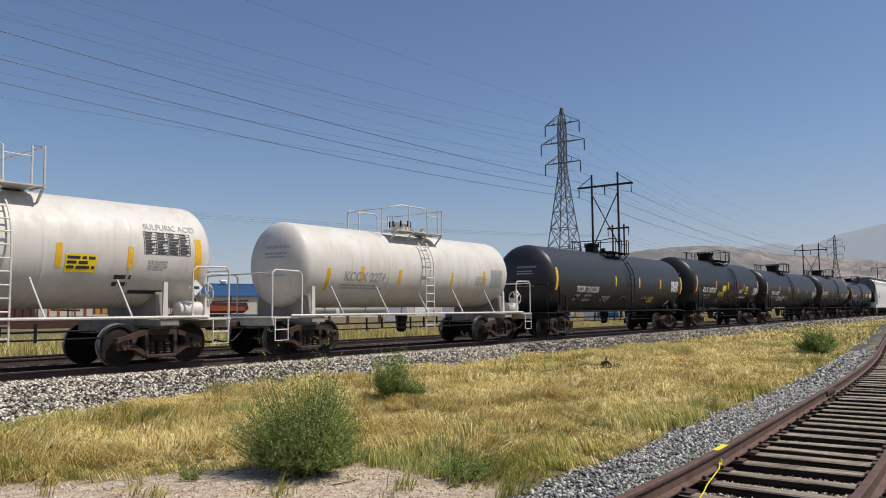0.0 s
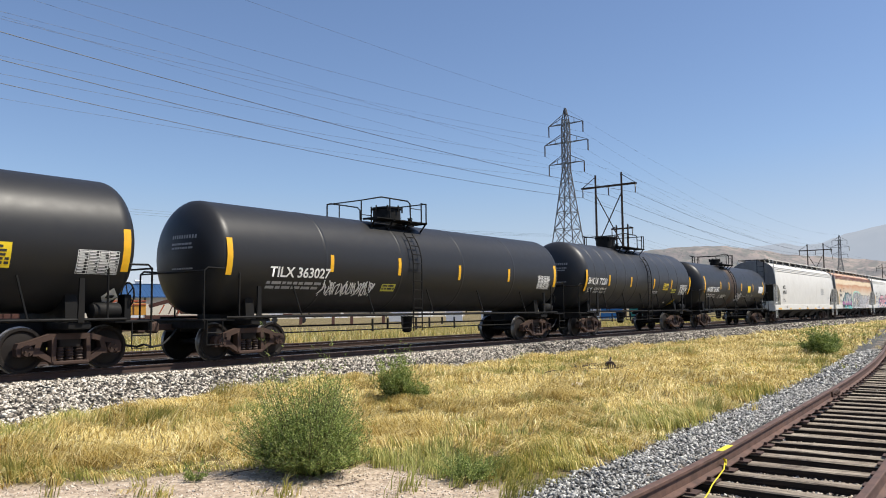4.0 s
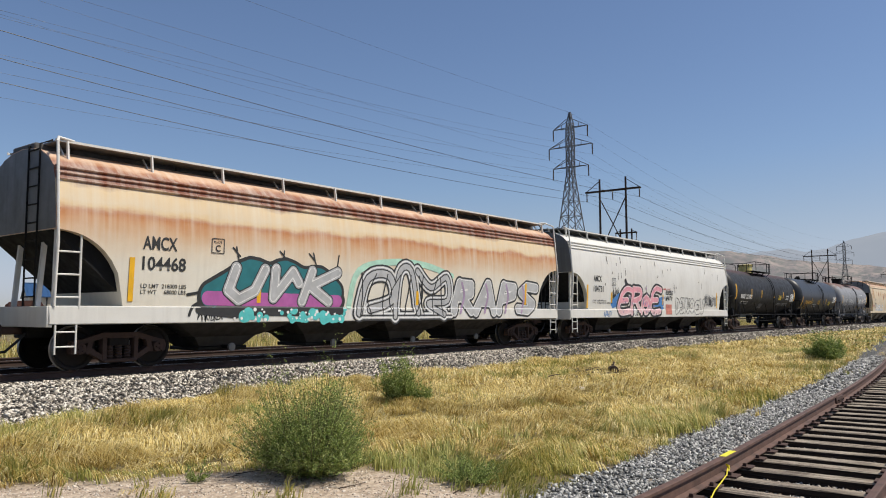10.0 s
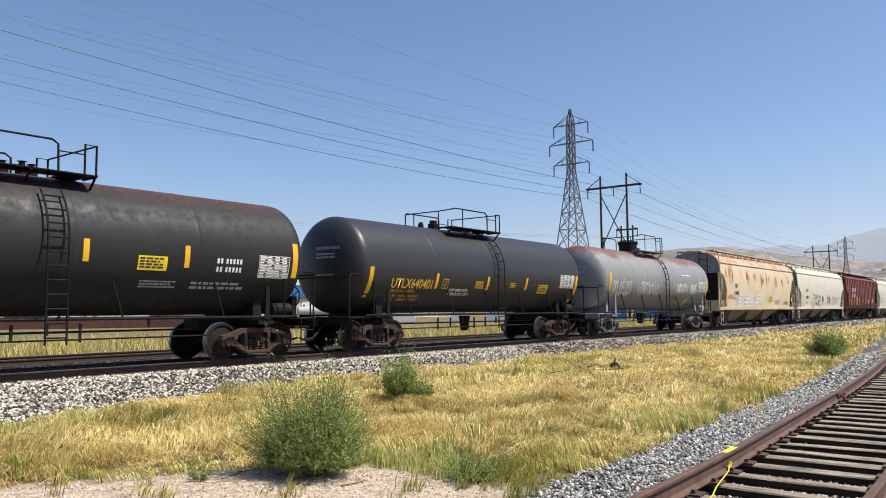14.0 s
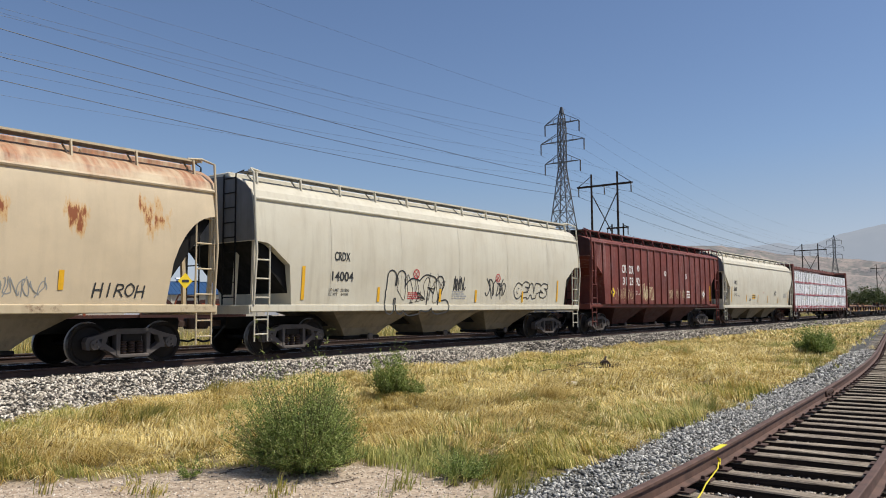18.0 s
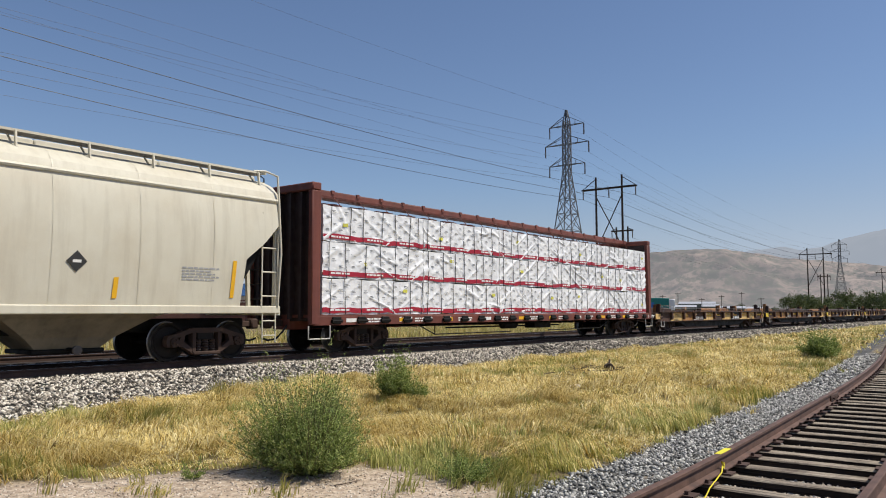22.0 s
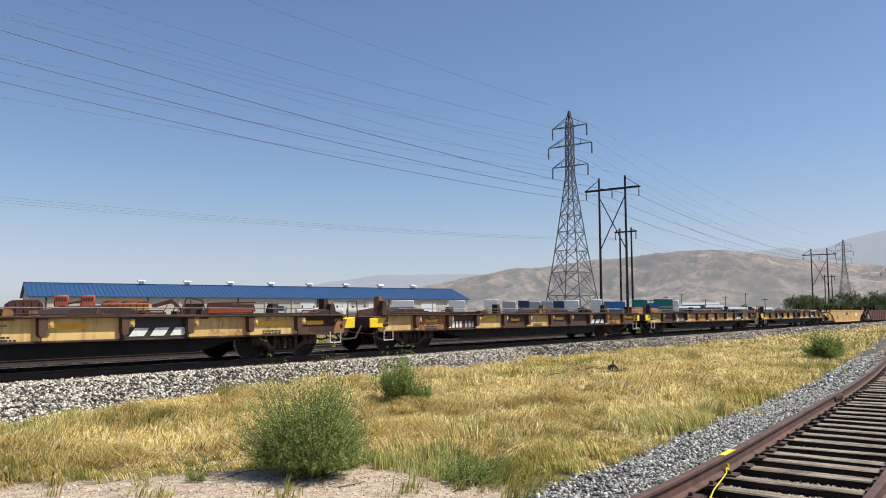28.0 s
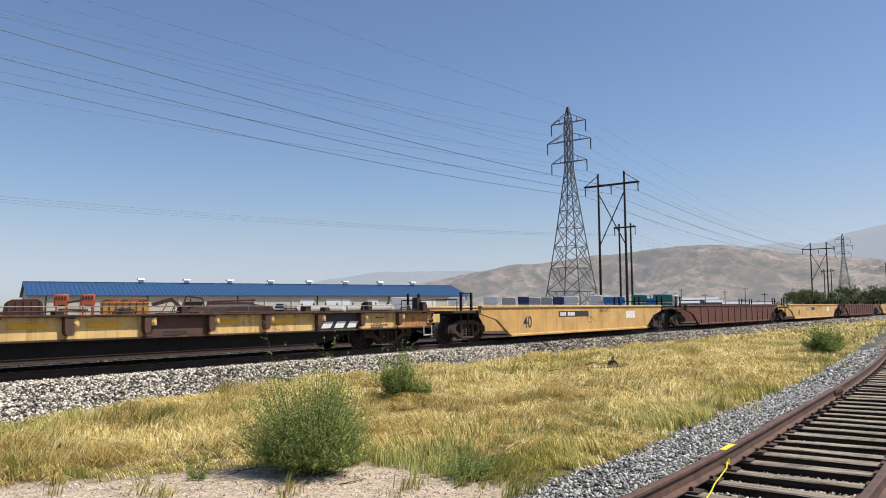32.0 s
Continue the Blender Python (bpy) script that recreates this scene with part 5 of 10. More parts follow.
# ---- lumber car, flat cars, well cars ----
def centre_beam_car(u0, u1):
    car, half = new_car("centre_beam_flat_car", "oxide-red centre beam flat car loaded with wrapped lumber", "flat car", u0, u1, (-9.15, 9.15), "brown")
    b = 11.25
    m = Mesh().box(-b - 0.2, b + 0.2, -1.42, 1.42, 1.0, 1.08, 0.01)
    for sy in (-1, 1):
        y0, y1 = sorted((sy * 1.43, sy * 1.33))
        m.box(-b - 0.2, b + 0.2, y0, y1, 0.78, 1.04, 0.01)
    m.box(-half + 0.7, half - 0.7, -0.35, 0.35, 0.66, 1.0, 0.02)
    part("deck", m, BROWN_BEAM, car)
    rng = random.Random(31)
    for k in range(10):
        x = -b + 1.0 + 2.3 * k
        part("reflector_stripe", Mesh().box(x, x + 0.42, -1.438, -1.43, 0.86, 0.97), STRIPE_YELLOW if k % 3 else INK_WHITE, car)
        tagged(part("small_stencil", bars(Mesh(), x + 0.75, 0.97, 2, 0.8, 0.045, flat_side(-1.436), rng), INK_WHITE, car, "", 0), kind="stuff")
    x = -b + 3.3
    for k in range(12):
        if k not in (4, 8):
            part("stencil_bar", patch(Mesh(), x, x + 0.1, 0.85, 1.0, flat_side(-1.437)), INK_WHITE, car, "", 0)
        x += 0.17 if k not in (4, 8) else 0.5
    winch = mesh_data("strap_winch", Mesh().box(-0.16, 0.16, -1.5, -1.42, 0.82, 1.02, 0.02).cyl((-0.2, -1.47, 0.9), (0.2, -1.47, 0.9), 0.05, 8), BLACK_FRAME)
    beam_me = mesh_data("cross_beam", Mesh().beam((0, -1.3, 0.8), (0, 0.0, 0.7), 0.1, 0.12), BLACK_FRAME)
    for k in range(22):
        x = -b + 0.6 + (2 * b - 1.2) * k / 21
        part("strap_winch", winch, None, car).location = (x, 0, 0)
        part("cross_beam", beam_me, None, car).location = (x, 0, 0)
    m = Mesh()
    for s in (-1, 1):
        x = s * 7.0
        m.pipe([(x, -1.3, 0.78), (x * 0.86, -1.3, 0.42), (x * 0.2, -1.3, 0.42)], 0.02, 6).cyl((x * 0.86, -1.3, 0.78), (x * 0.86, -1.3, 0.42), 0.02, 6)
    m.cyl((-4.5, -0.6, 0.6), (3.5, -0.6, 0.6), 0.03, 8).lathe_x([(-1.2, 0.05), (-1.1, 0.16), (-0.2, 0.16), (-0.1, 0.05)], -0.7, 0.66, 14)
    m.box(1.0, 2.3, -0.9, -0.4, 0.5, 0.8, 0.03)
    part("brake_rigging", m, BLACK_FRAME, car)
    for s in (-1, 1):
        m = Mesh()
        x0, x1 = sorted((s * b, s * (b + 0.34)))
        m.box(s * (b + 0.1) - 0.05, s * (b + 0.1) + 0.05, -1.3, 1.3, 0.9, 4.6)
        bulk = part("bulkhead", m, BEAM_SHADE, car, "tall steel end bulkhead with its shade painted in")
        for sy in (-1, 1):
            y0, y1 = sorted((sy * 1.44, sy * 1.26))
            part("corner_post", Mesh().box(x0, x1, y0, y1, 0.8, 4.52, 0.03), BROWN_BEAM, bulk)
        for k in range(5):
            y = -0.9 + 0.45 * k
            part("stiffener", Mesh().box(x0 + 0.04, x1 - 0.04, y - 0.05, y + 0.05, 0.95, 4.5), BEAM_SHADE, bulk)
        part("top_beam", Mesh().box(x0, x1, -1.44, 1.44, 4.52, 4.74, 0.03), BROWN_BEAM, bulk)
    part("top_chord", Mesh().box(-b, b, -0.32, 0.32, 4.58, 4.79, 0.04), BROWN_BEAM, car)
    for k in range(19):
        x = -b + 0.55 + (2 * b - 1.1) * k / 18
        part("centre_post", Mesh().box(x - 0.12, x + 0.12, -0.18, 0.18, 1.05, 4.44, 0.02).prism_y([(x - 0.4, 4.44), (x + 0.4, 4.44), (x + 0.12, 4.05), (x - 0.12, 4.05)], -0.08, 0.08), BROWN_BEAM, car)
    hook = mesh_data("strap_hook", Mesh().box(-0.06, 0.06, -0.36, -0.28, 4.69, 4.81, 0.01).cyl((0, -0.33, 4.65), (0.25, -0.42, 4.35), 0.012, 5), BROWN_BEAM)
    for k in range(21):
        part("strap_hook", hook, None, car).location = (-b + 0.4 + (2 * b - 0.8) * k / 20, 0, 0)
    for s in (-1, 1):
        xs = s * (b + 0.0)
        m = Mesh().pipe([(xs - 0.45, -1.45, 0.78), (xs - 0.45, -1.45, 0.42), (xs + 0.35, -1.45, 0.42), (xs + 0.35, -1.45, 0.78)], 0.02, 6)
        part("end_step", m, WHITE_RAIL, car)
    return car, half


def wrap_material():
    mt, n, l, b = base_mat("white_lumber_wrap", 0.45)
    v = coords(n, l)
    t = noise_tex(n, l, v, 2.0, 6)
    l.new(ramp(n, l, t, [(0.3, (0.72, 0.72, 0.73)), (0.7, (0.86, 0.86, 0.86))]), b.inputs["Base Color"])
    vs = node(n, l, "ShaderNodeMapping", Vector=v, Rotation=(0, 0.9, 0), Scale=(0.8, 1.0, 1.9)).outputs[0]
    bumped(n, l, b, noise_tex(n, l, vs, 2.2, 3, 0.5), 0.5, 0.04)
    return mt


WRAP_WHITE = wrap_material()
WRAP_RED = plain("wrap_red_band", (0.36, 0.012, 0.03), 0.45, 0, 0.15, 2.0)
WRAP_PRINT = plain("wrap_grey_print", (0.17, 0.18, 0.19), 0.6)
STRAP_BLACK = plain("black_strap", (0.02, 0.02, 0.022), 0.5)
LOAD = []


def lumber_pack(car_mid, x, y, z, ln, wd, ht, seed):
    """One wrapped bundle of lumber: a creased white sheet, a red printed band, straps and print."""
    rng = random.Random(seed)
    pk = thing("lumber_bundle", "wrapped lumber bundle with white sheeting and a red band", "lumber", "lumber on the train")
    nx, nz = (110, 28) if y < 0 else (26, 8)
    m = Mesh()
    rings = []
    for k in range(nx + 1):
        a = -ln / 2 + ln * k / nx
        sag = 0.03 * noise.noise(Vector((a * 1.4, seed * 3.3, 0)))
        ring = []
        for j in range(nz + 1):
            zz = ht * j / nz
            tug = noise.noise(Vector((a * 0.8, zz * 0.8, seed + 3.0)))
            fold = 1 - abs(noise.noise(Vector((a * 1.1 + zz * 2.2 * (1 if tug > 0 else -0.8), zz * 0.6 - a * 0.4, seed)))) * 9.0
            fine = 1 - abs(noise.noise(Vector((a * 3.0 - zz * 2.5, zz * 2.0 + a, seed + 8)))) * 6.0
            crease = 0.012 * noise.noise(Vector((a * 2.2 + zz * 2.5, zz * 3.0 - a, seed))) - 0.05 * max(0.0, fold) * min(1.0, 0.3 + abs(tug) * 2) - 0.014 * max(0.0, fine)
            ring.append((a, -wd / 2 + crease, zz + (sag if j in (0, nz) else 0)))
        ring += [(a, wd / 2, ht + sag), (a, wd / 2, 0)]
        rings.append(ring)
    m.loft(rings)
    part("sheet", m, WRAP_WHITE, pk, smooth=60)
    surf = lambda zz: -wd / 2 - 0.030
    band = Mesh()
    vs = []
    for k in range(nx + 1):
        a = -ln / 2 + ln * k / nx
        c = 0.05 * noise.noise(Vector((a * 0.9, seed * 1.7, 4))) + 0.03 * noise.noise(Vector((a * 3.1, seed * 1.7, 9)))
        vs += [(a, surf(0), 0.05 + c), (a, surf(0), 0.19 + c)]
    band.add(vs, [(2 * k, 2 * k + 2, 2 * k + 3, 2 * k + 1) for k in range(nx)])
    part("red_band", band, WRAP_RED, pk, "red printed band", 0)
    LOAD.append((pk, car_mid, x, y, z))
    if y > 0:
        return
    a = -ln / 2 + rng.uniform(0.15, 0.3)
    while a < ln / 2 - 0.05:
        d = rng.uniform(-0.09, 0.09)
        part("strap", Mesh().beam((a, surf(0) - 0.004, 0.0), (a + d, surf(0) - 0.004, ht), 0.016, 0.012, (1, 0, 0)), STRAP_BLACK, pk, "", 0)
        a += rng.uniform(0.45, 0.85)
    pr = Mesh()
    for r in range(4):
        a = -ln / 2 + 0.1 + 0.26 * (r % 2)
        while a < ln / 2 - 0.3:
            low = 0.30 + r * 0.17
            if low + 0.09 < ht:
                j, s = rng.uniform(-0.03, 0.03), rng.uniform(-0.02, 0.02)
                patch(pr, a + j, a + j + 0.13, low + 0.035 + s, low + 0.056 + s, surf)
                patch(pr, a + j + 0.02, a + j + 0.17, low + s, low + 0.016 + s, surf)
            a += 0.52
    a = -ln / 2 + 0.5
    tagged(part("print", pr, WRAP_PRINT, pk, "", 0), kind="stuff")
    a, low = rng.uniform(-0.4, 0.4) * ln, rng.uniform(0.35, 0.7)
    part("chalk_spot", patch(Mesh(), a, a + 0.2, low, low + 0.1, lambda zz: surf(zz) - 0.002), SPRAY["yellow"], pk, "", 0)
    wh = Mesh()
    for k in range(3):
        a = -ln / 2 + 0.3 + ln * k / 3
        bars(wh, a, 0.155, 1, 0.75, 0.05, lambda zz: surf(zz) - 0.003, rng)
    tagged(part("band_print", wh, INK_WHITE, pk, "", 0), kind="stuff")


def flat_car(u0, u1, seed, end_gear):
    """A low, rust-eaten yellow spine deck with stake pockets along its side."""
    car, half = new_car("low_deck_car", "rust-eaten yellow low deck container car, empty", "flat car", u0, u1, (-(u1 - u0) / 2 + 2.6, (u1 - u0) / 2 - 2.6), "brown", "container cars")
    rng = random.Random(seed)
    e = half - 0.75
    part("deck", Mesh().box(-e, e, -1.28, 1.36, 1.00, 1.06, 0.01).box(-e, e, -0.4, 0.4, 0.62, 1.0, 0.02), DECK_RUST, car)
    # the side: a deep web, its bays painted and rusted one by one, under an overhanging flange
    n = 11
    edge = [-e + 2 * e * k / n for k in range(n + 1)]
    black_bay, number_bay = rng.choice((7, 8)), rng.choice((2, 3))
    for k, (x0, x1) in enumerate(zip(edge, edge[1:])):
        mat = INK_BLACK if k == black_bay else FLAT_BROWN if k == number_bay else rng.choice((FLAT_YELLOW, FLAT_YELLOW, FLAT_YELLOW, FLAT_ORANGE, FLAT_ORANGE, FLAT_BROWN))
        part("web_plate", Mesh().box(x0 + 0.004, x1 - 0.004, -1.33, -1.27, 0.63, 1.09, 0.008), mat, car)
        if rng.random() < 0.55:
            c = x0 + (x1 - x0) * rng.uniform(0.1, 0.4)
            part("reflector_stripe", Mesh().box(c, c + rng.uniform(0.5, 0.95), -1.345, -1.332, 0.86, 0.97, 0.004), STRIPE_YELLOW, car)
        if rng.random() < 0.4:
            c = x0 + (x1 - x0) * 0.5
            part("grab_iron", Mesh().pipe([(c - 0.15, -1.33, 0.95), (c - 0.15, -1.42, 0.95), (c + 0.15, -1.42, 0.95), (c + 0.15, -1.33, 0.95)], 0.014, 6), DECK_RUST, car)
    part("far_web", Mesh().box(-e, e, 1.30, 1.36, 0.66, 1.10, 0.01), FLAT_ORANGE, car)
    part("top_flange", Mesh().box(-e, e, -1.50, -1.24, 1.09, 1.135, 0.01), DECK_RUST, car, "dark rusty top flange")
    part("bottom_flange", Mesh().box(-e, e, -1.38, -1.25, 0.59, 0.63, 0.01), DECK_RUST, car)
    pocket = mesh_data("stake_pocket", Mesh().prism_y([(-0.085, 1.10), (0.085, 1.10), (0.075, 0.74), (-0.03, 0.70), (-0.075, 0.78)], -1.47, -1.33), FLAT_BROWN)
    clip = mesh_data("pocket_clip", Mesh().box(0.10, 0.24, -1.44, -1.33, 0.88, 1.06, 0.015).cyl((0.17, -1.46, 0.97), (0.17, -1.44, 0.97), 0.045, 8), FLAT_YELLOW)
    for x in edge[1:-1]:
        x += rng.uniform(-0.06, 0.06)
        part("stake_pocket", pocket, None, car).location = (x, 0, 0)
        part("pocket_clip", clip, None, car).location = (x, 0, 0)
    x = edge[black_bay]
    for k in range(3):
        part("logo_shape", Mesh().add([(x + 0.2 + 0.5 * k, -1.337, 0.68), (x + 0.55 + 0.5 * k, -1.337, 0.68), (x + 0.68 + 0.5 * k, -1.337, 0.86), (x + 0.33 + 0.5 * k, -1.337, 0.86)], [(0, 1, 2, 3)]), INK_WHITE, car, "", 0)
    x = edge[number_bay] + 0.1
    for k in range(9):
        if k != 4:
            part("stencil_bar", patch(Mesh(), x, x + 0.12, 0.67, 0.88, flat_side(-1.337)), INK_WHITE if k < 4 else INK_GREY, car, "", 0)
        x += 0.2 if k != 4 else 0.12
    for k in (1, 5, 9):
        x = edge[k] + 0.5
        tagged(part("small_stencil", bars(Mesh(), x, 0.74, 2, 0.7, 0.035, flat_side(-1.337), rng), INK_BLACK, car, "", 0), kind="stuff")
    # raised pedestals and a thin hand pipe along the deck
    for x, h, mat in ((-e + 0.25, rng.uniform(0.4, 0.7), RUST_WEB), (-e * 0.62, 0.1, DECK_RUST), (-e * 0.28, rng.uniform(0.1, 0.45), DECK_RUST), (e * 0.08, rng.uniform(0.1, 0.5), RUST_WEB), (e * 0.44, rng.uniform(0.1, 0.3), DECK_RUST), (e - 0.5, rng.uniform(0.3, 0.6), DECK_RUST)):
        part("pedestal", Mesh().prism_y([(x - 0.09, 1.06), (x + 0.09, 1.06), (x + 0.09, 1.08 + 0.7 * h), (x + 0.05, 1.10 + 0.85 * h), (x - 0.09, 1.10 + 0.85 * h)], -1.2, -0.98).prism_y([(x + 0.09, 1.06), (x + 0.45, 1.06), (x + 0.09, 1.1 + 0.5 * h)], -1.1, -1.05), mat, car, "rusty container pedestal")
        part("pedestal", Mesh().box(x - 0.11, x + 0.11, 0.95, 1.2, 1.06, 1.08 + 0.7 * h, 0.02), mat, car)
    for x in (-e * 0.8, e * 0.25):
        part("deck_box", Mesh().prism_y([(x - 0.9, 1.06), (x + 0.9, 1.06), (x + 0.7, 1.28), (x + 0.1, 1.36), (x - 0.7, 1.26)], -1.0, 0.6), rng.choice((DECK_RUST, DECK_RUST, RUST_WEB)), car, "folded rusty container guide")
    m = Mesh().pipe([(-e + 1.0, -1.22, 1.3), (e - 1.0, -1.22, 1.3)], 0.012, 6)
    for k in range(9):
        x = -e + 1.0 + (2 * e - 2.0) * k / 8
        m.cyl((x, -1.22, 1.06), (x, -1.22, 1.3), 0.01, 5)
    part("hand_pipe", m, GRATING, car, "thin grey hand pipe")
    # low guides, lashing gear and pipes on the deck
    for x, h in ((-e + 0.25, 0.42), (e * 0.02, 0.16), (e - 0.4, 0.30), (-e * 0.42, 0.12), (e * 0.5, 0.14)):
        gm = DECK_RUST if rng.random() < 0.7 else RUST_WEB
        m = Mesh().prism_y([(x - 0.12, 1.05), (x + 0.12, 1.05), (x + 0.10, 1.12 + h * 0.6), (x + 0.05, 1.12 + h), (x - 0.08, 1.12 + h)], -1.36, -1.16)
        m.prism_y([(x + 0.12, 1.05), (x + 0.5, 1.05), (x + 0.12, 1.08 + h * 0.6)], -1.3, -1.25)
        part("container_guide", m, gm, car)
        part("container_guide", Mesh().prism_y([(x - 0.2, 1.05), (x + 0.2, 1.05), (x + 0.06, 1.12 + h), (x - 0.1, 1.12 + h)], 1.12, 1.36), gm, car)
    for k in range(8):
        x = -e + 2 * e * (k + 0.5) / 8
        part("deck_fitting", Mesh().box(x - 0.25, x + 0.25, -1.2, 1.2, 1.05, 1.09 + 0.06 * (k % 3), 0.02), DECK_RUST, car)
        if k % 2:
            part("lashing_bracket", Mesh().pipe([(x - 0.4, -1.28, 1.08), (x - 0.3, -1.28, 1.24), (x + 0.1, -1.28, 1.24), (x + 0.2, -1.28, 1.08)], 0.018, 6), DECK_RUST, car)
    for s in (-1, 1):
        x = s * (e + 0.15)
        part("end_frame", Mesh().box(min(x, x - s * 0.9), max(x, x - s * 0.9), -1.32, 1.32, 0.72, 1.08, 0.03), FLAT_BROWN, car, "rusty end frame")
        part("end_plate", Mesh().box(x - 0.2 * (s > 0) - 0.25, x + 0.2 * (s < 0) + 0.2, -1.37, -1.33, 0.74, 1.02, 0.01), SIGN_YELLOW if rng.random() < 0.7 else FLAT_YELLOW, car, "yellow end plate")
        c = x - s * 0.35
        part("hose_loop", Mesh().pipe([(c + 0.36 * math.cos(0.45 * k), -1.3 + 0.03 * (k % 3), 0.66 + 0.28 * math.sin(0.45 * k)) for k in range(7, 15)], 0.02, 6), RUBBER, car)
        part("uncoupling_rod", Mesh().pipe([(x - s * 0.3, -1.4, 0.7), (x + s * 0.1, -1.3, 0.55), (x + s * 0.35, -0.7, 0.6), (x + s * 0.5, -0.2, 0.75)], 0.016, 6), DECK_RUST, car)
        part("angle_cock", Mesh().cyl((c - 0.1, -1.25, 0.8), (c + 0.12, -1.42, 0.84), 0.07, 8).cyl((c + 0.1, -1.36, 0.84), (c + 0.1, -1.44, 1.05), 0.03, 6), FLAT_BROWN, car)
    part("deck_pipe", Mesh().pipe([(-e + 0.6, -1.3, 1.16), (-e * 0.3, -1.3, 1.2), (e * 0.4, -1.3, 1.14), (e - 0.6, -1.3, 1.18)], 0.016, 6), DECK_RUST, car)
    m = Mesh().prism_y([(-e + 2.9, 0.66), (e - 2.9, 0.66), (e - 4.6, 0.27), (-e + 4.6, 0.27)], -1.15, 1.15)
    m.cyl((-e + 3, -0.8, 0.55), (e - 3, -0.8, 0.55), 0.025, 6)
    part("fish_belly_sill", m, BLACK_FRAME, car)
    for s in (-1, 1):
        xs = s * (e - 0.35)
        part("end_step", Mesh().pipe([(xs - 0.2, -1.42, 0.66), (xs - 0.2, -1.42, 0.36), (xs + 0.2, -1.42, 0.36), (xs + 0.2, -1.42, 0.66)], 0.018, 6), WHITE_RAIL, car)
    if end_gear:
        x = e + 0.05
        part("brake_plate", Mesh().box(x + 0.1, x + 0.5, -1.3, -1.24, 0.74, 1.06, 0.02), SIGN_YELLOW, car, "yellow brake plate")
        part("end_casting", Mesh().prism_y([(x - 1.3, 0.6), (x - 1.3, 1.1), (x - 0.7, 1.28), (x - 0.2, 1.2), (x + 0.1, 0.95), (x + 0.35, 0.9), (x + 0.1, 0.55)], -1.34, -0.9), DECK_RUST, car)
        part("end_bracket", Mesh().prism_y([(x - 0.5, 0.62), (x - 0.3, 1.02), (x + 0.05, 1.0), (x - 0.1, 0.62)], -1.42, -1.34), RUST_WEB, car)
        part("brake_stand", Mesh().box(x - 0.1, x + 0.7, -1.15, 0.9, 0.95, 1.05, 0.02), DECK_RUST, car)
        part("grab_iron", Mesh().pipe([(x + 0.2, -1.3, 1.05), (x + 0.2, -1.3, 1.5), (x + 0.55, -1.3, 1.5), (x + 0.6, -1.3, 1.05)], 0.018, 6), DECK_RUST, car)
        part("brake_pipe", Mesh().pipe([(x - 0.4, -1.3, 0.7), (x - 0.1, -1.3, 0.42), (x + 0.5, -1.3, 0.45), (x + 0.85, -1.2, 0.8)], 0.03, 8), DECK_RUST, car)
    return car, half


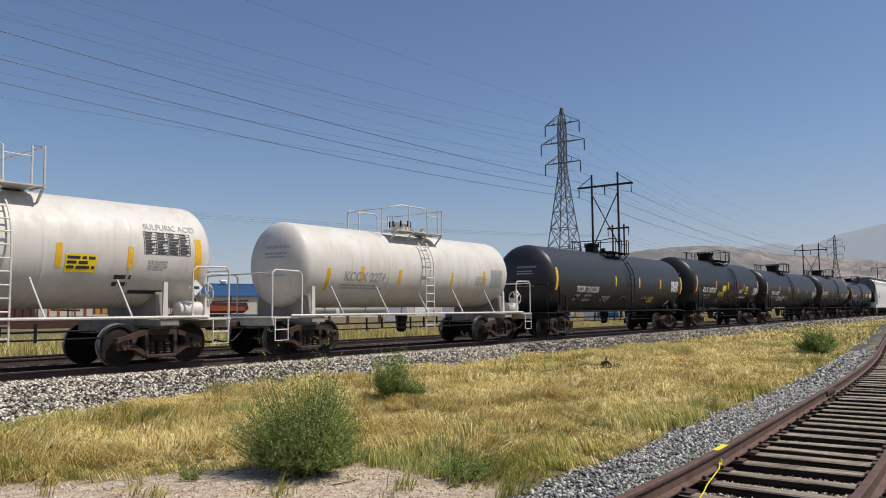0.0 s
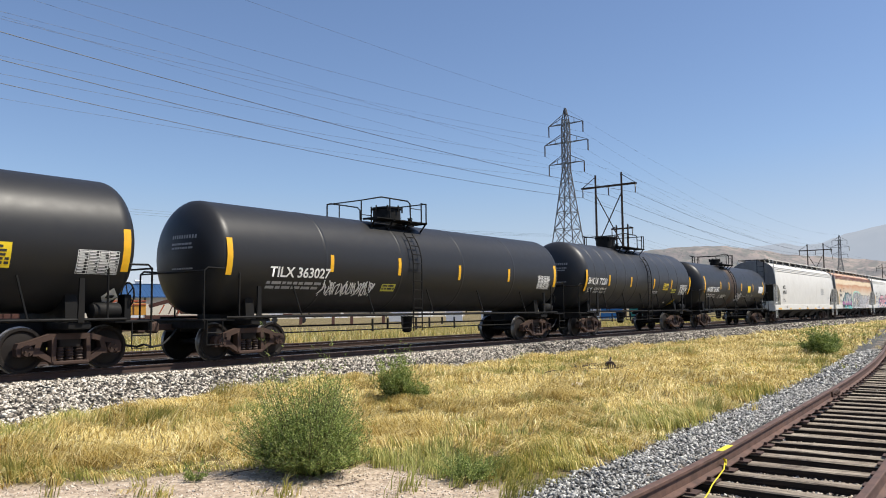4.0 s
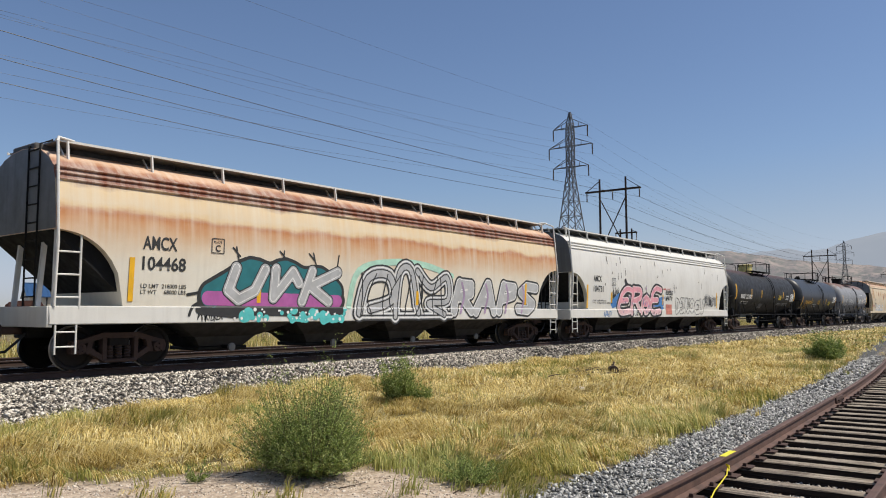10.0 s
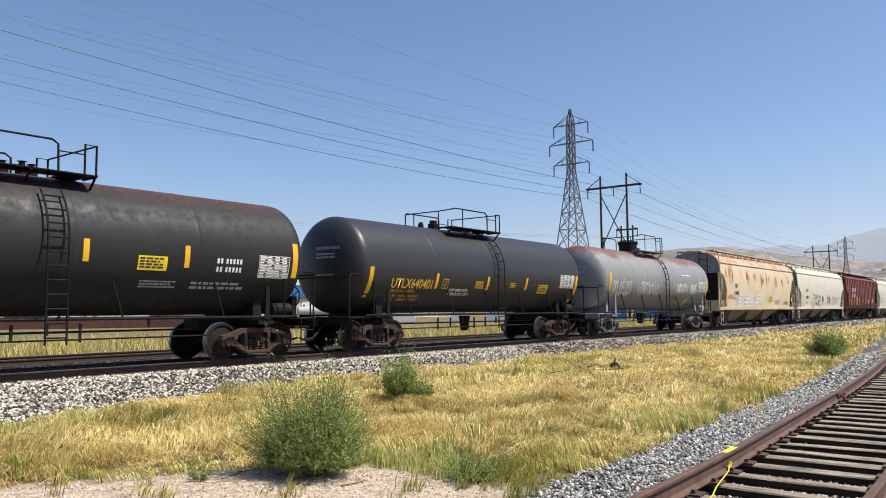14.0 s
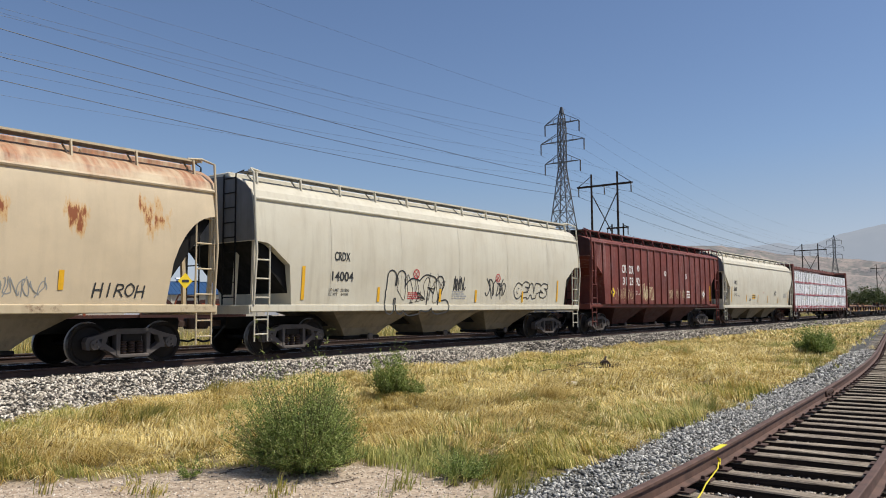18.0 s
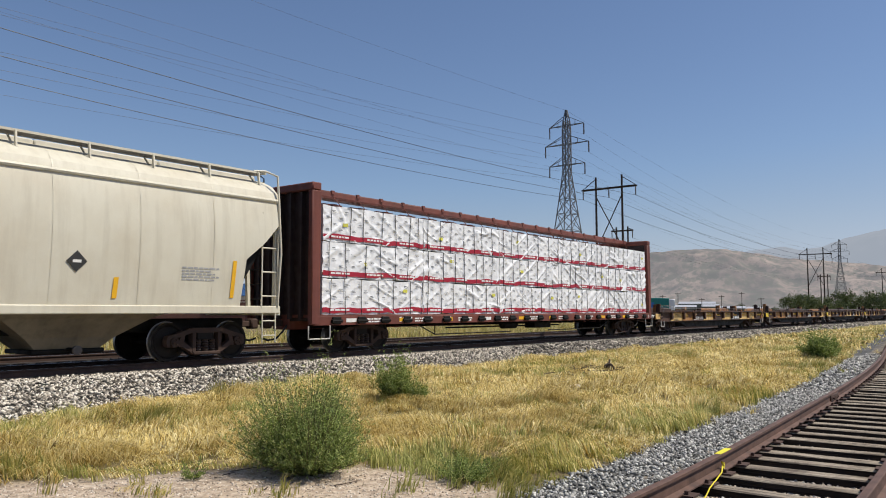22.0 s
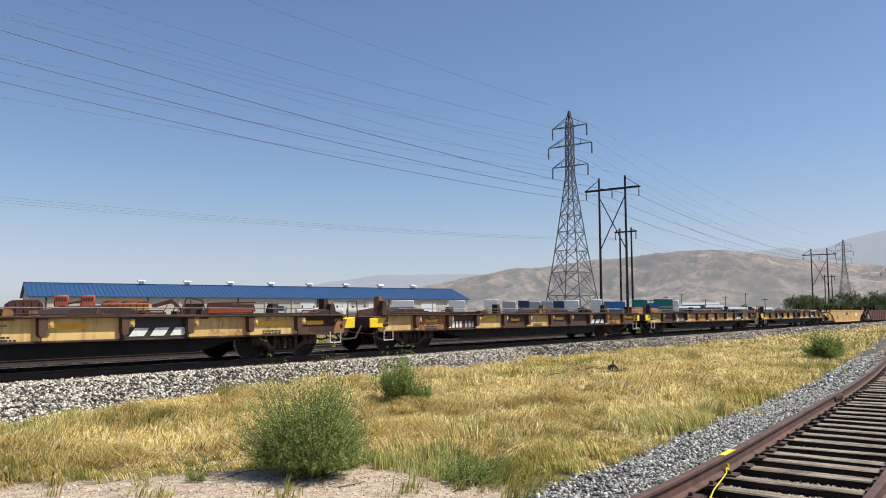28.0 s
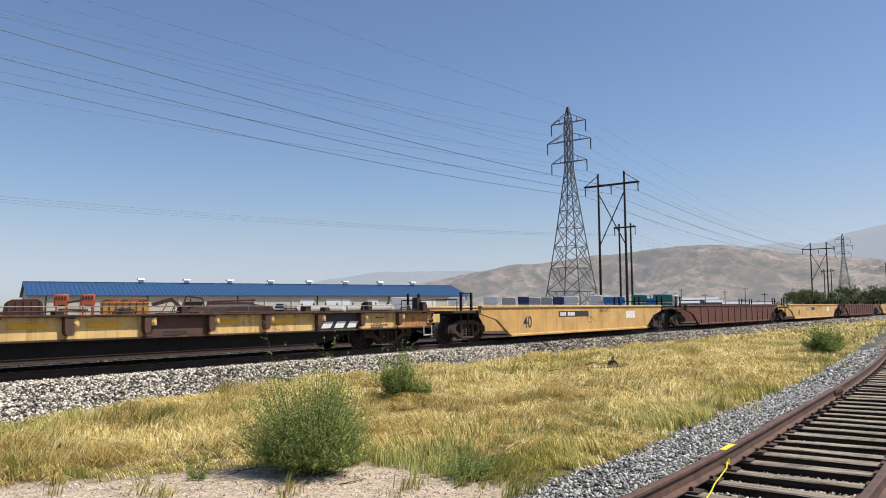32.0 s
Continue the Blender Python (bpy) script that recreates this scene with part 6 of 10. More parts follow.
def well_car(u0, u1, body, seed, plate=True):
    lab = "yellow double-stack well car, empty" if body is YELLOW_WELL else "rust-brown double-stack well car, empty"
    car, half = new_car("well_car", lab, "well car", u0, u1, (-(u1 - u0) / 2 + 1.5, (u1 - u0) / 2 - 1.5), "brown", "container cars")
    e = half - 0.5
    w = e - 3.2
    for sy in (-1, 1):
        y0, y1 = sorted((sy * 1.48, sy * 1.36))
        m = Mesh().prism_y([(-e + 1.3, 1.0), (-e + 1.3, 1.24), (e - 1.3, 1.24), (e - 1.3, 1.0), (w + 0.9, 0.78), (w, 0.2), (-w, 0.2), (-w - 0.9, 0.78)], y0, y1)
        part("well_side", m, body, car)
        yy0, yy1 = sorted((sy * 1.53, sy * 1.33))
        part("top_sill", Mesh().box(-e + 1.3, e - 1.3, yy0, yy1, 1.2, 1.29, 0.02), body, car)
        part("bottom_sill", Mesh().box(-w, w, yy0, yy1, 0.14, 0.24, 0.02), body, car)
    m = Mesh().box(-w, w, -1.36, 1.36, 0.18, 0.24)
    part("well_floor", m, DECK_RUST, car)
    for s in (-1, 1):
        x0, x1 = sorted((s * (w + 0.4), s * (e + 0.1)))
        m = Mesh().box(x0, x1, -1.3, 1.3, 1.02, 1.12, 0.02).box(x0, x1, -0.35, 0.35, 0.68, 1.05, 0.02)
        part("end_platform", m, DECK_RUST, car)
        m = Mesh()
        for sy in (-1, 1):
            for dx in (0.5, 1.1):
                x = s * (e - dx)
                m.box(x - 0.035, x + 0.035, sy * 1.2 - 0.035, sy * 1.2 + 0.035, 1.1, 1.75)
        m.pipe([(s * (e - 0.5), -1.2, 1.72), (s * (e - 1.1), -1.2, 1.72)], 0.02, 6).pipe([(s * (e - 0.2), -1.25, 1.1), (s * (e - 0.2), -1.25, 1.5), (s * (e - 0.2), 1.25, 1.5), (s * (e - 0.2), 1.25, 1.1)], 0.02, 6)
        part("end_guide", m, BLACK_FRAME, car)
        x = s * (e - 0.35)
        part("end_step", Mesh().pipe([(x - 0.2, -1.45, 1.0), (x - 0.2, -1.45, 0.4), (x + 0.2, -1.45, 0.4), (x + 0.2, -1.45, 1.0)], 0.02, 6), BLACK_FRAME, car)
    rng = random.Random(seed)
    if body is YELLOW_WELL:
        side = flat_side(-1.486)
        part("number_panel", patch(Mesh(), -w * 0.42, -w * 0.42 + 2.6, 0.82, 1.05, side), INK_BLACK, car, "black number panel", 0)
        m = marks(Mesh(), -w * 0.42 + 0.12, 0.86, 0.15, "####  #####", lambda z: -1.49, 0.16, 0.66)
        marks(m, w * 0.62, 0.68, 0.34, "###", side, 0.1, 0.9)
        part("stencil", m, INK_WHITE, car, "", 0)
        lettering("40", 0.62, -w * 0.86, 0.45, side, INK_BLACK, car)
        tag_paint(car, -0.3, 0.5, 0.5, 0.9, side, "black", seed, 0.02, 1)
        tag_paint(car, 1.0, 2.0, 0.95, 1.2, side, "black", seed + 1, 0.015, 3)
    else:
        for k in range(12):
            x = -w * 0.95 + 1.9 * w * k / 11
            part("side_rib", Mesh().box(x - 0.05, x + 0.05, -1.52, -1.47, 0.24, 1.2, 0.01), body, car)
    return car, half


# ---- special weathering ----
def z_of(n, l):
    tc = n.new("ShaderNodeTexCoord")
    sep = node(n, l, "ShaderNodeSeparateXYZ", Vector=tc.outputs["Object"])
    return sep.outputs[0], sep.outputs[2]


def math_of(n, l, op, a, b):
    return node(n, l, "ShaderNodeMath", op, i0=a, i1=b).outputs[0]


def topped(name, base, rust, z0, z1, spread=0.9, rough=0.55, dirty=0.2, streaks=0.0):
    """Paint that has rusted through along the top of the car, with a ragged lower edge."""
    mt = paint(name, base, tuple(0.5 * c for c in base), dirty, 0.15, 0, rough, shine=0.28 if max(base) < 0.05 else 0.45)
    n, l = mt.node_tree.nodes, mt.node_tree.links
    b = n["Principled BSDF"]
    old = b.inputs["Base Color"].links[0].from_socket
    x, z = z_of(n, l)
    v = coords(n, l, (0.8, 0.8, 0.8), False)
    w = noise_tex(n, l, v, 1.1, 7, 0.65)
    edge = math_of(n, l, "ADD", z, math_of(n, l, "MULTIPLY", math_of(n, l, "SUBTRACT", w, 0.5), spread))
    fac = node(n, l, "ShaderNodeMapRange", Value=edge, From_Min=z0, From_Max=z1).outputs[0]
    if streaks:
        vs = coords(n, l, (7.0, 1.0, 0.25), False)
        run = ramp(n, l, noise_tex(n, l, vs, 1.0, 6), [(0.35, 0.25), (0.7, 1.0)])
        fac = math_of(n, l, "MULTIPLY", fac, run)
    rc = ramp(n, l, noise_tex(n, l, v, 9.0, 6), [(0.3, tuple(0.55 * c for c in rust)), (0.7, tuple(1.3 * c for c in rust))])
    l.new(mix(n, l, fac, old, rc), b.inputs["Base Color"])
    return mt


def patched(name, base, spots):
    """Paint with single rust patches, each (x, z, half length, half height)."""
    mt = topped(name, base, (0.36, 0.13, 0.055), 4.02, 4.34, 1.3, 0.55, 0.3, 0.8)
    n, l = mt.node_tree.nodes, mt.node_tree.links
    b = n["Principled BSDF"]
    old = b.inputs["Base Color"].links[0].from_socket
    x, z = z_of(n, l)
    total = None
    for xc, zc, hx, hz in spots:
        dx = math_of(n, l, "POWER", math_of(n, l, "ABSOLUTE", math_of(n, l, "DIVIDE", math_of(n, l, "SUBTRACT", x, xc), hx), 0.0), 2.0)
        dz = math_of(n, l, "POWER", math_of(n, l, "ABSOLUTE", math_of(n, l, "DIVIDE", math_of(n, l, "SUBTRACT", z, zc), hz), 0.0), 2.0)
        m = math_of(n, l, "SUBTRACT", 1.0, math_of(n, l, "ADD", dx, dz))
        total = m if total is None else math_of(n, l, "MAXIMUM", total, m)
    v = coords(n, l, (3.4, 1.0, 0.9), False)
    w = noise_tex(n, l, v, 1.5, 9, 0.68)
    f = math_of(n, l, "ADD", total, math_of(n, l, "MULTIPLY", math_of(n, l, "SUBTRACT", w, 0.58), 8.0))
    thin = node(n, l, "ShaderNodeMapRange", Value=f, From_Min=-0.5, From_Max=0.3).outputs[0]
    deep = node(n, l, "ShaderNodeMapRange", Value=f, From_Min=0.15, From_Max=0.6).outputs[0]
    col = mix(n, l, math_of(n, l, "MULTIPLY", thin, 0.8), old, (0.62, 0.34, 0.10))
    l.new(mix(n, l, deep, col, (0.27, 0.08, 0.025)), b.inputs["Base Color"])
    return mt


def chalky(name, base):
    """Oxide paint with pale runs down from the roof and dark blotches."""
    mt = paint(name, base, tuple(0.35 * c for c in base), 0.6, 0.45, 0.04, 0.6)
    n, l = mt.node_tree.nodes, mt.node_tree.links
    b = n["Principled BSDF"]
    old = b.inputs["Base Color"].links[0].from_socket
    run = noise_tex(n, l, coords(n, l, (9.0, 1.0, 0.35), False), 1.0, 7, 0.7)
    where = noise_tex(n, l, coords(n, l, (0.6, 1.0, 0.15), False), 1.0, 3)
    f = math_of(n, l, "MULTIPLY", ramp(n, l, run, [(0.52, 0.0), (0.68, 0.7)]), ramp(n, l, where, [(0.5, 0.0), (0.62, 1.0)]))
    l.new(mix(n, l, f, old, (0.46, 0.34, 0.31)), b.inputs["Base Color"])
    return mt


def banded_rust(name):
    """White paint under long orange rust runs and dark rusted beads near the roof."""
    mt = paint(name, (0.76, 0.71, 0.60), (0.46, 0.33, 0.2), 0.2, 0.2, 0, 0.55)
    n, l = mt.node_tree.nodes, mt.node_tree.links
    b = n["Principled BSDF"]
    old = b.inputs["Base Color"].links[0].from_socket
    x, z = z_of(n, l)
    v = coords(n, l, (0.5, 1.0, 1.0), False)
    wob = math_of(n, l, "MULTIPLY", math_of(n, l, "SUBTRACT", noise_tex(n, l, v, 1.5, 6), 0.5), 0.5)
    zz = math_of(n, l, "ADD", z, wob)
    t = node(n, l, "ShaderNodeMapRange", Value=zz, From_Min=2.2, From_Max=4.7).outputs[0]
    amount = ramp(n, l, t, [(0.0, 0.0), (0.12, 0.25), (0.30, 0.7), (0.44, 0.95), (0.54, 0.5), (0.66, 0.7), (0.69, 1.0), (0.84, 1.0), (0.88, 0.75)])
    vs = coords(n, l, (6.0, 1.0, 0.2), False)
    run = ramp(n, l, noise_tex(n, l, vs, 1.0, 6), [(0.3, 0.6), (0.6, 1.0)])
    tone = ramp(n, l, t, [(0.0, (0.66, 0.43, 0.17)), (0.40, (0.52, 0.21, 0.05)), (0.46, (0.44, 0.15, 0.035)), (0.50, (0.66, 0.42, 0.15)), (0.64, (0.70, 0.46, 0.18)), (0.69, (0.20, 0.055, 0.022)), (0.82, (0.24, 0.075, 0.03)), (0.88, (0.55, 0.27, 0.12))])
    l.new(mix(n, l, math_of(n, l, "MULTIPLY", amount, run), old, tone), b.inputs["Base Color"])
    return mt


# ---- the cars in order; u is where a coupler stands along the track at the clip's start ----
def stripes(dx, *rows):
    """Upright reflector stripes (x, low, high); the tall ones are broader."""
    return [(x + dx, z0, z1, 0.13 if z1 - z0 < 0.7 else 0.17) for x, z0, z1 in rows]


def sign(car, x0, z0, x1, z1, surf, material, ink, seed, rows=3):
    part("notice", patch(Mesh(), x0, x1, z0, z1, surf, 3, 0.002), material, car, "small printed notice", 0)
    m = bars(Mesh(), x0 + 0.05 * (x1 - x0), z1 - 0.12 * (z1 - z0), rows, 0.9 * (x1 - x0), 0.5 * (z1 - z0) / rows, lambda z: surf(z) - 0.005, random.Random(seed), 1.6)
    part("notice_print", m, ink, car, "", 0)


def table_marks(car, x0, z0, x1, z1, surf, ink, seed):
    """A stencilled table: ruled lines with short entries between them."""
    m, rng = Mesh(), random.Random(seed)
    n = 8
    for k in range(n + 1):
        z = z0 + (z1 - z0) * k / n
        patch(m, x0, x1, z - 0.006, z + 0.006, surf)
        if k < n:
            for c in range(4):
                a = x0 + (x1 - x0) * (c + 0.1) / 4
                patch(m, a, a + (x1 - x0) * rng.uniform(0.12, 0.22), z + 0.02, z + (z1 - z0) / n - 0.015, surf)
    for c in range(5):
        a = x0 + (x1 - x0) * c / 4
        patch(m, a - 0.006, a + 0.006, z0, z1, surf, 4)
    part("capacity_table", m, ink, car, "", 0)


def words_block(car, x, z, width, rows, h, surf, ink, seed):
    tagged(part("small_stencil", bars(Mesh(), x, z, rows, width, h, surf, random.Random(seed)), ink, car, "", 0), kind="stuff")


def placard(car, x, z, surf, material, s=0.19):
    m = Mesh().add([(x - s, surf(z) - 0.01, z), (x, surf(z - s) - 0.01, z - s), (x + s, surf(z) - 0.01, z), (x, surf(z + s) - 0.01, z + s), (x, surf(z) - 0.012, z)], [(0, 1, 4), (1, 2, 4), (2, 3, 4), (3, 0, 4)])
    pl = part("placard", m, material, car, "diamond-shaped hazard placard", 0)
    m = patch(Mesh(), x - 0.09, x + 0.09, z - 0.03, z + 0.03, surf, 1, 0.02)
    part("placard_print", m, INK_BLACK if material is not INK_BLACK else INK_WHITE, pl, "", 0)


def big_marks(car, x, z, h, text, surf, ink, wide=0.5, gap=0.34, bold=0.02):
    """A car's large stencilled characters, h high; a # stands for a plain bar."""
    width = 0.93 * (sum(h * (wide + gap) if ch != " " else h * 0.45 for ch in text) - h * gap)
    if "#" in text:
        for ch in text:
            if ch != " ":
                part("stencil_bar", patch(Mesh(), x, x + h * wide, z, z + h, surf, 2), ink, car, "", 0)
            x += h * (wide + gap) if ch != " " else h * 0.45
        return
    lettering(text, h / 0.73, x, z, surf, ink, car, "large_stencil", width, bold)


def seam_rings(car, half, radius, zc, xs, body):
    for x in xs:
        part("jacket_band", Mesh().lathe_x([(x - 0.05, radius), (x - 0.02, radius + 0.012), (x + 0.02, radius + 0.012), (x + 0.05, radius)], 0, zc, 56), body, car)


def build_tank_cars():
    W, K = WHITE_TANK, BLACK_FRAME
    car, half, sf = tank_car(-1.5, 12.45, "white acid tank car with rust stains and white railings", 1.25, 2.52, W, W, WHITE_RAIL, (-1.9, 1.9), 0.2, W, 1.0, overhang=0.78,
                             stripes=stripes(-0.05, (2.24, 2.12, 2.62), (3.82, 2.13, 2.63), (5.55, 1.96, 2.9)), small_dome=True)
    lettering("SULFURIC ACID", 0.19, 4.13, 3.06, sf, INK_GREY, car)
    table_marks(car, 4.1, 2.49, 5.28, 3.0, sf, INK_BLACK, 1)
    sign(car, 2.33, 2.03, 3.0, 2.41, sf, SIGN_YELLOW, INK_BLACK, 2, 3)
    words_block(car, 3.45, 2.0, 0.4, 2, 0.09, sf, INK_BLACK, 3)
    words_block(car, 4.2, 2.35, 0.5, 4, 0.035, sf, INK_GREY, 4)
    placard(car, half - 1.6, 1.75, lambda z: -1.34, INK_WHITE)
    part("dark_plate", patch(Mesh(), 3.9, 4.75, 1.6, 1.68, sf), INK_BLACK, car, "", 0)

    car, half, sf = tank_car(12.45, 26.7, "white acid tank car with brown stains and faded stencils", 1.23, 2.50, W, W, WHITE_RAIL, (-1.5, 1.15), 0.25, W, 0.2, overhang=1.66,
                             stripes=stripes(-0.3, (-3.95, 1.75, 2.38), (-2.58, 2.02, 2.48), (-0.85, 1.97, 2.44), (1.9, 1.96, 2.44), (3.8, 2.06, 2.56)), small_dome=True)
    big_marks(car, -3.6, 2.05, 0.28, "KCCX 2274", sf, INK_GREY, 0.5)
    words_block(car, -3.7, 1.95, 1.8, 2, 0.05, sf, INK_GREY, 5)
    table_marks(car, 3.97, 1.96, 4.72, 2.61, sf, INK_GREY, 6)
    words_block(car, 3.0, 2.35, 0.7, 5, 0.04, sf, INK_GREY, 7)
    placard(car, half - 1.6, 1.75, lambda z: -1.34, INK_WHITE)

    car, half, sf = tank_car(26.7, 43.5, "dark slate tank car with yellow reflectors", 1.44, 2.46, SLATE_PAINT, K, K, (-1.45, 0.95), -0.85, K, 0.37,
                             stripes=stripes(-0.5, (-6.45, 1.95, 2.9), (-0.78, 2.21, 2.68), (1.95, 2.18, 2.68), (4.68, 2.18, 2.65), (7.68, 1.95, 2.88)), small_dome=True, seams=3)
    big_marks(car, -5.15, 1.9, 0.27, "TCIX 210120", sf, INK_WHITE)
    lettering("LD LMT            LB 95050 KG", 0.13, -5.1, 1.71, sf, INK_WHITE, car)
    lettering("LT WT             LB 33350 KG", 0.13, -5.1, 1.53, sf, INK_WHITE, car)
    lettering("EXTERIOR HEATER PIPES\nNO INLET OR OUTLET\nPIPE CAPS REQUIRED", 0.085, -2.48, 1.68, sf, INK_WHITE, car)
    words_block(car, -0.35, 1.76, 0.45, 3, 0.03, sf, INK_GREY, 8)
    words_block(car, 2.1, 1.75, 0.7, 2, 0.035, sf, INK_WHITE, 9)
    sign(car, 2.97, 1.47, 3.64, 1.76, sf, SIGN_YELLOW, INK_BLACK, 10, 3)
    table_marks(car, 5.7, 2.05, 6.7, 2.6, sf, INK_WHITE, 11)
    placard(car, 5.9, 1.42, sf, INK_WHITE)

    car, half, sf = tank_car(43.5, 58.6, "black tank car with yellow reflectors and spray tags", 1.50, 2.70, BLACK_PAINT, K, K, (-1.65, 1.15), -0.32, K, 0.65, overhang=0.36, trim=0.4,
                             stripes=stripes(-0.8, (-5.48, 2.1, 3.04), (-2.04, 2.33, 2.8), (0.32, 2.3, 2.79), (3.67, 2.31, 2.75), (7.0, 2.08, 3.0)), seams=2)
    big_marks(car, -5.15, 2.1, 0.3, "TILX 202253", sf, INK_WHITE)
    lettering("LD LMT 194300 LB 88150 KG\nLT  WT   68700 LB 31150 KG", 0.135, -5.13, 1.87, sf, INK_WHITE, car)
    sign(car, -1.56, 2.2, -0.89, 2.55, sf, SIGN_YELLOW, SIGN_YELLOW, 12, 2)
    sign(car, 3.25, 2.08, 3.84, 2.57, sf, SIGN_YELLOW, INK_BLACK, 13, 5)
    table_marks(car, 5.14, 2.02, 6.03, 2.5, sf, INK_WHITE, 14)
    tag_paint(car, -6.07, -5.35, 1.87, 2.38, sf, "violet", 15, 0.035, 3)
    tag_paint(car, -2.16, -1.1, 1.84, 2.2, sf, "yellow", 16, 0.05, 6)
    tag_paint(car, 1.3, 1.78, 2.03, 2.87, sf, "red", 17, 0.03, 2)
    tag_paint(car, -0.9, -0.2, 1.6, 1.9, sf, "red", 18, 0.02, 3)
    words_block(car, -2.0, 1.8, 0.95, 6, 0.03, sf, INK_GREY, 19)
    words_block(car, 1.95, 2.35, 0.7, 4, 0.035, sf, INK_WHITE, 20)
    words_block(car, 1.7, 1.9, 2.3, 2, 0.035, sf, INK_WHITE, 21)
    placard(car, 6.1, 1.55, sf, INK_WHITE)

    car, half, sf = tank_car(58.6, 77.4, "long black tank car with a white spray tag", 1.46, 2.60, BLACK_PAINT, K, K, (-2.7, 0.0), -0.7, K, -1.0,
                             stripes=stripes(-1.0, (-7.04, 2.1, 3.02), (-3.6, 2.28, 2.76), (-0.72, 2.27, 2.8), (2.4, 2.21, 2.7), (5.48, 2.22, 2.69), (8.92, 2.1, 2.95)), seams=4)
    big_marks(car, -6.77, 2.1, 0.27, "TILX 363027", sf, INK_WHITE)
    words_block(car, -6.8, 1.98, 1.9, 2, 0.07, sf, INK_GREY, 22)
    tag_paint(car, -4.9, -2.75, 1.62, 2.05, sf, "white", 23, 0.04, 8)
    sign(car, -2.4, 1.78, -1.78, 2.0, sf, SPRAY["yellow"], INK_BLACK, 24, 2)
    table_marks(car, 6.6, 2.0, 7.5, 2.5, sf, INK_WHITE, 25)

    car, half, sf = tank_car(77.4, 92.3, "dark tank car with jacket bands and yellow reflectors", 1.52, 2.70, SLATE_PAINT, K, K, (-1.95, 0.92), -1.15, K, 0.33,
                             stripes=stripes(-0.91, (-5.3, 1.96, 2.89), (-3.04, 2.24, 2.72), (-0.65, 2.22, 2.7), (2.15, 2.19, 2.68), (4.5, 2.19, 2.67), (7.2, 1.96, 2.89)), seams=0)
    seam_rings(car, half, 1.52, 2.70, [-5.4, -4.3, -3.2, -2.2, -0.9, 0.6, 1.9, 3.2, 4.4], SLATE_PAINT)
    big_marks(car, -6.06, 2.28, 0.29, "SHQX 7220", sf, INK_WHITE)
    lettering("LD LMT  193300 LB  87 700 KG\nLT WT     69700 LB  31 600 KG", 0.14, -5.96, 2.03, sf, INK_WHITE, car)
    sign(car, 2.5, 2.13, 3.17, 2.47, sf, SIGN_YELLOW, INK_BLACK, 26, 4)
    words_block(car, 3.74, 2.19, 0.65, 2, 0.07, sf, SPRAY["yellow"], 27)
    table_marks(car, 4.88, 1.93, 5.87, 2.44, sf, INK_WHITE, 28)
    words_block(car, 1.2, 2.05, 0.9, 2, 0.035, sf, INK_WHITE, 29)
    placard(car, 3.7, 1.5, sf, INK_BLACK)
    placard(car, 4.82, 1.5, sf, SIGN_YELLOW)

    rusty_ladder = paint("rust_stained_black", (0.026, 0.021, 0.018), (0.15, 0.075, 0.03), 0.45, 0.6, 0.12, 0.6)
    car, half, sf = tank_car(92.3, 108.0, "black tank car with a rust-stained middle and spray tags", 1.42, 2.56, BLACK_PAINT, K, K, (-2.1, 0.1), -0.1, K, -0.85,
                             stripes=stripes(-0.89, (-5.3, 2.09, 3.06), (-2.49, 2.32, 2.8), (-0.88, 2.3, 2.78), (1.74, 2.29, 2.77), (4.34, 2.28, 2.76), (6.85, 2.07, 3.0)), seams=2, small_dome=True)
    part("stained_band", Mesh().lathe_x([(-1.4, 1.421), (-1.35, 1.428), (-0.2, 1.428), (-0.15, 1.421)], 0, 2.56, 56), rusty_ladder, car, "rust-stained band of the jacket")
    big_marks(car, -5.75, 2.15, 0.3, "NASX 21047", sf, INK_WHITE)
    lettering("LD LMT 229200 LB 103950 KG\nLT  WT   56800 LB   25750 KG", 0.125, -5.73, 1.93, sf, INK_WHITE, car)
    m = Mesh()
    ribbon(m, [(-3.7, 1.78), (-3.62, 2.2), (-3.4, 1.95), (-3.55, 1.93), (-3.3, 1.75)], 0.05, sf)
    part("spray_tag", m, INK_WHITE, car, "", 0)
    words_block(car, -3.1, 1.98, 0.95, 4, 0.03, sf, INK_WHITE, 30)
    part("notice", patch(Mesh(), 2.25, 2.88, 2.19, 2.61, sf, 3), SIGN_YELLOW, car, "square yellow notice", 0)
    part("notice", patch(Mesh(), 4.76, 5.79, 2.17, 2.62, sf, 3), INK_WHITE, car, "blank white panel", 0)
    tag_paint(car, -0.07, 0.93, 1.61, 2.15, lambda z: sf(z) - 0.01, "white", 31, 0.045, 3)
    tag_paint(car, 2.0, 3.6, 1.6, 2.1, sf, "grey", 32, 0.02, 4)
    words_block(car, 1.0, 1.95, 1.0, 1, 0.03, sf, INK_WHITE, 33)

    body = topped("black_rusting_top", (0.022, 0.022, 0.023), (0.10, 0.045, 0.033), 3.72, 4.15, 0.5)
    car, half, sf = tank_car(171.7, 189.2, "black tank car browned with rust along its top", 1.50, 2.62, body, K, K, (-2.3, 2.05), -0.1, plain("pale_yellow_cap", (0.62, 0.52, 0.18), 0.6), 1.08,
                             stripes=stripes(-0.8, (-6.3, 2.07, 3.03), (-3.05, 2.22, 2.76), (-0.7, 2.24, 2.76), (2.5, 2.25, 2.72), (4.88, 2.21, 2.72), (8.12, 2.07, 2.97)), seams=4)
    big_marks(car, -6.12, 2.12, 0.29, "#### ", sf, INK_WHITE)
    big_marks(car, -4.98, 2.12, 0.29, "223403", sf, INK_WHITE)
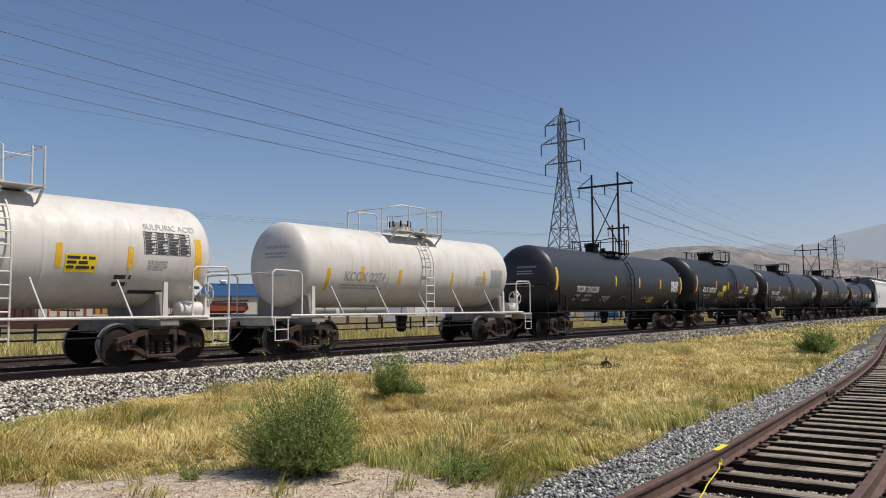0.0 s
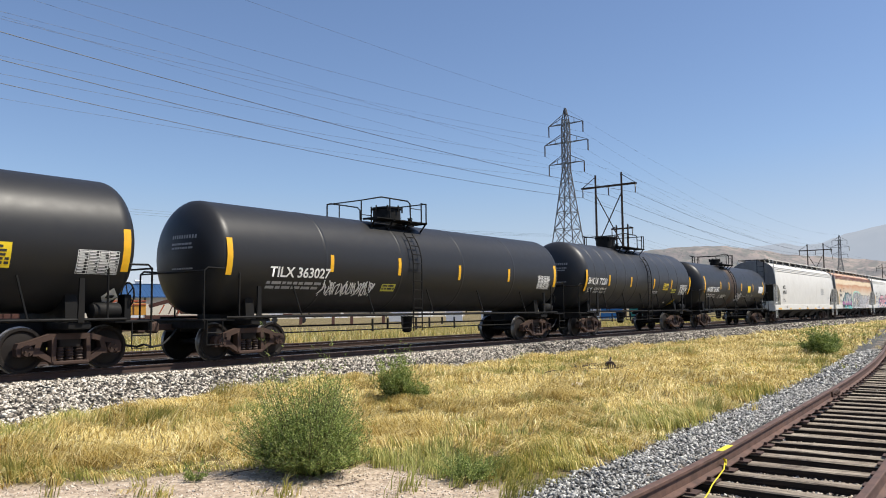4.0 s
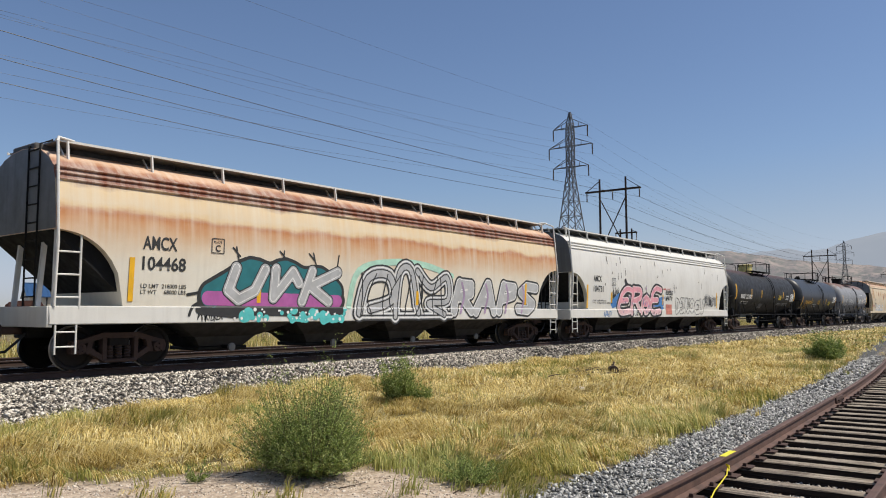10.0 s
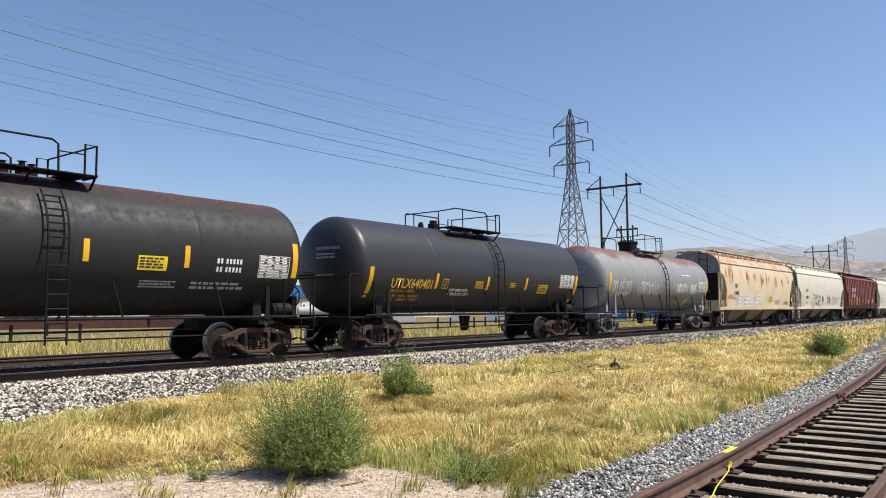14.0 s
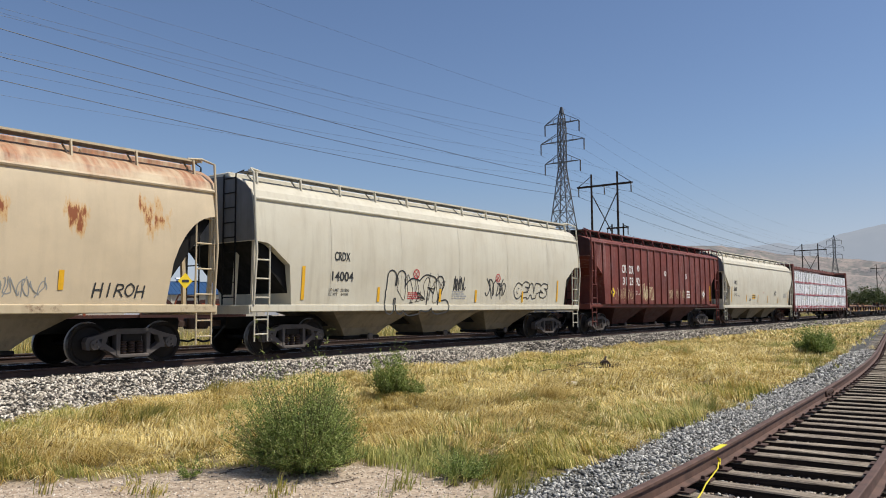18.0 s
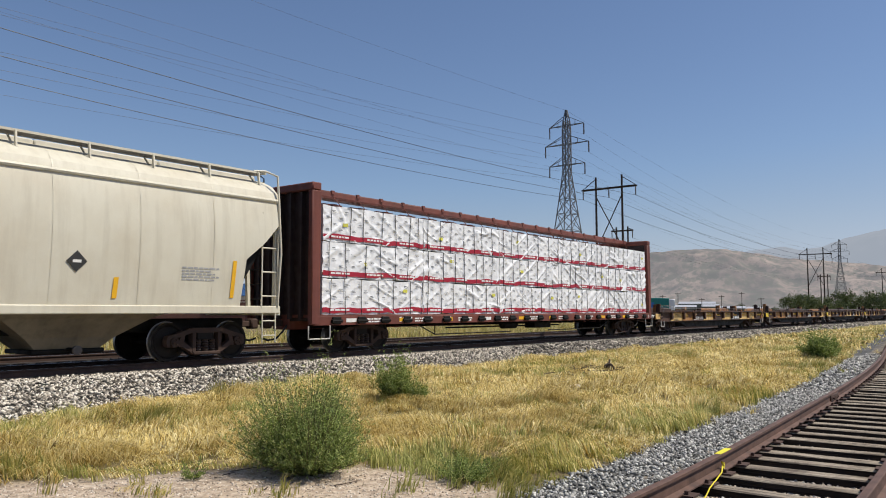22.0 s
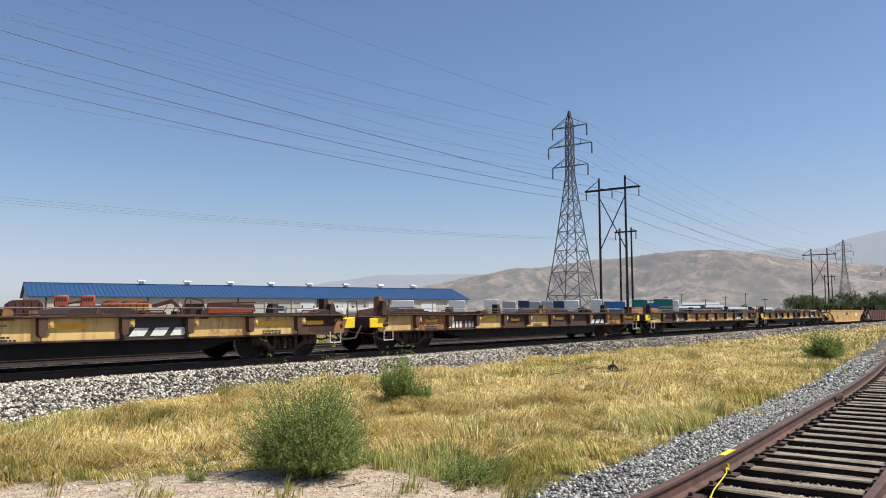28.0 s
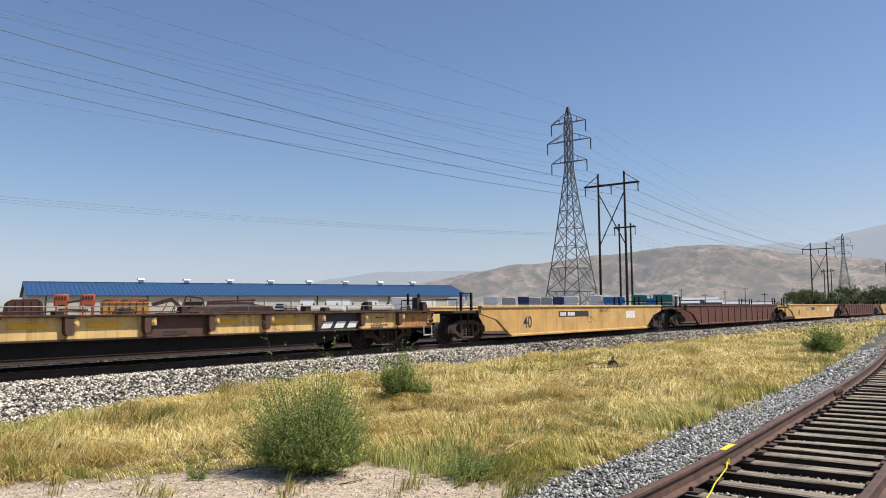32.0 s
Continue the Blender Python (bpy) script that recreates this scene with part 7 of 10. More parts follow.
    lettering("LD LMT 211000 LB   95700 KG\nLT WT     76000 LB   34500 KG", 0.125, -5.95, 1.88, sf, INK_WHITE, car)
    sign(car, 2.87, 2.12, 3.58, 2.44, sf, SIGN_YELLOW, INK_BLACK, 34, 4)
    table_marks(car, 6.15, 2.05, 7.12, 2.6, sf, INK_WHITE, 35)
    big_marks(car, 4.9, 2.35, 0.12, "## #####", sf, INK_WHITE)
    big_marks(car, 4.9, 2.15, 0.12, "## #####", sf, INK_WHITE)
    words_block(car, -1.5, 1.8, 0.9, 5, 0.035, sf, INK_GREY, 36)
    words_block(car, 3.0, 1.9, 0.9, 3, 0.035, sf, INK_GREY, 37)
    words_block(car, 4.3, 1.9, 1.5, 2, 0.06, sf, INK_GREY, 38)

    car, half, sf = tank_car(189.2, 204.7, "dark slate tank car with yellow stencils", 1.48, 2.60, SLATE_PAINT, K, K, (-2.15, 1.05), None, None, 0.45,
                             stripes=stripes(-1.15, (-5.05, 1.6, 2.5), (-1.92, 1.91, 2.4), (1.0, 1.9, 2.38), (3.56, 1.95, 2.4), (7.45, 1.79, 2.6)), seams=3)
    top = 4.08
    for x, r, h in ((-1.5, 0.2, 0.3), (-2.2, 0.1, 0.18), (0.0, 0.45, 0.12)):
        part("top_fitting", Mesh().turned([(-0.1, r), (h * 0.6, r), (h * 0.65, r * 0.7), (h, r * 0.7)], (x, 0, top), 16), K, car)
    big_marks(car, -5.25, 1.9, 0.3, "UTLX640401", sf, INK_YELLOW, 0.62, 0.1)
    lettering("THE TANK CAR PEOPLE", 0.11, -5.2, 1.77, sf, INK_YELLOW, car)
    plate_box(car, -2.75, 1.92, sf, INK_YELLOW, 0.3)
    lettering("LD LMT  195800 LB  88 800 KG\nLT WT     67200 LB  30 500 KG", 0.11, -5.2, 1.62, sf, INK_YELLOW, car)
    sign(car, 3.33, 1.84, 4.02, 2.17, sf, SIGN_YELLOW, INK_BLACK, 40, 4)
    table_marks(car, 4.94, 2.09, 6.1, 2.6, sf, INK_WHITE, 41)
    lettering("HOT AMMONIUM\nNITRATE SOLUTION", 0.13, -2.3, 1.83, sf, INK_WHITE, car, bold=0.02)
    words_block(car, -0.9, 2.2, 0.5, 4, 0.04, sf, INK_YELLOW, 43)
    words_block(car, 1.3, 2.2, 0.4, 3, 0.04, sf, INK_YELLOW, 44)
    placard(car, 6.2, 1.5, sf, SIGN_YELLOW)

    body = topped("grey_rusting_top", (0.25, 0.25, 0.255), (0.17, 0.085, 0.06), 3.6, 3.95, 1.6)
    car, half, sf = tank_car(204.7, 220.6, "grey tank car with a rusted top and white spray tags", 1.50, 2.66, body, body, K, (-2.3, 0.8), -1.0, K, 0.2, style="grey",
                             stripes=stripes(-0.75, (-5.4, 2.0, 2.9), (2.28, 2.22, 2.66), (4.78, 2.21, 2.66), (7.16, 2.0, 2.93)), seams=0)
    seam_rings(car, half, 1.5, 2.66, [-5.2, -3.6, -2.0, 1.6, 3.0, 4.7, 6.0], body)
    sign(car, 1.55, 1.6, 2.16, 1.92, sf, plain("faded_orange_sign", (0.55, 0.30, 0.04), 0.6), INK_BLACK, 45, 3)
    part("notice", patch(Mesh(), 5.1, 6.16, 2.16, 2.72, sf, 4), INK_BLACK, car, "black table panel", 0)
    table_marks(car, 5.1, 2.16, 6.16, 2.72, lambda z: sf(z) - 0.004, INK_WHITE, 46)
    tag_paint(car, 1.82, 3.5, 2.04, 2.6, sf, "white", 47, 0.035, 6)
    tag_paint(car, 3.82, 4.85, 1.99, 2.65, sf, "white", 48, 0.04, 4)
    tag_paint(car, -6.0, -3.9, 1.8, 2.65, sf, "white", 49, 0.03, 4)
    tag_paint(car, -3.1, -0.5, 1.8, 2.6, sf, "white", 50, 0.03, 6)
    big_marks(car, -5.4, 1.84, 0.18, "#### ####", sf, INK_WHITE)
    words_block(car, 2.6, 3.05, 1.4, 1, 0.05, sf, INK_WHITE, 51)
    words_block(car, 2.5, 1.7, 0.9, 4, 0.03, sf, INK_GREY, 52)
    placard(car, 3.9, 1.6, sf, SIGN_YELLOW, 0.22)


def build_hopper_cars():
    car_kw = dict(cut=(1.5, 2.88), end_gap=0.6)
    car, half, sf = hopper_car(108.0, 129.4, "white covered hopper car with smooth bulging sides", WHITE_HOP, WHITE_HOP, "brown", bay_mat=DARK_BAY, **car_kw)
    d = -0.33
    big_marks(car, -7.71 + d, 2.58, 0.27, "AMCX", sf, INK_BLACK)
    big_marks(car, -7.71 + d, 2.19, 0.27, "109033", sf, INK_BLACK, 0.5, 0.24)
    lettering("LD LMT  220100\nLT WT    65900", 0.13, -7.7 + d, 1.72, sf, INK_BLACK, car)
    m = Mesh()
    for x0, x1 in ((-9.01, -8.15), (-5.68, -5.23), (-2.79, -2.33), (-0.09, 0.39), (2.8, 3.38), (5.68, 6.35), (8.85, 9.5)):
        part("reflector_stripe", patch(Mesh(), x0 + d, x1 + d, 1.0, 1.1, sf), STRIPE_YELLOW, car)
    words_block(car, 5.2 + d, 2.75, 1.25, 8, 0.04, sf, INK_GREY, 60)
    words_block(car, 8.0 + d, 2.0, 0.6, 3, 0.03, sf, INK_GREY, 61)
    m = bars(Mesh(), 3.9 + d, 1.18, 1, 1.2, 0.07, sf, random.Random(62))
    part("sill_mark", m, SPRAY["blue"], car, "", 0)
    for x in (-7.0, -0.5, 4.0):
        words_block(car, x, 1.25, 0.25, 2, 0.05, sf, INK_BLACK, 63)

    rust_side = banded_rust("rust_run_white")
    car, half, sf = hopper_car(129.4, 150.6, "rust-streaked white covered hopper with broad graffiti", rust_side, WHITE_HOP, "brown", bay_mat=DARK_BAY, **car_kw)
    big_marks(car, -8.11, 2.6, 0.3, "AMCX", sf, INK_BLACK)
    big_marks(car, -8.11, 2.15, 0.3, "104468", sf, INK_BLACK, 0.46, 0.22)
    lettering("LD LMT  218000 LBS\nLT WT     68000 LBS", 0.13, -8.12, 1.75, sf, INK_BLACK, car)
    for x, z0, z1 in ((-8.35, 1.45, 2.4), (-4.92, 1.45, 1.96), (1.24, 1.44, 1.88), (7.6, 1.5, 2.3)):
        part("reflector_stripe", patch(Mesh(), x - 0.06, x + 0.06, z0, z1, lambda z: sf(z) - 0.008, 3), STRIPE_YELLOW, car)
    silver_pieces(car, sf)
    plate_box(car, -6.35, 2.62, sf, INK_BLACK)
    tag_paint(car, -6.7, -6.0, 1.0, 1.3, sf, "black", 69, 0.025, 4)

    car, half, sf = hopper_car(150.6, 171.7, "white covered hopper with pink graffiti", WHITE_HOP, WHITE_HOP, "brown", bay_mat=DARK_BAY, **car_kw)
    d = -0.25
    big_marks(car, -7.72 + d, 2.57, 0.27, "AMCX", sf, INK_BLACK)
    big_marks(car, -7.72 + d, 2.12, 0.27, "104731", sf, INK_BLACK, 0.44, 0.22)
    lettering("LD LMT   219300 LB 98950 KG\nLT WT     65700 LB 30 750 KG  NEW 01-2000", 0.1, -7.78 + d, 1.70, sf, INK_BLACK, car)
    for x, z0, z1 in ((-8.3, 1.4, 2.4), (-5.95, 1.64, 2.12), (0.0, 1.6, 2.1), (8.2, 1.45, 2.35)):
        part("reflector_stripe", patch(Mesh(), x + d - 0.06, x + d + 0.06, z0, z1, lambda z: sf(z) - 0.008, 3), STRIPE_YELLOW, car)
    pink_piece(car, d, sf)
    plate_box(car, -6.15, 2.42, sf, INK_BLACK)
    rng = random.Random(77)
    for k in range(26):
        x, z = rng.uniform(-7, 8.5), rng.uniform(2.4, 3.8)
        part("rust_run", patch(Mesh(), x, x + rng.uniform(0.02, 0.04), z - rng.uniform(0.08, 0.4), z, sf, 2, 0.002), DECK_RUST, car, "", 0)
    tag_paint(car, -5.87 + d, -5.2 + d, 1.64, 2.35, sf, "black", 72, 0.03, 4)
    bubble_tag(car, "DEUU", 1.7 + d, 3.75 + d, 1.1, 2.05, sf, "black", 0.10, 73)
    bubble_tag(car, "OEU", 3.7 + d, 6.0 + d, 1.1, 2.0, sf, "black", 0.12, 74)
    hand_words(car, "GUESS", 0.35 + d, 1.3 + d, 2.1, 2.36, sf, "black", 0.022)
    hand_words(car, "WHAT?", 0.35 + d, 1.25 + d, 1.8, 2.06, sf, "black", 0.022)
    tag_paint(car, 6.0 + d, 8.3 + d, 1.5, 2.25, sf, "black", 74, 0.04, 6)
    part("paint_patch", patch(Mesh(), 0.4 + d, 1.2 + d, 1.1, 1.62, sf, 3, 0.003), plain("faded_red_patch", (0.55, 0.20, 0.15), 0.6, 0, 0.3), car, "", 0)
    lettering("HAMMER ON CAR", 0.12, -0.05 + d, 2.36, sf, INK_RED, car)
    part("panel", patch(Mesh(), 6.9 + d, 7.25 + d, 1.62, 1.97, sf, 1, 0.006), INK_BLACK, car, "", 0)
    words_block(car, 7.35 + d, 1.95, 0.8, 4, 0.05, sf, INK_GREY, 75)
    tag_paint(car, -6.76 + d, -5.96 + d, 1.0, 1.3, sf, "blue", 76, 0.025, 4)

    kw = dict(zsill=(1.12, 1.30), eave=4.02, top=4.72, widths=(1.52, 1.62, 1.50), cut=(1.3, 3.4), corrugated=False, bays=3, posts=12, walk_z=4.80, end_gap=0.55)
    tan = patched("tan_rust_patches", (0.68, 0.55, 0.37), [(-6.65, 3.25, 0.55, 0.8), (-7.5, 3.4, 0.2, 0.4), (-4.7, 3.4, 0.3, 0.35), (-3.1, 3.35, 0.5, 0.5), (-1.7, 3.3, 0.5, 0.4), (0.0, 3.15, 0.5, 0.65), (1.2, 3.2, 0.2, 0.6), (1.75, 3.2, 0.25, 0.4), (3.4, 3.1, 0.4, 0.5), (5.2, 3.2, 0.3, 0.4), (6.9, 3.2, 0.4, 0.5)])
    car, half, sf = hopper_car(220.6, 238.9, "tan covered hopper with rust patches and silver graffiti", tan, TAN_HOP, "grey", bay_mat=SHADED_BAY, **kw)
    big_marks(car, -5.9, 2.52, 0.27, "TILX", sf, INK_BLACK, 0.5, 0.14)
    big_marks(car, -6.0, 2.08, 0.25, "516960", sf, INK_BLACK, 0.52, 0.17)
    lettering("LD LMT   223300\nLT WT     62700", 0.12, -6.0, 1.84, sf, INK_BLACK, car)
    lines = word_lines("DELE", -5.4, -0.7, 1.36, 2.12, 0.085, 0.35, None, True)
    spray_field(car, lines, "silver", sf, 0.002)
    spray_field(car, lines, "white", sf, 0.004, 0.02, 0.024, 0.025, "spray_outline")
    tag_paint(car, -7.3, -6.1, 1.77, 2.1, sf, "red", 81, 0.025, 4)
    hand_words(car, "HIROH", 5.55, 6.75, 1.45, 1.78, sf, "black", 0.017)
    tag_paint(car, 3.2, 4.6, 1.45, 1.85, sf, "grey", 82, 0.02, 5)
    sign(car, 1.87, 1.63, 2.58, 2.05, sf, INK_YELLOW, INK_BLACK, 83, 3)
    for x, z0, z1 in ((-7.47, 1.5, 2.5), (-3.85, 1.6, 2.05), (-1.6, 1.6, 2.05), (1.56, 1.6, 2.06), (4.9, 1.6, 2.0)):
        part("reflector_stripe", patch(Mesh(), x - 0.055, x + 0.055, z0, z1, lambda z: sf(z) - 0.008, 3), STRIPE_YELLOW, car)
    placard(car, 7.75, 1.85, lambda z: -1.57, SIGN_YELLOW)

    car, half, sf = hopper_car(238.9, 257.45, "cream-white covered hopper with black spray tags", CREAM_HOP, CREAM_HOP, "grey", bay_mat=SHADED_BAY, seams=5, cut_line=((0, 2.92), (0.35, 2.88), (1, 2.25)), **dict(kw, cut=(1.3, 2.92)))
    d = -0.1
    big_marks(car, -5.83 + d, 2.55, 0.25, "CRDX", sf, INK_BLACK, 0.5, 0.22)
    big_marks(car, -5.91 + d, 1.98, 0.27, "14004", sf, INK_BLACK, 0.5, 0.22)
    lettering("LD LMT  221800\nLT WT    64100", 0.115, -6.0 + d, 1.68, sf, INK_BLACK, car)
    bubble_tag(car, "HESL", -3.65 + d, -0.62 + d, 1.0, 2.3, sf, "black", 0.2, 84, 0.022)
    tag_paint(car, -3.3 + d, -0.8 + d, 1.3, 2.35, sf, "black", 84, 0.022, 4)
    tag_paint(car, -0.25 + d, 0.41 + d, 1.75, 2.28, sf, "black", 85, 0.045, 3)
    tag_paint(car, 1.71 + d, 2.93 + d, 1.51, 2.25, sf, "black", 86, 0.05, 2)
    bubble_tag(car, "GEAPS", 3.58 + d, 6.0 + d, 1.55, 2.2, sf, "black", 0.1, 87, 0.02)
    words_block(car, -0.3 + d, 1.78, 0.85, 4, 0.045, sf, INK_GREY, 88)
    words_block(car, -2.6 + d, 1.7, 0.6, 4, 0.035, sf, INK_RED, 89)
    for x, z0, z1 in ((-6.97, 1.44, 2.34), (-3.96, 1.4, 1.83), (-0.95, 1.4, 1.83), (1.1, 1.4, 1.83), (4.2, 1.4, 1.83), (6.9, 1.45, 2.3)):
        part("reflector_stripe", patch(Mesh(), x + d - 0.055, x + d + 0.055, z0, z1, lambda z: sf(z) - 0.008, 3), STRIPE_YELLOW, car)
    for x in (-2.22, 2.47):
        m = Mesh()
        ribbon(m, [(x + d + 0.14 * math.cos(a), 2.28 + 0.14 * math.sin(a)) for a in np.linspace(0, 6.3, 20)], 0.03, sf, 0.008)
        ribbon(m, [(x + d - 0.1, 2.18), (x + d + 0.1, 2.38)], 0.025, sf, 0.008)
        ribbon(m, [(x + d - 0.1, 2.38), (x + d + 0.1, 2.18)], 0.025, sf, 0.008)
        part("round_mark", m, INK_RED, car, "red ring with a cross", 0)

    kb = dict(zsill=(1.18, 1.36), eave=4.15, top=4.5, widths=(1.56, 1.58, 1.56), cut=(1.45, 3.5), cut_kind="line", corrugated=False, bays=3, posts=14, walk_z=4.74, ribs=20, end_gap=0.6)
    BROWN_RUNS = chalky("oxide_paint_with_runs", (0.20, 0.045, 0.032))
    car, half, sf = hopper_car(257.45, 276.1, "oxide-brown ribbed covered hopper with chalky runs", BROWN_RUNS, BROWN_HOP, "grey", bay_mat=OXIDE_SHADE, end_paint=OXIDE_SHADE, **kb)
    d = -0.25
    big_marks(car, -5.22 + d, 2.85, 0.4, "CR", sf, INK_WHITE, 0.55, 0.28)
    big_marks(car, -4.4 + d, 2.83, 0.4, "DX", sf, INK_WHITE, 0.55, 0.28)
    for k in range(3):
        big_marks(car, -5.14 + d + 0.78 * k, 2.28, 0.38, ("31", "23", "92")[k], sf, INK_WHITE, 0.5, 0.2)
    lettering("LO\nBLT 5-81", 0.13, -3.63 + d, 1.93, sf, INK_WHITE, car)
    for x, z in ((-3.32, 3.11), (0.21, 2.97), (3.3, 2.9)):
        m = Mesh()
        n = 20
        m.add([(x + d, sf(z) - 0.006, z)] + [(x + d + 0.15 * math.cos(6.283 * k / n), sf(z) - 0.006, z + 0.15 * math.sin(6.283 * k / n)) for k in range(n)], [(0, 1 + k, 1 + (k + 1) % n) for k in range(n)])
        part("round_mark", m, INK_WHITE, car, "round white mark", 0)
        part("round_mark_cross", ribbon(ribbon(Mesh(), [(x + d - 0.09, z - 0.09), (x + d + 0.09, z + 0.09)], 0.03, sf, 0.012), [(x + d - 0.09, z + 0.09), (x + d + 0.09, z - 0.09)], 0.03, sf, 0.012), BROWN_HOP, car, "", 0)
    tag_paint(car, -3.1 + d, -1.4 + d, 1.5, 2.4, sf, "cream", 90, 0.036, 4)
    tag_paint(car, -6.1 + d, -3.9 + d, 1.5, 2.15, sf, "cream", 91, 0.015, 5)
    for k, (x0, x1) in enumerate(((0.76, 1.45), (1.76, 2.5), (2.7, 3.3), (5.6, 6.3))):
        tag_paint(car, x0 + d, x1 + d, 1.6, 2.2, sf, "cream", 92 + k, 0.015, 3)
    for x, z0, z1 in ((-3.77, 1.55, 2.05), (-1.18, 1.55, 2.04), (7.3, 1.55, 2.45), (1.4, 1.55, 1.95), (3.99, 1.55, 2.0)):
        part("reflector_stripe", patch(Mesh(), x + d - 0.06, x + d + 0.06, z0, z1, lambda z: sf(z) - 0.012, 2), STRIPE_YELLOW, car)
    placard(car, -6.3 + d, 1.9, lambda z: -1.6, SIGN_YELLOW, 0.24)
    placard(car, 6.1 + d, 1.95, lambda z: -1.6, INK_WHITE, 0.22)
    words_block(car, 3.4 + d, 2.1, 0.55, 3, 0.09, sf, INK_WHITE, 97)

    car, half, sf = hopper_car(276.1, 294.55, "cream covered hopper with upright weld seams", CREAM_HOP, CREAM_HOP, "brown", bay_mat=SHADED_BAY, seams=8, cut_line=((0, 3.45), (0.45, 2.88), (1, 2.36)), **dict(kw, cut=(1.2, 3.45)))
    big_marks(car, -6.69, 2.68, 0.26, "GACX", sf, INK_BLACK, 0.45, 0.25)
    big_marks(car, -6.77, 2.23, 0.26, "6688", sf, INK_BLACK, 0.45, 0.25)
    lettering("LD LMT 222500\nLT WT   63500       NEW 8-96", 0.11, -6.77, 1.99, sf, INK_BLACK, car)
    lettering("DO NOT HAMMER ON CAR", 0.08, -0.2, 2.16, sf, INK_RED, car)
    sign(car, -2.58, 1.74, -1.82, 2.05, sf, INK_YELLOW, INK_BLACK, 98, 2)
    placard(car, 3.35, 2.2, sf, INK_BLACK, 0.22)
    words_block(car, -3.3, 1.75, 0.4, 3, 0.035, sf, INK_BLACK, 99)
    words_block(car, 5.8, 2.2, 1.0, 5, 0.04, sf, INK_GREY, 100)
    for x, z0, z1 in ((-7.27, 1.5, 2.5), (-3.95, 1.55, 2.01), (-1.17, 1.5, 2.02), (1.34, 1.5, 1.98), (4.2, 1.45, 1.9), (7.2, 1.5, 2.4)):
        part("reflector_stripe", patch(Mesh(), x - 0.055, x + 0.055, z0, z1, lambda z: sf(z) - 0.008, 3, 0, 0.05), STRIPE_YELLOW, car)


def build_low_cars():
    centre_beam_car(294.7, 318.95)
    mid = (294.7 + 318.95) / 2
    ln = 4.42
    for row in range(3):
        for k in range(5):
            for sy in (-1, 1):
                lumber_pack(mid, (k - 2) * (ln + 0.03), sy * 0.76, 1.085 + row * 1.035, ln, 1.14, 1.01, 10 * row + k + (50 if sy > 0 else 0))
    us = [318.8, 339.2, 359.5, 379.3, 399.2, 419.1, 439.3]
    for k in range(6):
        flat_car(us[k], us[k + 1], 20 + k, k % 2 == 0)
    us = [439.3, 459.0, 480.6, 502.0, 523.5, 545.0]
    for k in range(5):
        well_car(us[k], us[k + 1], YELLOW_WELL if k % 2 == 0 else BROWN_WELL, 40 + k)


build_tank_cars()
build_hopper_cars()
build_low_cars()


# ---- power lines ----
TOWER_STEEL = plain("galvanised_tower_steel", (0.16, 0.165, 0.17), 0.6, 0.4)
POLE_WOOD = wood_material("pole_wood", (0.03, 0.022, 0.018), (0.075, 0.055, 0.042))
WIRE_DARK = plain("wire_dark", (0.03, 0.03, 0.032), 0.5, 0.3)
INSULATOR = plain("insulator_glaze", (0.05, 0.04, 0.035), 0.3)


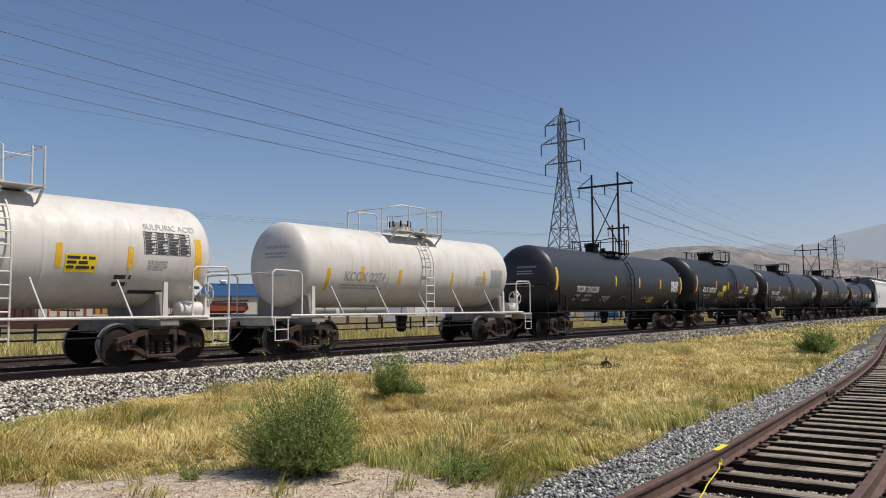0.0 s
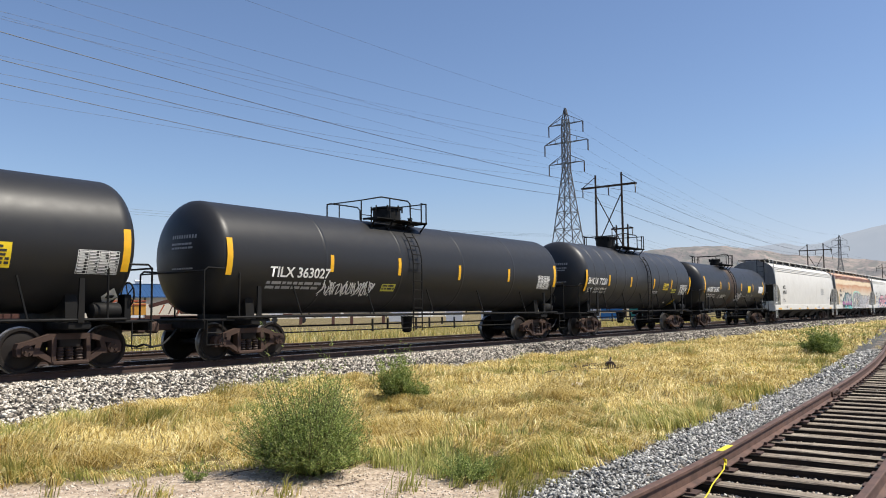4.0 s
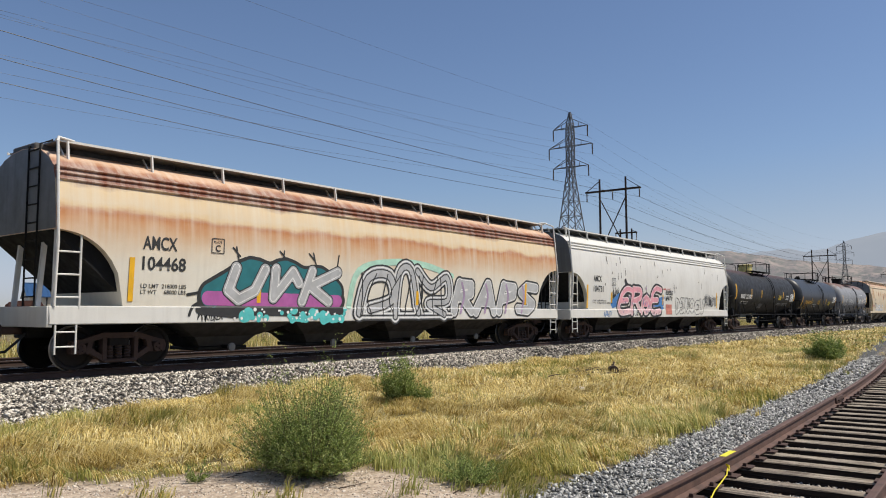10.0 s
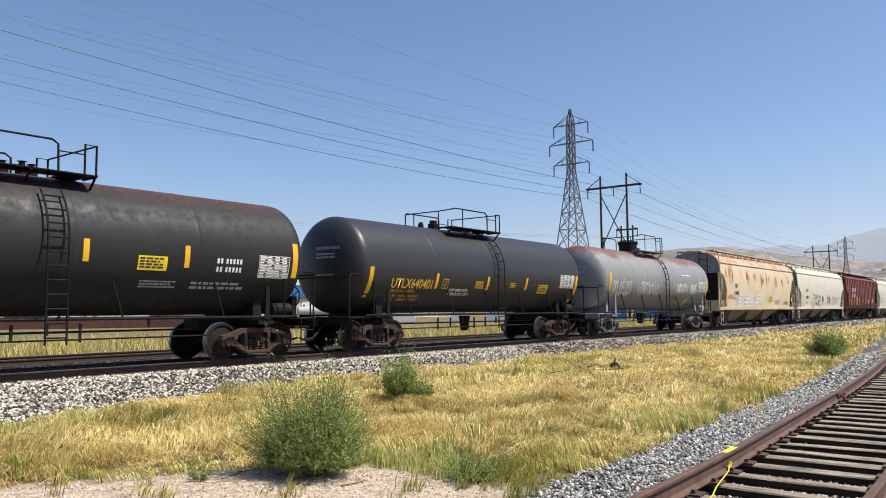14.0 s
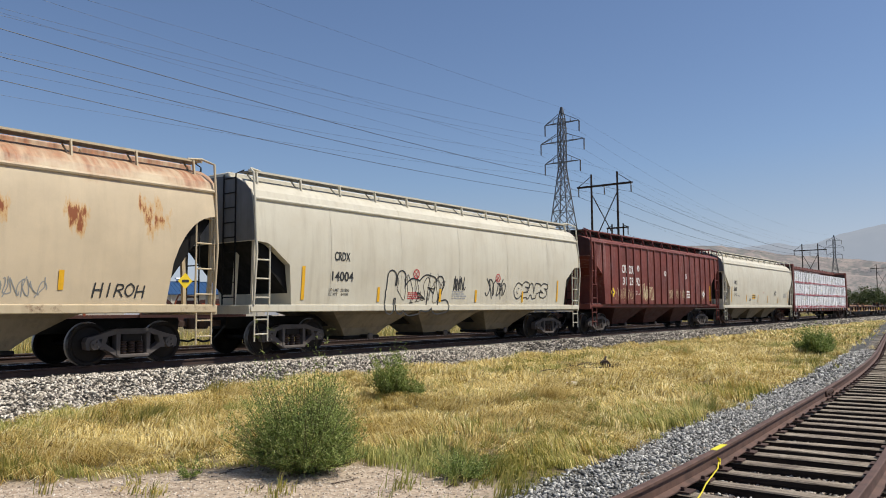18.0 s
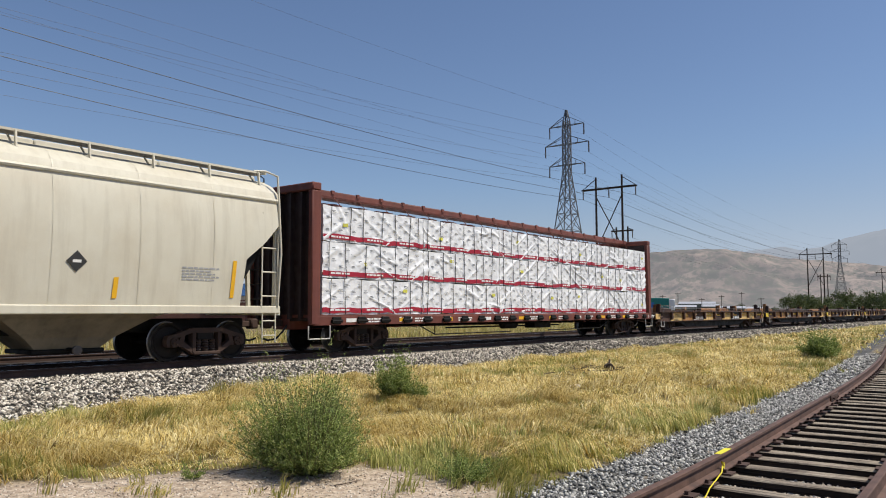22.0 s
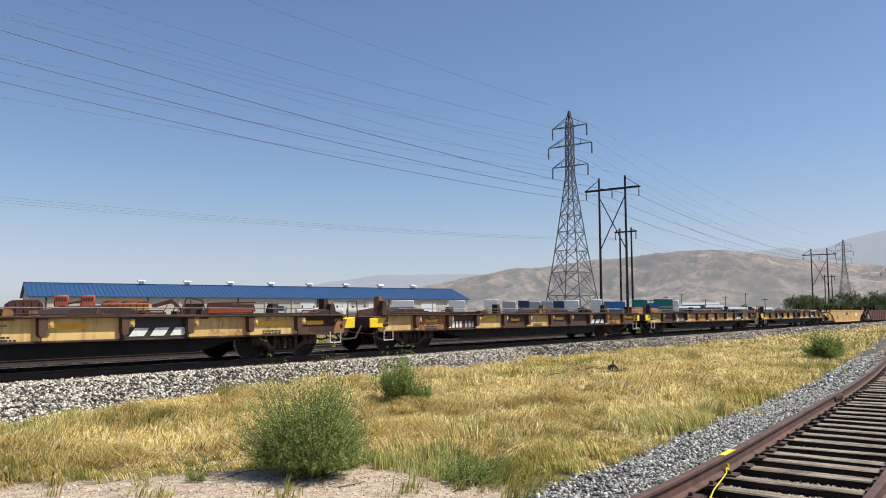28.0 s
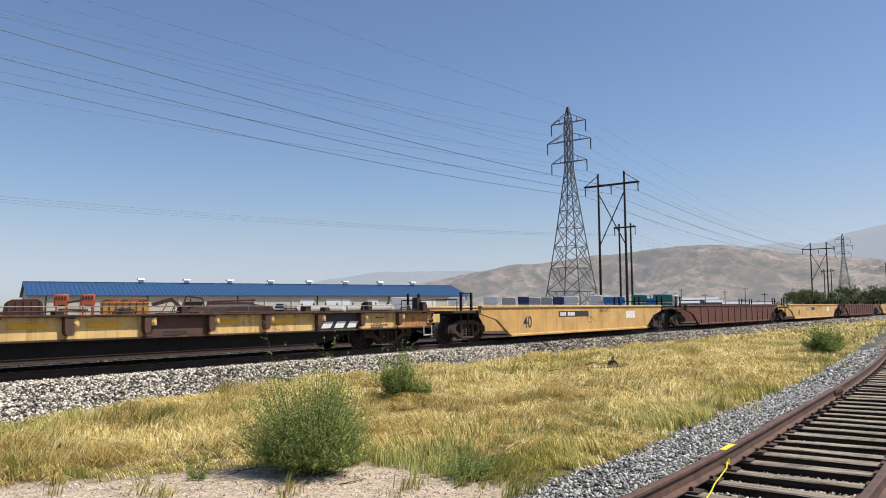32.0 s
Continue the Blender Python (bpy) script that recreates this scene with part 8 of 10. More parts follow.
def lattice_tower(x, y, base=-0.6, top=41.0, spread=4.4):
    tw = thing("lattice_tower", "grey steel lattice transmission tower with three crossarms", "power tower", "lattice towers", at=(x, y, base))
    h = top - base
    waist = 0.70 * h

    def half(z):
        return spread + (0.62 - spread) * min(1.0, z / waist) ** 0.82 if z < waist else max(0.12, 0.62 - 0.5 * max(0.0, (z - 0.93 * h) / (0.07 * h)))
    zs = [0, 0.12 * h, 0.23 * h, 0.33 * h, 0.42 * h, 0.50 * h, 0.57 * h, 0.64 * h, 0.70 * h, 0.75 * h, 0.80 * h, 0.85 * h, 0.90 * h, 0.945 * h, h]
    for sx in (-1, 1):
        for sy in (-1, 1):
            rings = [[(sx * half(a) + i, sy * half(a) + j, a) for i, j in ((-0.08, -0.08), (0.08, -0.08), (0.08, 0.08), (-0.08, 0.08))] for a in zs]
            part("leg", Mesh().loft(rings), TOWER_STEEL, tw, "", 0)
    for k, (a, b) in enumerate(zip(zs, zs[1:])):
        t, p, q = 0.11, half(a), half(b)
        for s in (-1, 1):
            ends = [((c * p, s * p, a), (-c * q, s * q, b)) for c in (-1, 1)] + [((s * p, c * p, a), (s * q, -c * q, b)) for c in (-1, 1)]
            ends += [((-q, s * q, b), (q, s * q, b)), ((s * q, -q, b), (s * q, q, b))]
            if k < 3:
                ends += [((0, s * q, b), (c * p * 0.5, s * (p + q) / 2, (a + b) / 2)) for c in (-1, 1)]
            for e0, e1 in ends:
                part("brace", Mesh().beam(e0, e1, t, t), TOWER_STEEL, tw, "", 0)
    for z, reach in ((0.925 * h, 3.8), (0.835 * h, 4.8), (0.735 * h, 3.9)):
        for s in (-1, 1):
            for e in (-0.55, 0.55):
                part("arm_chord", Mesh().beam((e, 0, z), (0, s * reach, z), 0.12, 0.12), TOWER_STEEL, tw, "", 0)
                part("arm_tie", Mesh().beam((e, s * 0.5, z + 1.7), (0, s * reach, z), 0.10, 0.10), TOWER_STEEL, tw, "", 0)
            part("arm_strut", Mesh().beam((0, s * reach * 0.5, z), (0, s * reach * 0.5, z + 0.85), 0.09, 0.09, (1, 0, 0)), TOWER_STEEL, tw, "", 0)
        for s in (-1, 1):
            m = Mesh().turned([(-2.2 + 0.1 * k, 0.16 if k % 2 else 0.08) for k in range(23)], (0, s * reach, z), 8)
            part("insulator", m, INSULATOR, tw)
    return [(x, y + s * reach, base + z - 2.2) for z, reach in ((0.925 * h, 3.8), (0.835 * h, 4.8), (0.735 * h, 3.9)) for s in (-1, 1)] + [(x, y, top)]


def h_frame(x, y, top, gap, arm_z, arm, name="h_frame_pole", braced=True, label="wooden H-frame power pole with a cross brace"):
    hf = thing(name, label, "power pole", "wooden power poles", at=(x, y, 0))
    for s in (-1, 1):
        part("pole", Mesh().cyl((0, s * gap / 2, -0.6), (0, s * gap / 2, top), 0.24, 12, 0.16), POLE_WOOD, hf)
    for c in (-0.22, 0.22):
        part("crossarm", Mesh().box(c - 0.06, c + 0.06, -arm / 2, arm / 2, arm_z - 0.14, arm_z + 0.14, 0.02), POLE_WOOD, hf)
    for s in (-1, 1):
        part("arm_brace", Mesh().beam((0, s * gap / 2, top - 0.3), (0, s * arm / 2 * 0.97, arm_z + 0.1), 0.1, 0.1, (1, 0, 0)), POLE_WOOD, hf)
    if braced:
        z1, z0 = arm_z - 1.4, arm_z - 1.4 - gap * 1.9
        for c in (-1, 1):
            part("cross_brace", Mesh().beam((0.14 * c, -c * gap / 2, z0), (0.14 * c, c * gap / 2, z1), 0.14, 0.14, (1, 0, 0)), POLE_WOOD, hf)
    ends = []
    for f in (-1, 0, 1):
        yy = f * arm / 2 * 0.96
        part("insulator", Mesh().turned([(-1.5 + 0.1 * k, 0.13 if k % 2 else 0.07) for k in range(16)], (0, yy, arm_z - 0.1), 8), INSULATOR, hf)
        ends.append((x, y + yy, arm_z - 1.6))
    return ends + [(x, y - gap / 2, top), (x, y + gap / 2, top)]


def wire(a, b, sag, r):
    pts = []
    n = 24
    for k in range(n + 1):
        t = k / n
        pts.append((a[0] + (b[0] - a[0]) * t, a[1] + (b[1] - a[1]) * t, a[2] + (b[2] - a[2]) * t - 4 * sag * t * (1 - t)))
    tagged(part("power_wire", Mesh().pipe(pts, r, 5), WIRE_DARK), "dark overhead power wire between poles", "wire", "power wires")


def build_power_lines():
    sets = [h_frame(x, 57.0, t, 4.8, t - 2.1, 10.1) for x, t in ((120.0, 24.2), (273.0, 21.8), (426.0, 21.8))]
    back = [(-33.0, p[1], p[2] + lift) for p, lift in zip(sets[0], (1.5, 1.1, 0.7, 0.8, 0.8))]
    for a, b in zip([back] + sets, sets):
        for k, (p, q) in enumerate(zip(a, b)):
            wire(p, q, 2.2 if k < 3 else 1.6, 0.028 if k < 3 else 0.009)
    towers = [lattice_tower(133.6, 72.3), lattice_tower(472.0, 86.0)]
    back = [(-206.0, p[1] - 12, p[2]) for p in towers[0]]
    for a, b in zip([back] + towers, towers):
        for k, (p, q) in enumerate(zip(a, b)):
            wire(p, q, 8.5 if k < 6 else 6.0, 0.013)
    low = h_frame(146.5, 66.8, 18.4, 2.5, 17.6, 4.7, "low_h_frame_pole", False, "low wooden two-pole power pole")
    low2 = h_frame(330.0, 66.0, 15.5, 2.5, 14.7, 4.7, "low_h_frame_pole", False, "low wooden two-pole power pole")
    for p, q in zip(low[:3], low2[:3]):
        wire((-60.0, 100.0 + (p[1] - 66.8), p[2]), p, 3.0, 0.011)
        wire(p, q, 2.2, 0.011)


# ---- warehouse and yard ----
BLUE_ROOF = paint("blue_metal_roof", (0.028, 0.085, 0.20), (0.05, 0.08, 0.14), 0.25, 0.2, 0, 0.4)
CREAM_WALL = paint("cream_metal_wall", (0.60, 0.55, 0.46), (0.3, 0.25, 0.2), 0.2, 0.25, 0, 0.6)
WHITE_PANEL = plain("white_panel", (0.75, 0.76, 0.78), 0.5, 0, 0.08)
DARK_OPENING = plain("dark_doorway", (0.03, 0.03, 0.035), 0.8)


def build_warehouse():
    a, b = Vector((80.0, 185.4, 0)), Vector((190.7, 145.3, 0))
    d = (b - a).normalized()
    ang = math.atan2(d.y, d.x)
    ln, w, ridge, eave = (b - a).length, 10.0, 8.5, 5.2
    wh = thing("warehouse", "long low warehouse with a blue metal roof and cream walls", "warehouse", at=(a.x, a.y, 0))
    wh.rotation_euler = (0, 0, ang)
    part("wall", Mesh().box(0.6, ln - 0.6, -w + 0.6, -w + 0.85, -0.6, eave + 0.1), CREAM_WALL, wh)
    part("wall", Mesh().box(0.6, ln - 0.6, w - 0.85, w - 0.6, -0.6, eave + 0.1), CREAM_WALL, wh)
    for x in (0.6, ln - 0.85):
        part("gable", Mesh().prism_x([(-w + 0.85, -0.6), (w - 0.85, -0.6), (w - 0.85, eave), (0, ridge - 0.3), (-w + 0.85, eave)], x, x + 0.25), CREAM_WALL, wh)
    for s in (-1, 1):
        m = Mesh().add([(0, 0, ridge), (ln, 0, ridge), (ln, s * w, eave), (0, s * w, eave), (0, 0, ridge - 0.2), (ln, 0, ridge - 0.2), (ln, s * w, eave - 0.2), (0, s * w, eave - 0.2)],
                       [(0, 1, 2, 3), (7, 6, 5, 4), (0, 3, 7, 4), (1, 5, 6, 2), (3, 2, 6, 7), (0, 4, 5, 1)])
        roof = part("roof_slope", m, BLUE_ROOF, wh)
        r = Mesh()
        for k in range(118):
            x = 0.5 + (ln - 1.0) * k / 117
            r.beam((x, 0, ridge + 0.04), (x, s * w, eave + 0.04), 0.10, 0.09)
        tagged(part("roof_seam", r, BLUE_ROOF, roof, "", 0), kind="stuff")
    part("ridge_cap", Mesh().box(0, ln, -0.3, 0.3, ridge - 0.02, ridge + 0.1), BLUE_ROOF, wh)
    for k in range(8):
        x = ln * (0.2195 + 0.0944 * k)
        v = part("roof_vent", Mesh().box(x - 0.55, x + 0.55, -0.5, 0.5, ridge + 0.1, ridge + 0.7, 0.03), WHITE_PANEL, wh)
        part("vent_hood", Mesh().prism_x([(-0.9, ridge + 0.7), (0.9, ridge + 0.7), (0.6, ridge + 1.05), (-0.6, ridge + 1.05)], x - 0.85, x + 0.85), WHITE_PANEL, v)
    for x, wd in ((64.0, 4.0), (71.5, 7.0), (84.0, 3.0), (101.0, 5.0), (110.0, 4.0)):
        part("door", Mesh().box(x, x + wd, -w + 0.5, -w + 0.6, -0.5, 4.2, 0.02), WHITE_PANEL, wh, "white sliding door")
    for k in range(16):
        x = 4 + k * 7.2
        part("downpipe", Mesh().box(x, x + 0.25, -w + 0.4, -w + 0.6, -0.5, eave), CREAM_WALL if k % 3 else DARK_OPENING, wh)


RUST_STEEL = paint("rusted_machine", (0.10, 0.04, 0.03), (0.04, 0.02, 0.015), 0.5, 0.3, 0.3, 0.8)
ORANGE_STEEL = paint("orange_machine_paint", (0.46, 0.09, 0.03), (0.12, 0.04, 0.025), 0.5, 0.2, 0.05, 0.6)
AMBER_STEEL = paint("amber_machine_paint", (0.62, 0.30, 0.04), (0.2, 0.09, 0.03), 0.3, 0.2, 0.05, 0.6)
PACK_MATS = {"white": WHITE_PANEL, "grey": plain("grey_pack_wrap", (0.42, 0.43, 0.46), 0.5, 0, 0.15), "blue": plain("blue_pack_wrap", (0.02, 0.17, 0.45), 0.45, 0, 0.12),
             "navy": plain("navy_pack_wrap", (0.015, 0.04, 0.14), 0.45, 0, 0.15), "teal": plain("teal_pack_wrap", (0.01, 0.20, 0.18), 0.45, 0, 0.15), "sage": plain("sage_wall", (0.16, 0.17, 0.14), 0.8, 0, 0.2), "tan_tank": plain("pale_tank_paint", (0.52, 0.49, 0.44), 0.6, 0, 0.2), "tan": plain("bare_lumber", (0.45, 0.34, 0.2), 0.8, 0, 0.2)}


def spot(heading, rng_m):
    a = radians(heading)
    return rng_m * math.sin(a), rng_m * math.cos(a)


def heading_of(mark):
    return 52.05 + math.degrees(math.atan((mark - 784) / 1358.0))


def pack_stack(mark, width_mark, dist, top, color, rows=3):
    h = heading_of(mark)
    x, y = spot(h, dist)
    w = width_mark * dist / 1400.0
    st = thing("lumber_stack", "stack of lumber packs in %s wrapping in the yard" % color, "lumber stack", "yard stacks", at=(x, y, 0))
    st.rotation_euler = (0, 0, radians(90 - h - 90))
    top += 0.35
    ht = (top + 0.55) / rows
    for k in range(rows):
        z = -0.55 + k * ht
        part("pack", Mesh().box(-w / 2, w / 2, -1.2, 1.2, z + 0.06, z + ht - 0.02, 0.05), PACK_MATS[color], st)
        for s in (-0.3, 0.3):
            part("bearer", Mesh().box(s * w - 0.05, s * w + 0.05, -1.2, 1.2, z, z + 0.06), PACK_MATS["tan"], st)


def machine(mark, dist):
    """Rusted bin, orange frames and an amber-sided box of old track machinery."""
    h = heading_of(mark)
    x, y = spot(h, dist)
    mc = thing("track_machine", "old orange and rust-brown track machine parked in the yard", "machine", at=(x, y, 0))
    mc.rotation_euler = (0, 0, radians(-h))
    return mc


def build_yard():
    rng = random.Random(12)
    mc = machine(120, 100.0)
    part("hopper_bin", Mesh().prism_y([(-6.6, 0.6), (-6.3, 2.3), (-5.6, 2.75), (-3.0, 2.8), (-2.5, 2.3), (-2.4, 0.6)], -1.2, 1.2), RUST_STEEL, mc, "dark red rounded bin")
    for k in range(5):
        part("bin_rib", Mesh().box(-6.0 + 0.8 * k, -5.85 + 0.8 * k, -1.3, -1.2, 0.7, 2.6, 0.02), RUST_STEEL, mc)
    for x in (-1.4, 1.4):
        part("engine_box", Mesh().box(x, x + 1.55, -1.0, 0.6, 2.0, 3.35, 0.12), ORANGE_STEEL, mc, "orange engine box")
        for k in range(4):
            part("vent_slot", Mesh().box(x + 0.2 + 0.3 * k, x + 0.38 + 0.3 * k, -1.03, -0.99, 2.7, 3.1), DARK_OPENING, mc)
        part("bracket", Mesh().box(x + 1.2, x + 1.5, -1.1, 1.0, 0.5, 2.2, 0.03).box(x + 0.2, x + 0.4, -1.1, 0.5, 0.6, 2.1, 0.03), ORANGE_STEEL, mc)
    part("link", Mesh().cyl((0.1, -0.9, 2.4), (1.5, -0.9, 2.7), 0.14, 8).cyl((-0.9, -1.0, 1.6), (2.2, -1.0, 1.5), 0.12, 8), RUST_STEEL, mc)
    part("box_body", Mesh().box(3.6, 8.9, -1.0, 1.2, 1.0, 2.45, 0.05), AMBER_STEEL, mc, "amber slatted box")
    for k in range(7):
        part("slat", Mesh().box(3.7 + 0.75 * k, 3.82 + 0.75 * k, -1.09, -1.0, 1.05, 2.4, 0.02), RUST_STEEL, mc)
    for k in range(2):
        part("rail_bar", Mesh().box(3.6, 8.9, -1.08, -1.0, 2.2 + 0.45 * k, 2.34 + 0.45 * k, 0.02), ORANGE_STEEL, mc)
    part("chassis", Mesh().box(-7.0, 9.2, -1.1, 1.1, -0.55, 0.7, 0.05), RUST_STEEL, mc)
    for k in range(5):
        x = 3.8 + 1.0 * k + rng.uniform(-0.2, 0.2)
        part("scrap_beam", Mesh().beam((x, -0.7, 2.5), (x + rng.uniform(0.8, 1.5), -0.6, 2.5 + rng.uniform(0.05, 0.35)), 0.2, 0.16), ORANGE_STEEL if k % 2 else RUST_STEEL, mc)
    mc = machine(355, 100.0)
    part("boom", Mesh().beam((-5.6, 0, 2.05), (-3.2, 0, 2.75), 0.5, 0.45).beam((-3.4, 0, 2.75), (-1.7, 0, 1.2), 0.4, 0.4), RUST_STEEL, mc)
    part("cab_frame", Mesh().beam((-2.4, -0.9, 1.0), (-1.6, -0.9, 3.1), 0.2, 0.2).beam((-1.6, -0.9, 3.1), (0.2, -0.9, 2.8), 0.2, 0.2).beam((0.2, -0.9, 2.8), (0.7, -0.9, 1.2), 0.2, 0.2).box(-2.0, 0.3, -0.8, 0.8, 1.1, 2.4, 0.05), RUST_STEEL, mc, "dark red cab frame")
    for k in range(4):
        x = -4.4 + 1.1 * k
        part("strut", Mesh().beam((x, -0.95, 1.1), (x + rng.uniform(-0.5, 0.7), -0.95, rng.uniform(2.2, 2.9)), 0.14, 0.14), RUST_STEEL if k % 2 else ORANGE_STEEL, mc)
    part("bed", Mesh().prism_y([(0.6, 1.0), (0.8, 2.35), (6.4, 2.3), (6.6, 1.5), (6.0, 1.0)], -1.2, 1.2), RUST_STEEL, mc)
    part("side_panel", Mesh().prism_y([(0.9, 1.25), (1.1, 2.05), (6.2, 1.75), (6.2, 1.3)], -1.32, -1.2), ORANGE_STEEL, mc, "orange side panel")
    part("top_beam", Mesh().beam((0.9, -0.9, 2.4), (6.6, -0.9, 2.55), 0.3, 0.2), RUST_STEEL, mc)
    part("chassis", Mesh().box(-6.0, 6.4, -1.1, 1.1, -0.55, 0.9, 0.05), RUST_STEEL, mc)
    # a string of pale tanks behind the flat cars
    pale = PACK_MATS["tan_tank"]
    for mark in (566, 655):
        mc = machine(mark, 108.0)
        mc.name = "storage_tank"
        tagged(mc, "long pale grey tank lying in the yard", "tank", "yard tanks")
        part("shell", Mesh().lathe_x([(-3.35, 0.2), (-3.3, 0.5), (-3.1, 0.68), (3.1, 0.68), (3.3, 0.5), (3.35, 0.2)], 0, 1.25, 28), pale, mc)
        for k in range(4):
            part("top_valve", Mesh().turned([(0.0, 0.12), (0.22, 0.12), (0.24, 0.06), (0.4, 0.05)], (-2.4 + 1.6 * k, 0, 1.9), 10), RUST_STEEL, mc)
        for x in (-2.2, 2.2):
            part("cradle", Mesh().prism_x([(-0.8, -0.55), (0.8, -0.55), (0.6, 0.8), (-0.6, 0.8)], x - 0.2, x + 0.2), RUST_STEEL, mc)
    for mark, dist in ((262, 118.0), (505, 125.0)):
        h = heading_of(mark)
        x, y = spot(h, dist)
        tr = thing("flatbed_truck", "white flatbed truck parked in the yard", "truck", "yard trucks", at=(x, y, 0))
        tr.rotation_euler = (0, 0, radians(-h))
        part("cab", Mesh().prism_y([(-2.0, 0.4), (-2.0, 1.5), (-1.5, 2.5), (0.1, 2.5), (0.1, 0.4)], -1.0, 1.0), WHITE_PANEL, tr)
        part("cab_window", Mesh().prism_y([(-1.6, 1.6), (-1.3, 2.3), (-0.2, 2.3), (-0.2, 1.6)], -1.02, -0.99), DARK_OPENING, tr)
        part("flatbed", Mesh().box(0.1, 4.5, -1.1, 1.1, 0.7, 0.95, 0.03).box(0.1, 0.2, -1.1, 1.1, 0.9, 2.2, 0.02), RUST_STEEL, tr)
        for k in (-1.2, 3.2):
            part("wheel", Mesh().turned([(-0.15, 0.2), (-0.15, 0.48), (0.15, 0.48), (0.15, 0.2)], (k, -0.95, -0.07), 16, "y"), RUBBER, tr)
    for mark, w, color, top in ((712, 40, "white", 2.8), (808, 30, "white", 2.75), (868, 26, "white", 2.85), (900, 24, "grey", 2.6), (926, 20, "navy", 2.7), (946, 20, "grey", 2.55), (967, 20, "grey", 2.6),
                              (988, 20, "navy", 2.6), (1008, 30, "white", 2.7), (1054, 20, "white", 2.8), (1078, 22, "blue", 2.5), (1096, 18, "blue", 2.5), (1131, 26, "teal", 2.75), (1153, 20, "blue", 2.2),
                              (1172, 32, "teal", 2.8), (1194, 10, "white", 2.6)):
        pack_stack(mark, w, 122.0, top, color)


def build_distance():
    """Small sheds and poles far down the line."""
    for mark, w, h, dist in ((1215, 9.0, 3.2, 320), (1238, 14.0, 4.6, 330), (1262, 6.0, 3.4, 315), (1300, 10.0, 2.8, 340), (1345, 8.0, 2.6, 350)):
        a = heading_of(mark)
        x, y = spot(a, dist)
        sh = thing("shed", "small pale shed far along the line", "shed", "far sheds", at=(x, y, GROUND_Z))
        sh.rotation_euler = (0, 0, radians(-a))
        part("wall", Mesh().box(-w / 2, w / 2, -2.5, 2.5, 0.0, h), PACK_MATS["sage"], sh)
        part("roof", Mesh().prism_x([(-2.8, h), (2.8, h), (0, h + 0.9)], -w / 2 - 0.3, w / 2 + 0.3), PACK_MATS["grey"], sh)
        part("door", Mesh().box(-0.8, 0.8, -2.58, -2.5, 0.0, 2.1), DARK_OPENING, sh)
    for k, mark in enumerate((1150, 1178, 1205, 1247, 1282, 1318, 1352)):
        x, y = spot(heading_of(mark), 300 + 12 * (k % 3))
        po = thing("far_pole", "thin wooden pole far along the line", "power pole", "far poles", at=(x, y, GROUND_Z))
        part("pole", Mesh().cyl((0, 0, 0), (0, 0, 6.5 + 1.3 * (k % 3)), 0.14, 8, 0.10), POLE_WOOD, po)
        part("crossarm", Mesh().box(-0.08, 0.08, -1.1, 1.1, 5.9 + 1.3 * (k % 3), 6.1 + 1.3 * (k % 3)), POLE_WOOD, po)


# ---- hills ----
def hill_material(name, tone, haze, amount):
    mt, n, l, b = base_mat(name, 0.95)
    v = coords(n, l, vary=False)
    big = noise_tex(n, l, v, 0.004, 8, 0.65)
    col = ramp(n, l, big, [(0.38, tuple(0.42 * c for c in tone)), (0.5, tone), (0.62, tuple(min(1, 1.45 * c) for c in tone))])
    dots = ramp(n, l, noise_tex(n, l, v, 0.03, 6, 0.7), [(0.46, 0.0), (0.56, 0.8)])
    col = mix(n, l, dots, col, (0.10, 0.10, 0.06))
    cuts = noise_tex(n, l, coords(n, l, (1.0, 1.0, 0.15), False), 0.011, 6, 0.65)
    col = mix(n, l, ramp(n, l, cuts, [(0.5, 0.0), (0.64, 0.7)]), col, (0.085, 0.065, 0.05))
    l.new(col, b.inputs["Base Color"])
    # haze painted into the slopes: an even glow mixed over their colour
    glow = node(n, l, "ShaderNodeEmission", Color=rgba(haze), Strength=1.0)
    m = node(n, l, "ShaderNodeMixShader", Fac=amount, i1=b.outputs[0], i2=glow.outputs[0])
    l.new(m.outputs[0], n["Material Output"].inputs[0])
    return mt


def ridge_strip(name, label, dist, depth, crest, material, relief, seed):
    """A far range of eroded spurs: crest(mark) gives its height in metres over the plain."""
    n, k = 420, 64
    vs = []
    for i in range(n + 1):
        mark = 450 + 1500 * i / n
        h = heading_of(mark)
        top = crest(mark) * (1 + 0.035 * noise.fractal(Vector((mark * 0.016, seed, 1.0)), 1.0, 2.0, 5))
        for j in range(k + 1):
            t = j / k
            x, y = spot(h, dist + depth * t)
            f = math.sin(min(1.0, t * 1.25) * math.pi / 2) ** 1.15
            wx = 60 * noise.noise(Vector((x * 0.004, y * 0.004, seed + 5)))
            spur = 1 - abs(noise.noise(Vector(((x + wx) * 0.0042, (y - wx) * 0.0026, seed)))) * 2.2
            fine = 1 - abs(noise.noise(Vector(((x + wx) * 0.013, (y - wx) * 0.008, seed + 2)))) * 2.0
            cut = relief * (0.72 * (1 - spur) + 0.28 * (1 - fine)) * max(0.0, 1 - t * 1.22) ** 0.55
            vs.append((x, y, -1.0 + top * f * (1 - min(0.8, cut))))
    i, j = np.meshgrid(np.arange(n), np.arange(k), indexing="ij")
    a = (i * (k + 1) + j).ravel()
    me = raw_mesh(name, np.array(vs), np.stack([a, a + k + 1, a + k + 2, a + 1], -1), material, True)
    tagged(new(name, me), label, "hills", kind="structure")


def piecewise(rows):
    xs, zs = zip(*rows)
    return lambda mark: float(np.interp(mark, xs, zs))


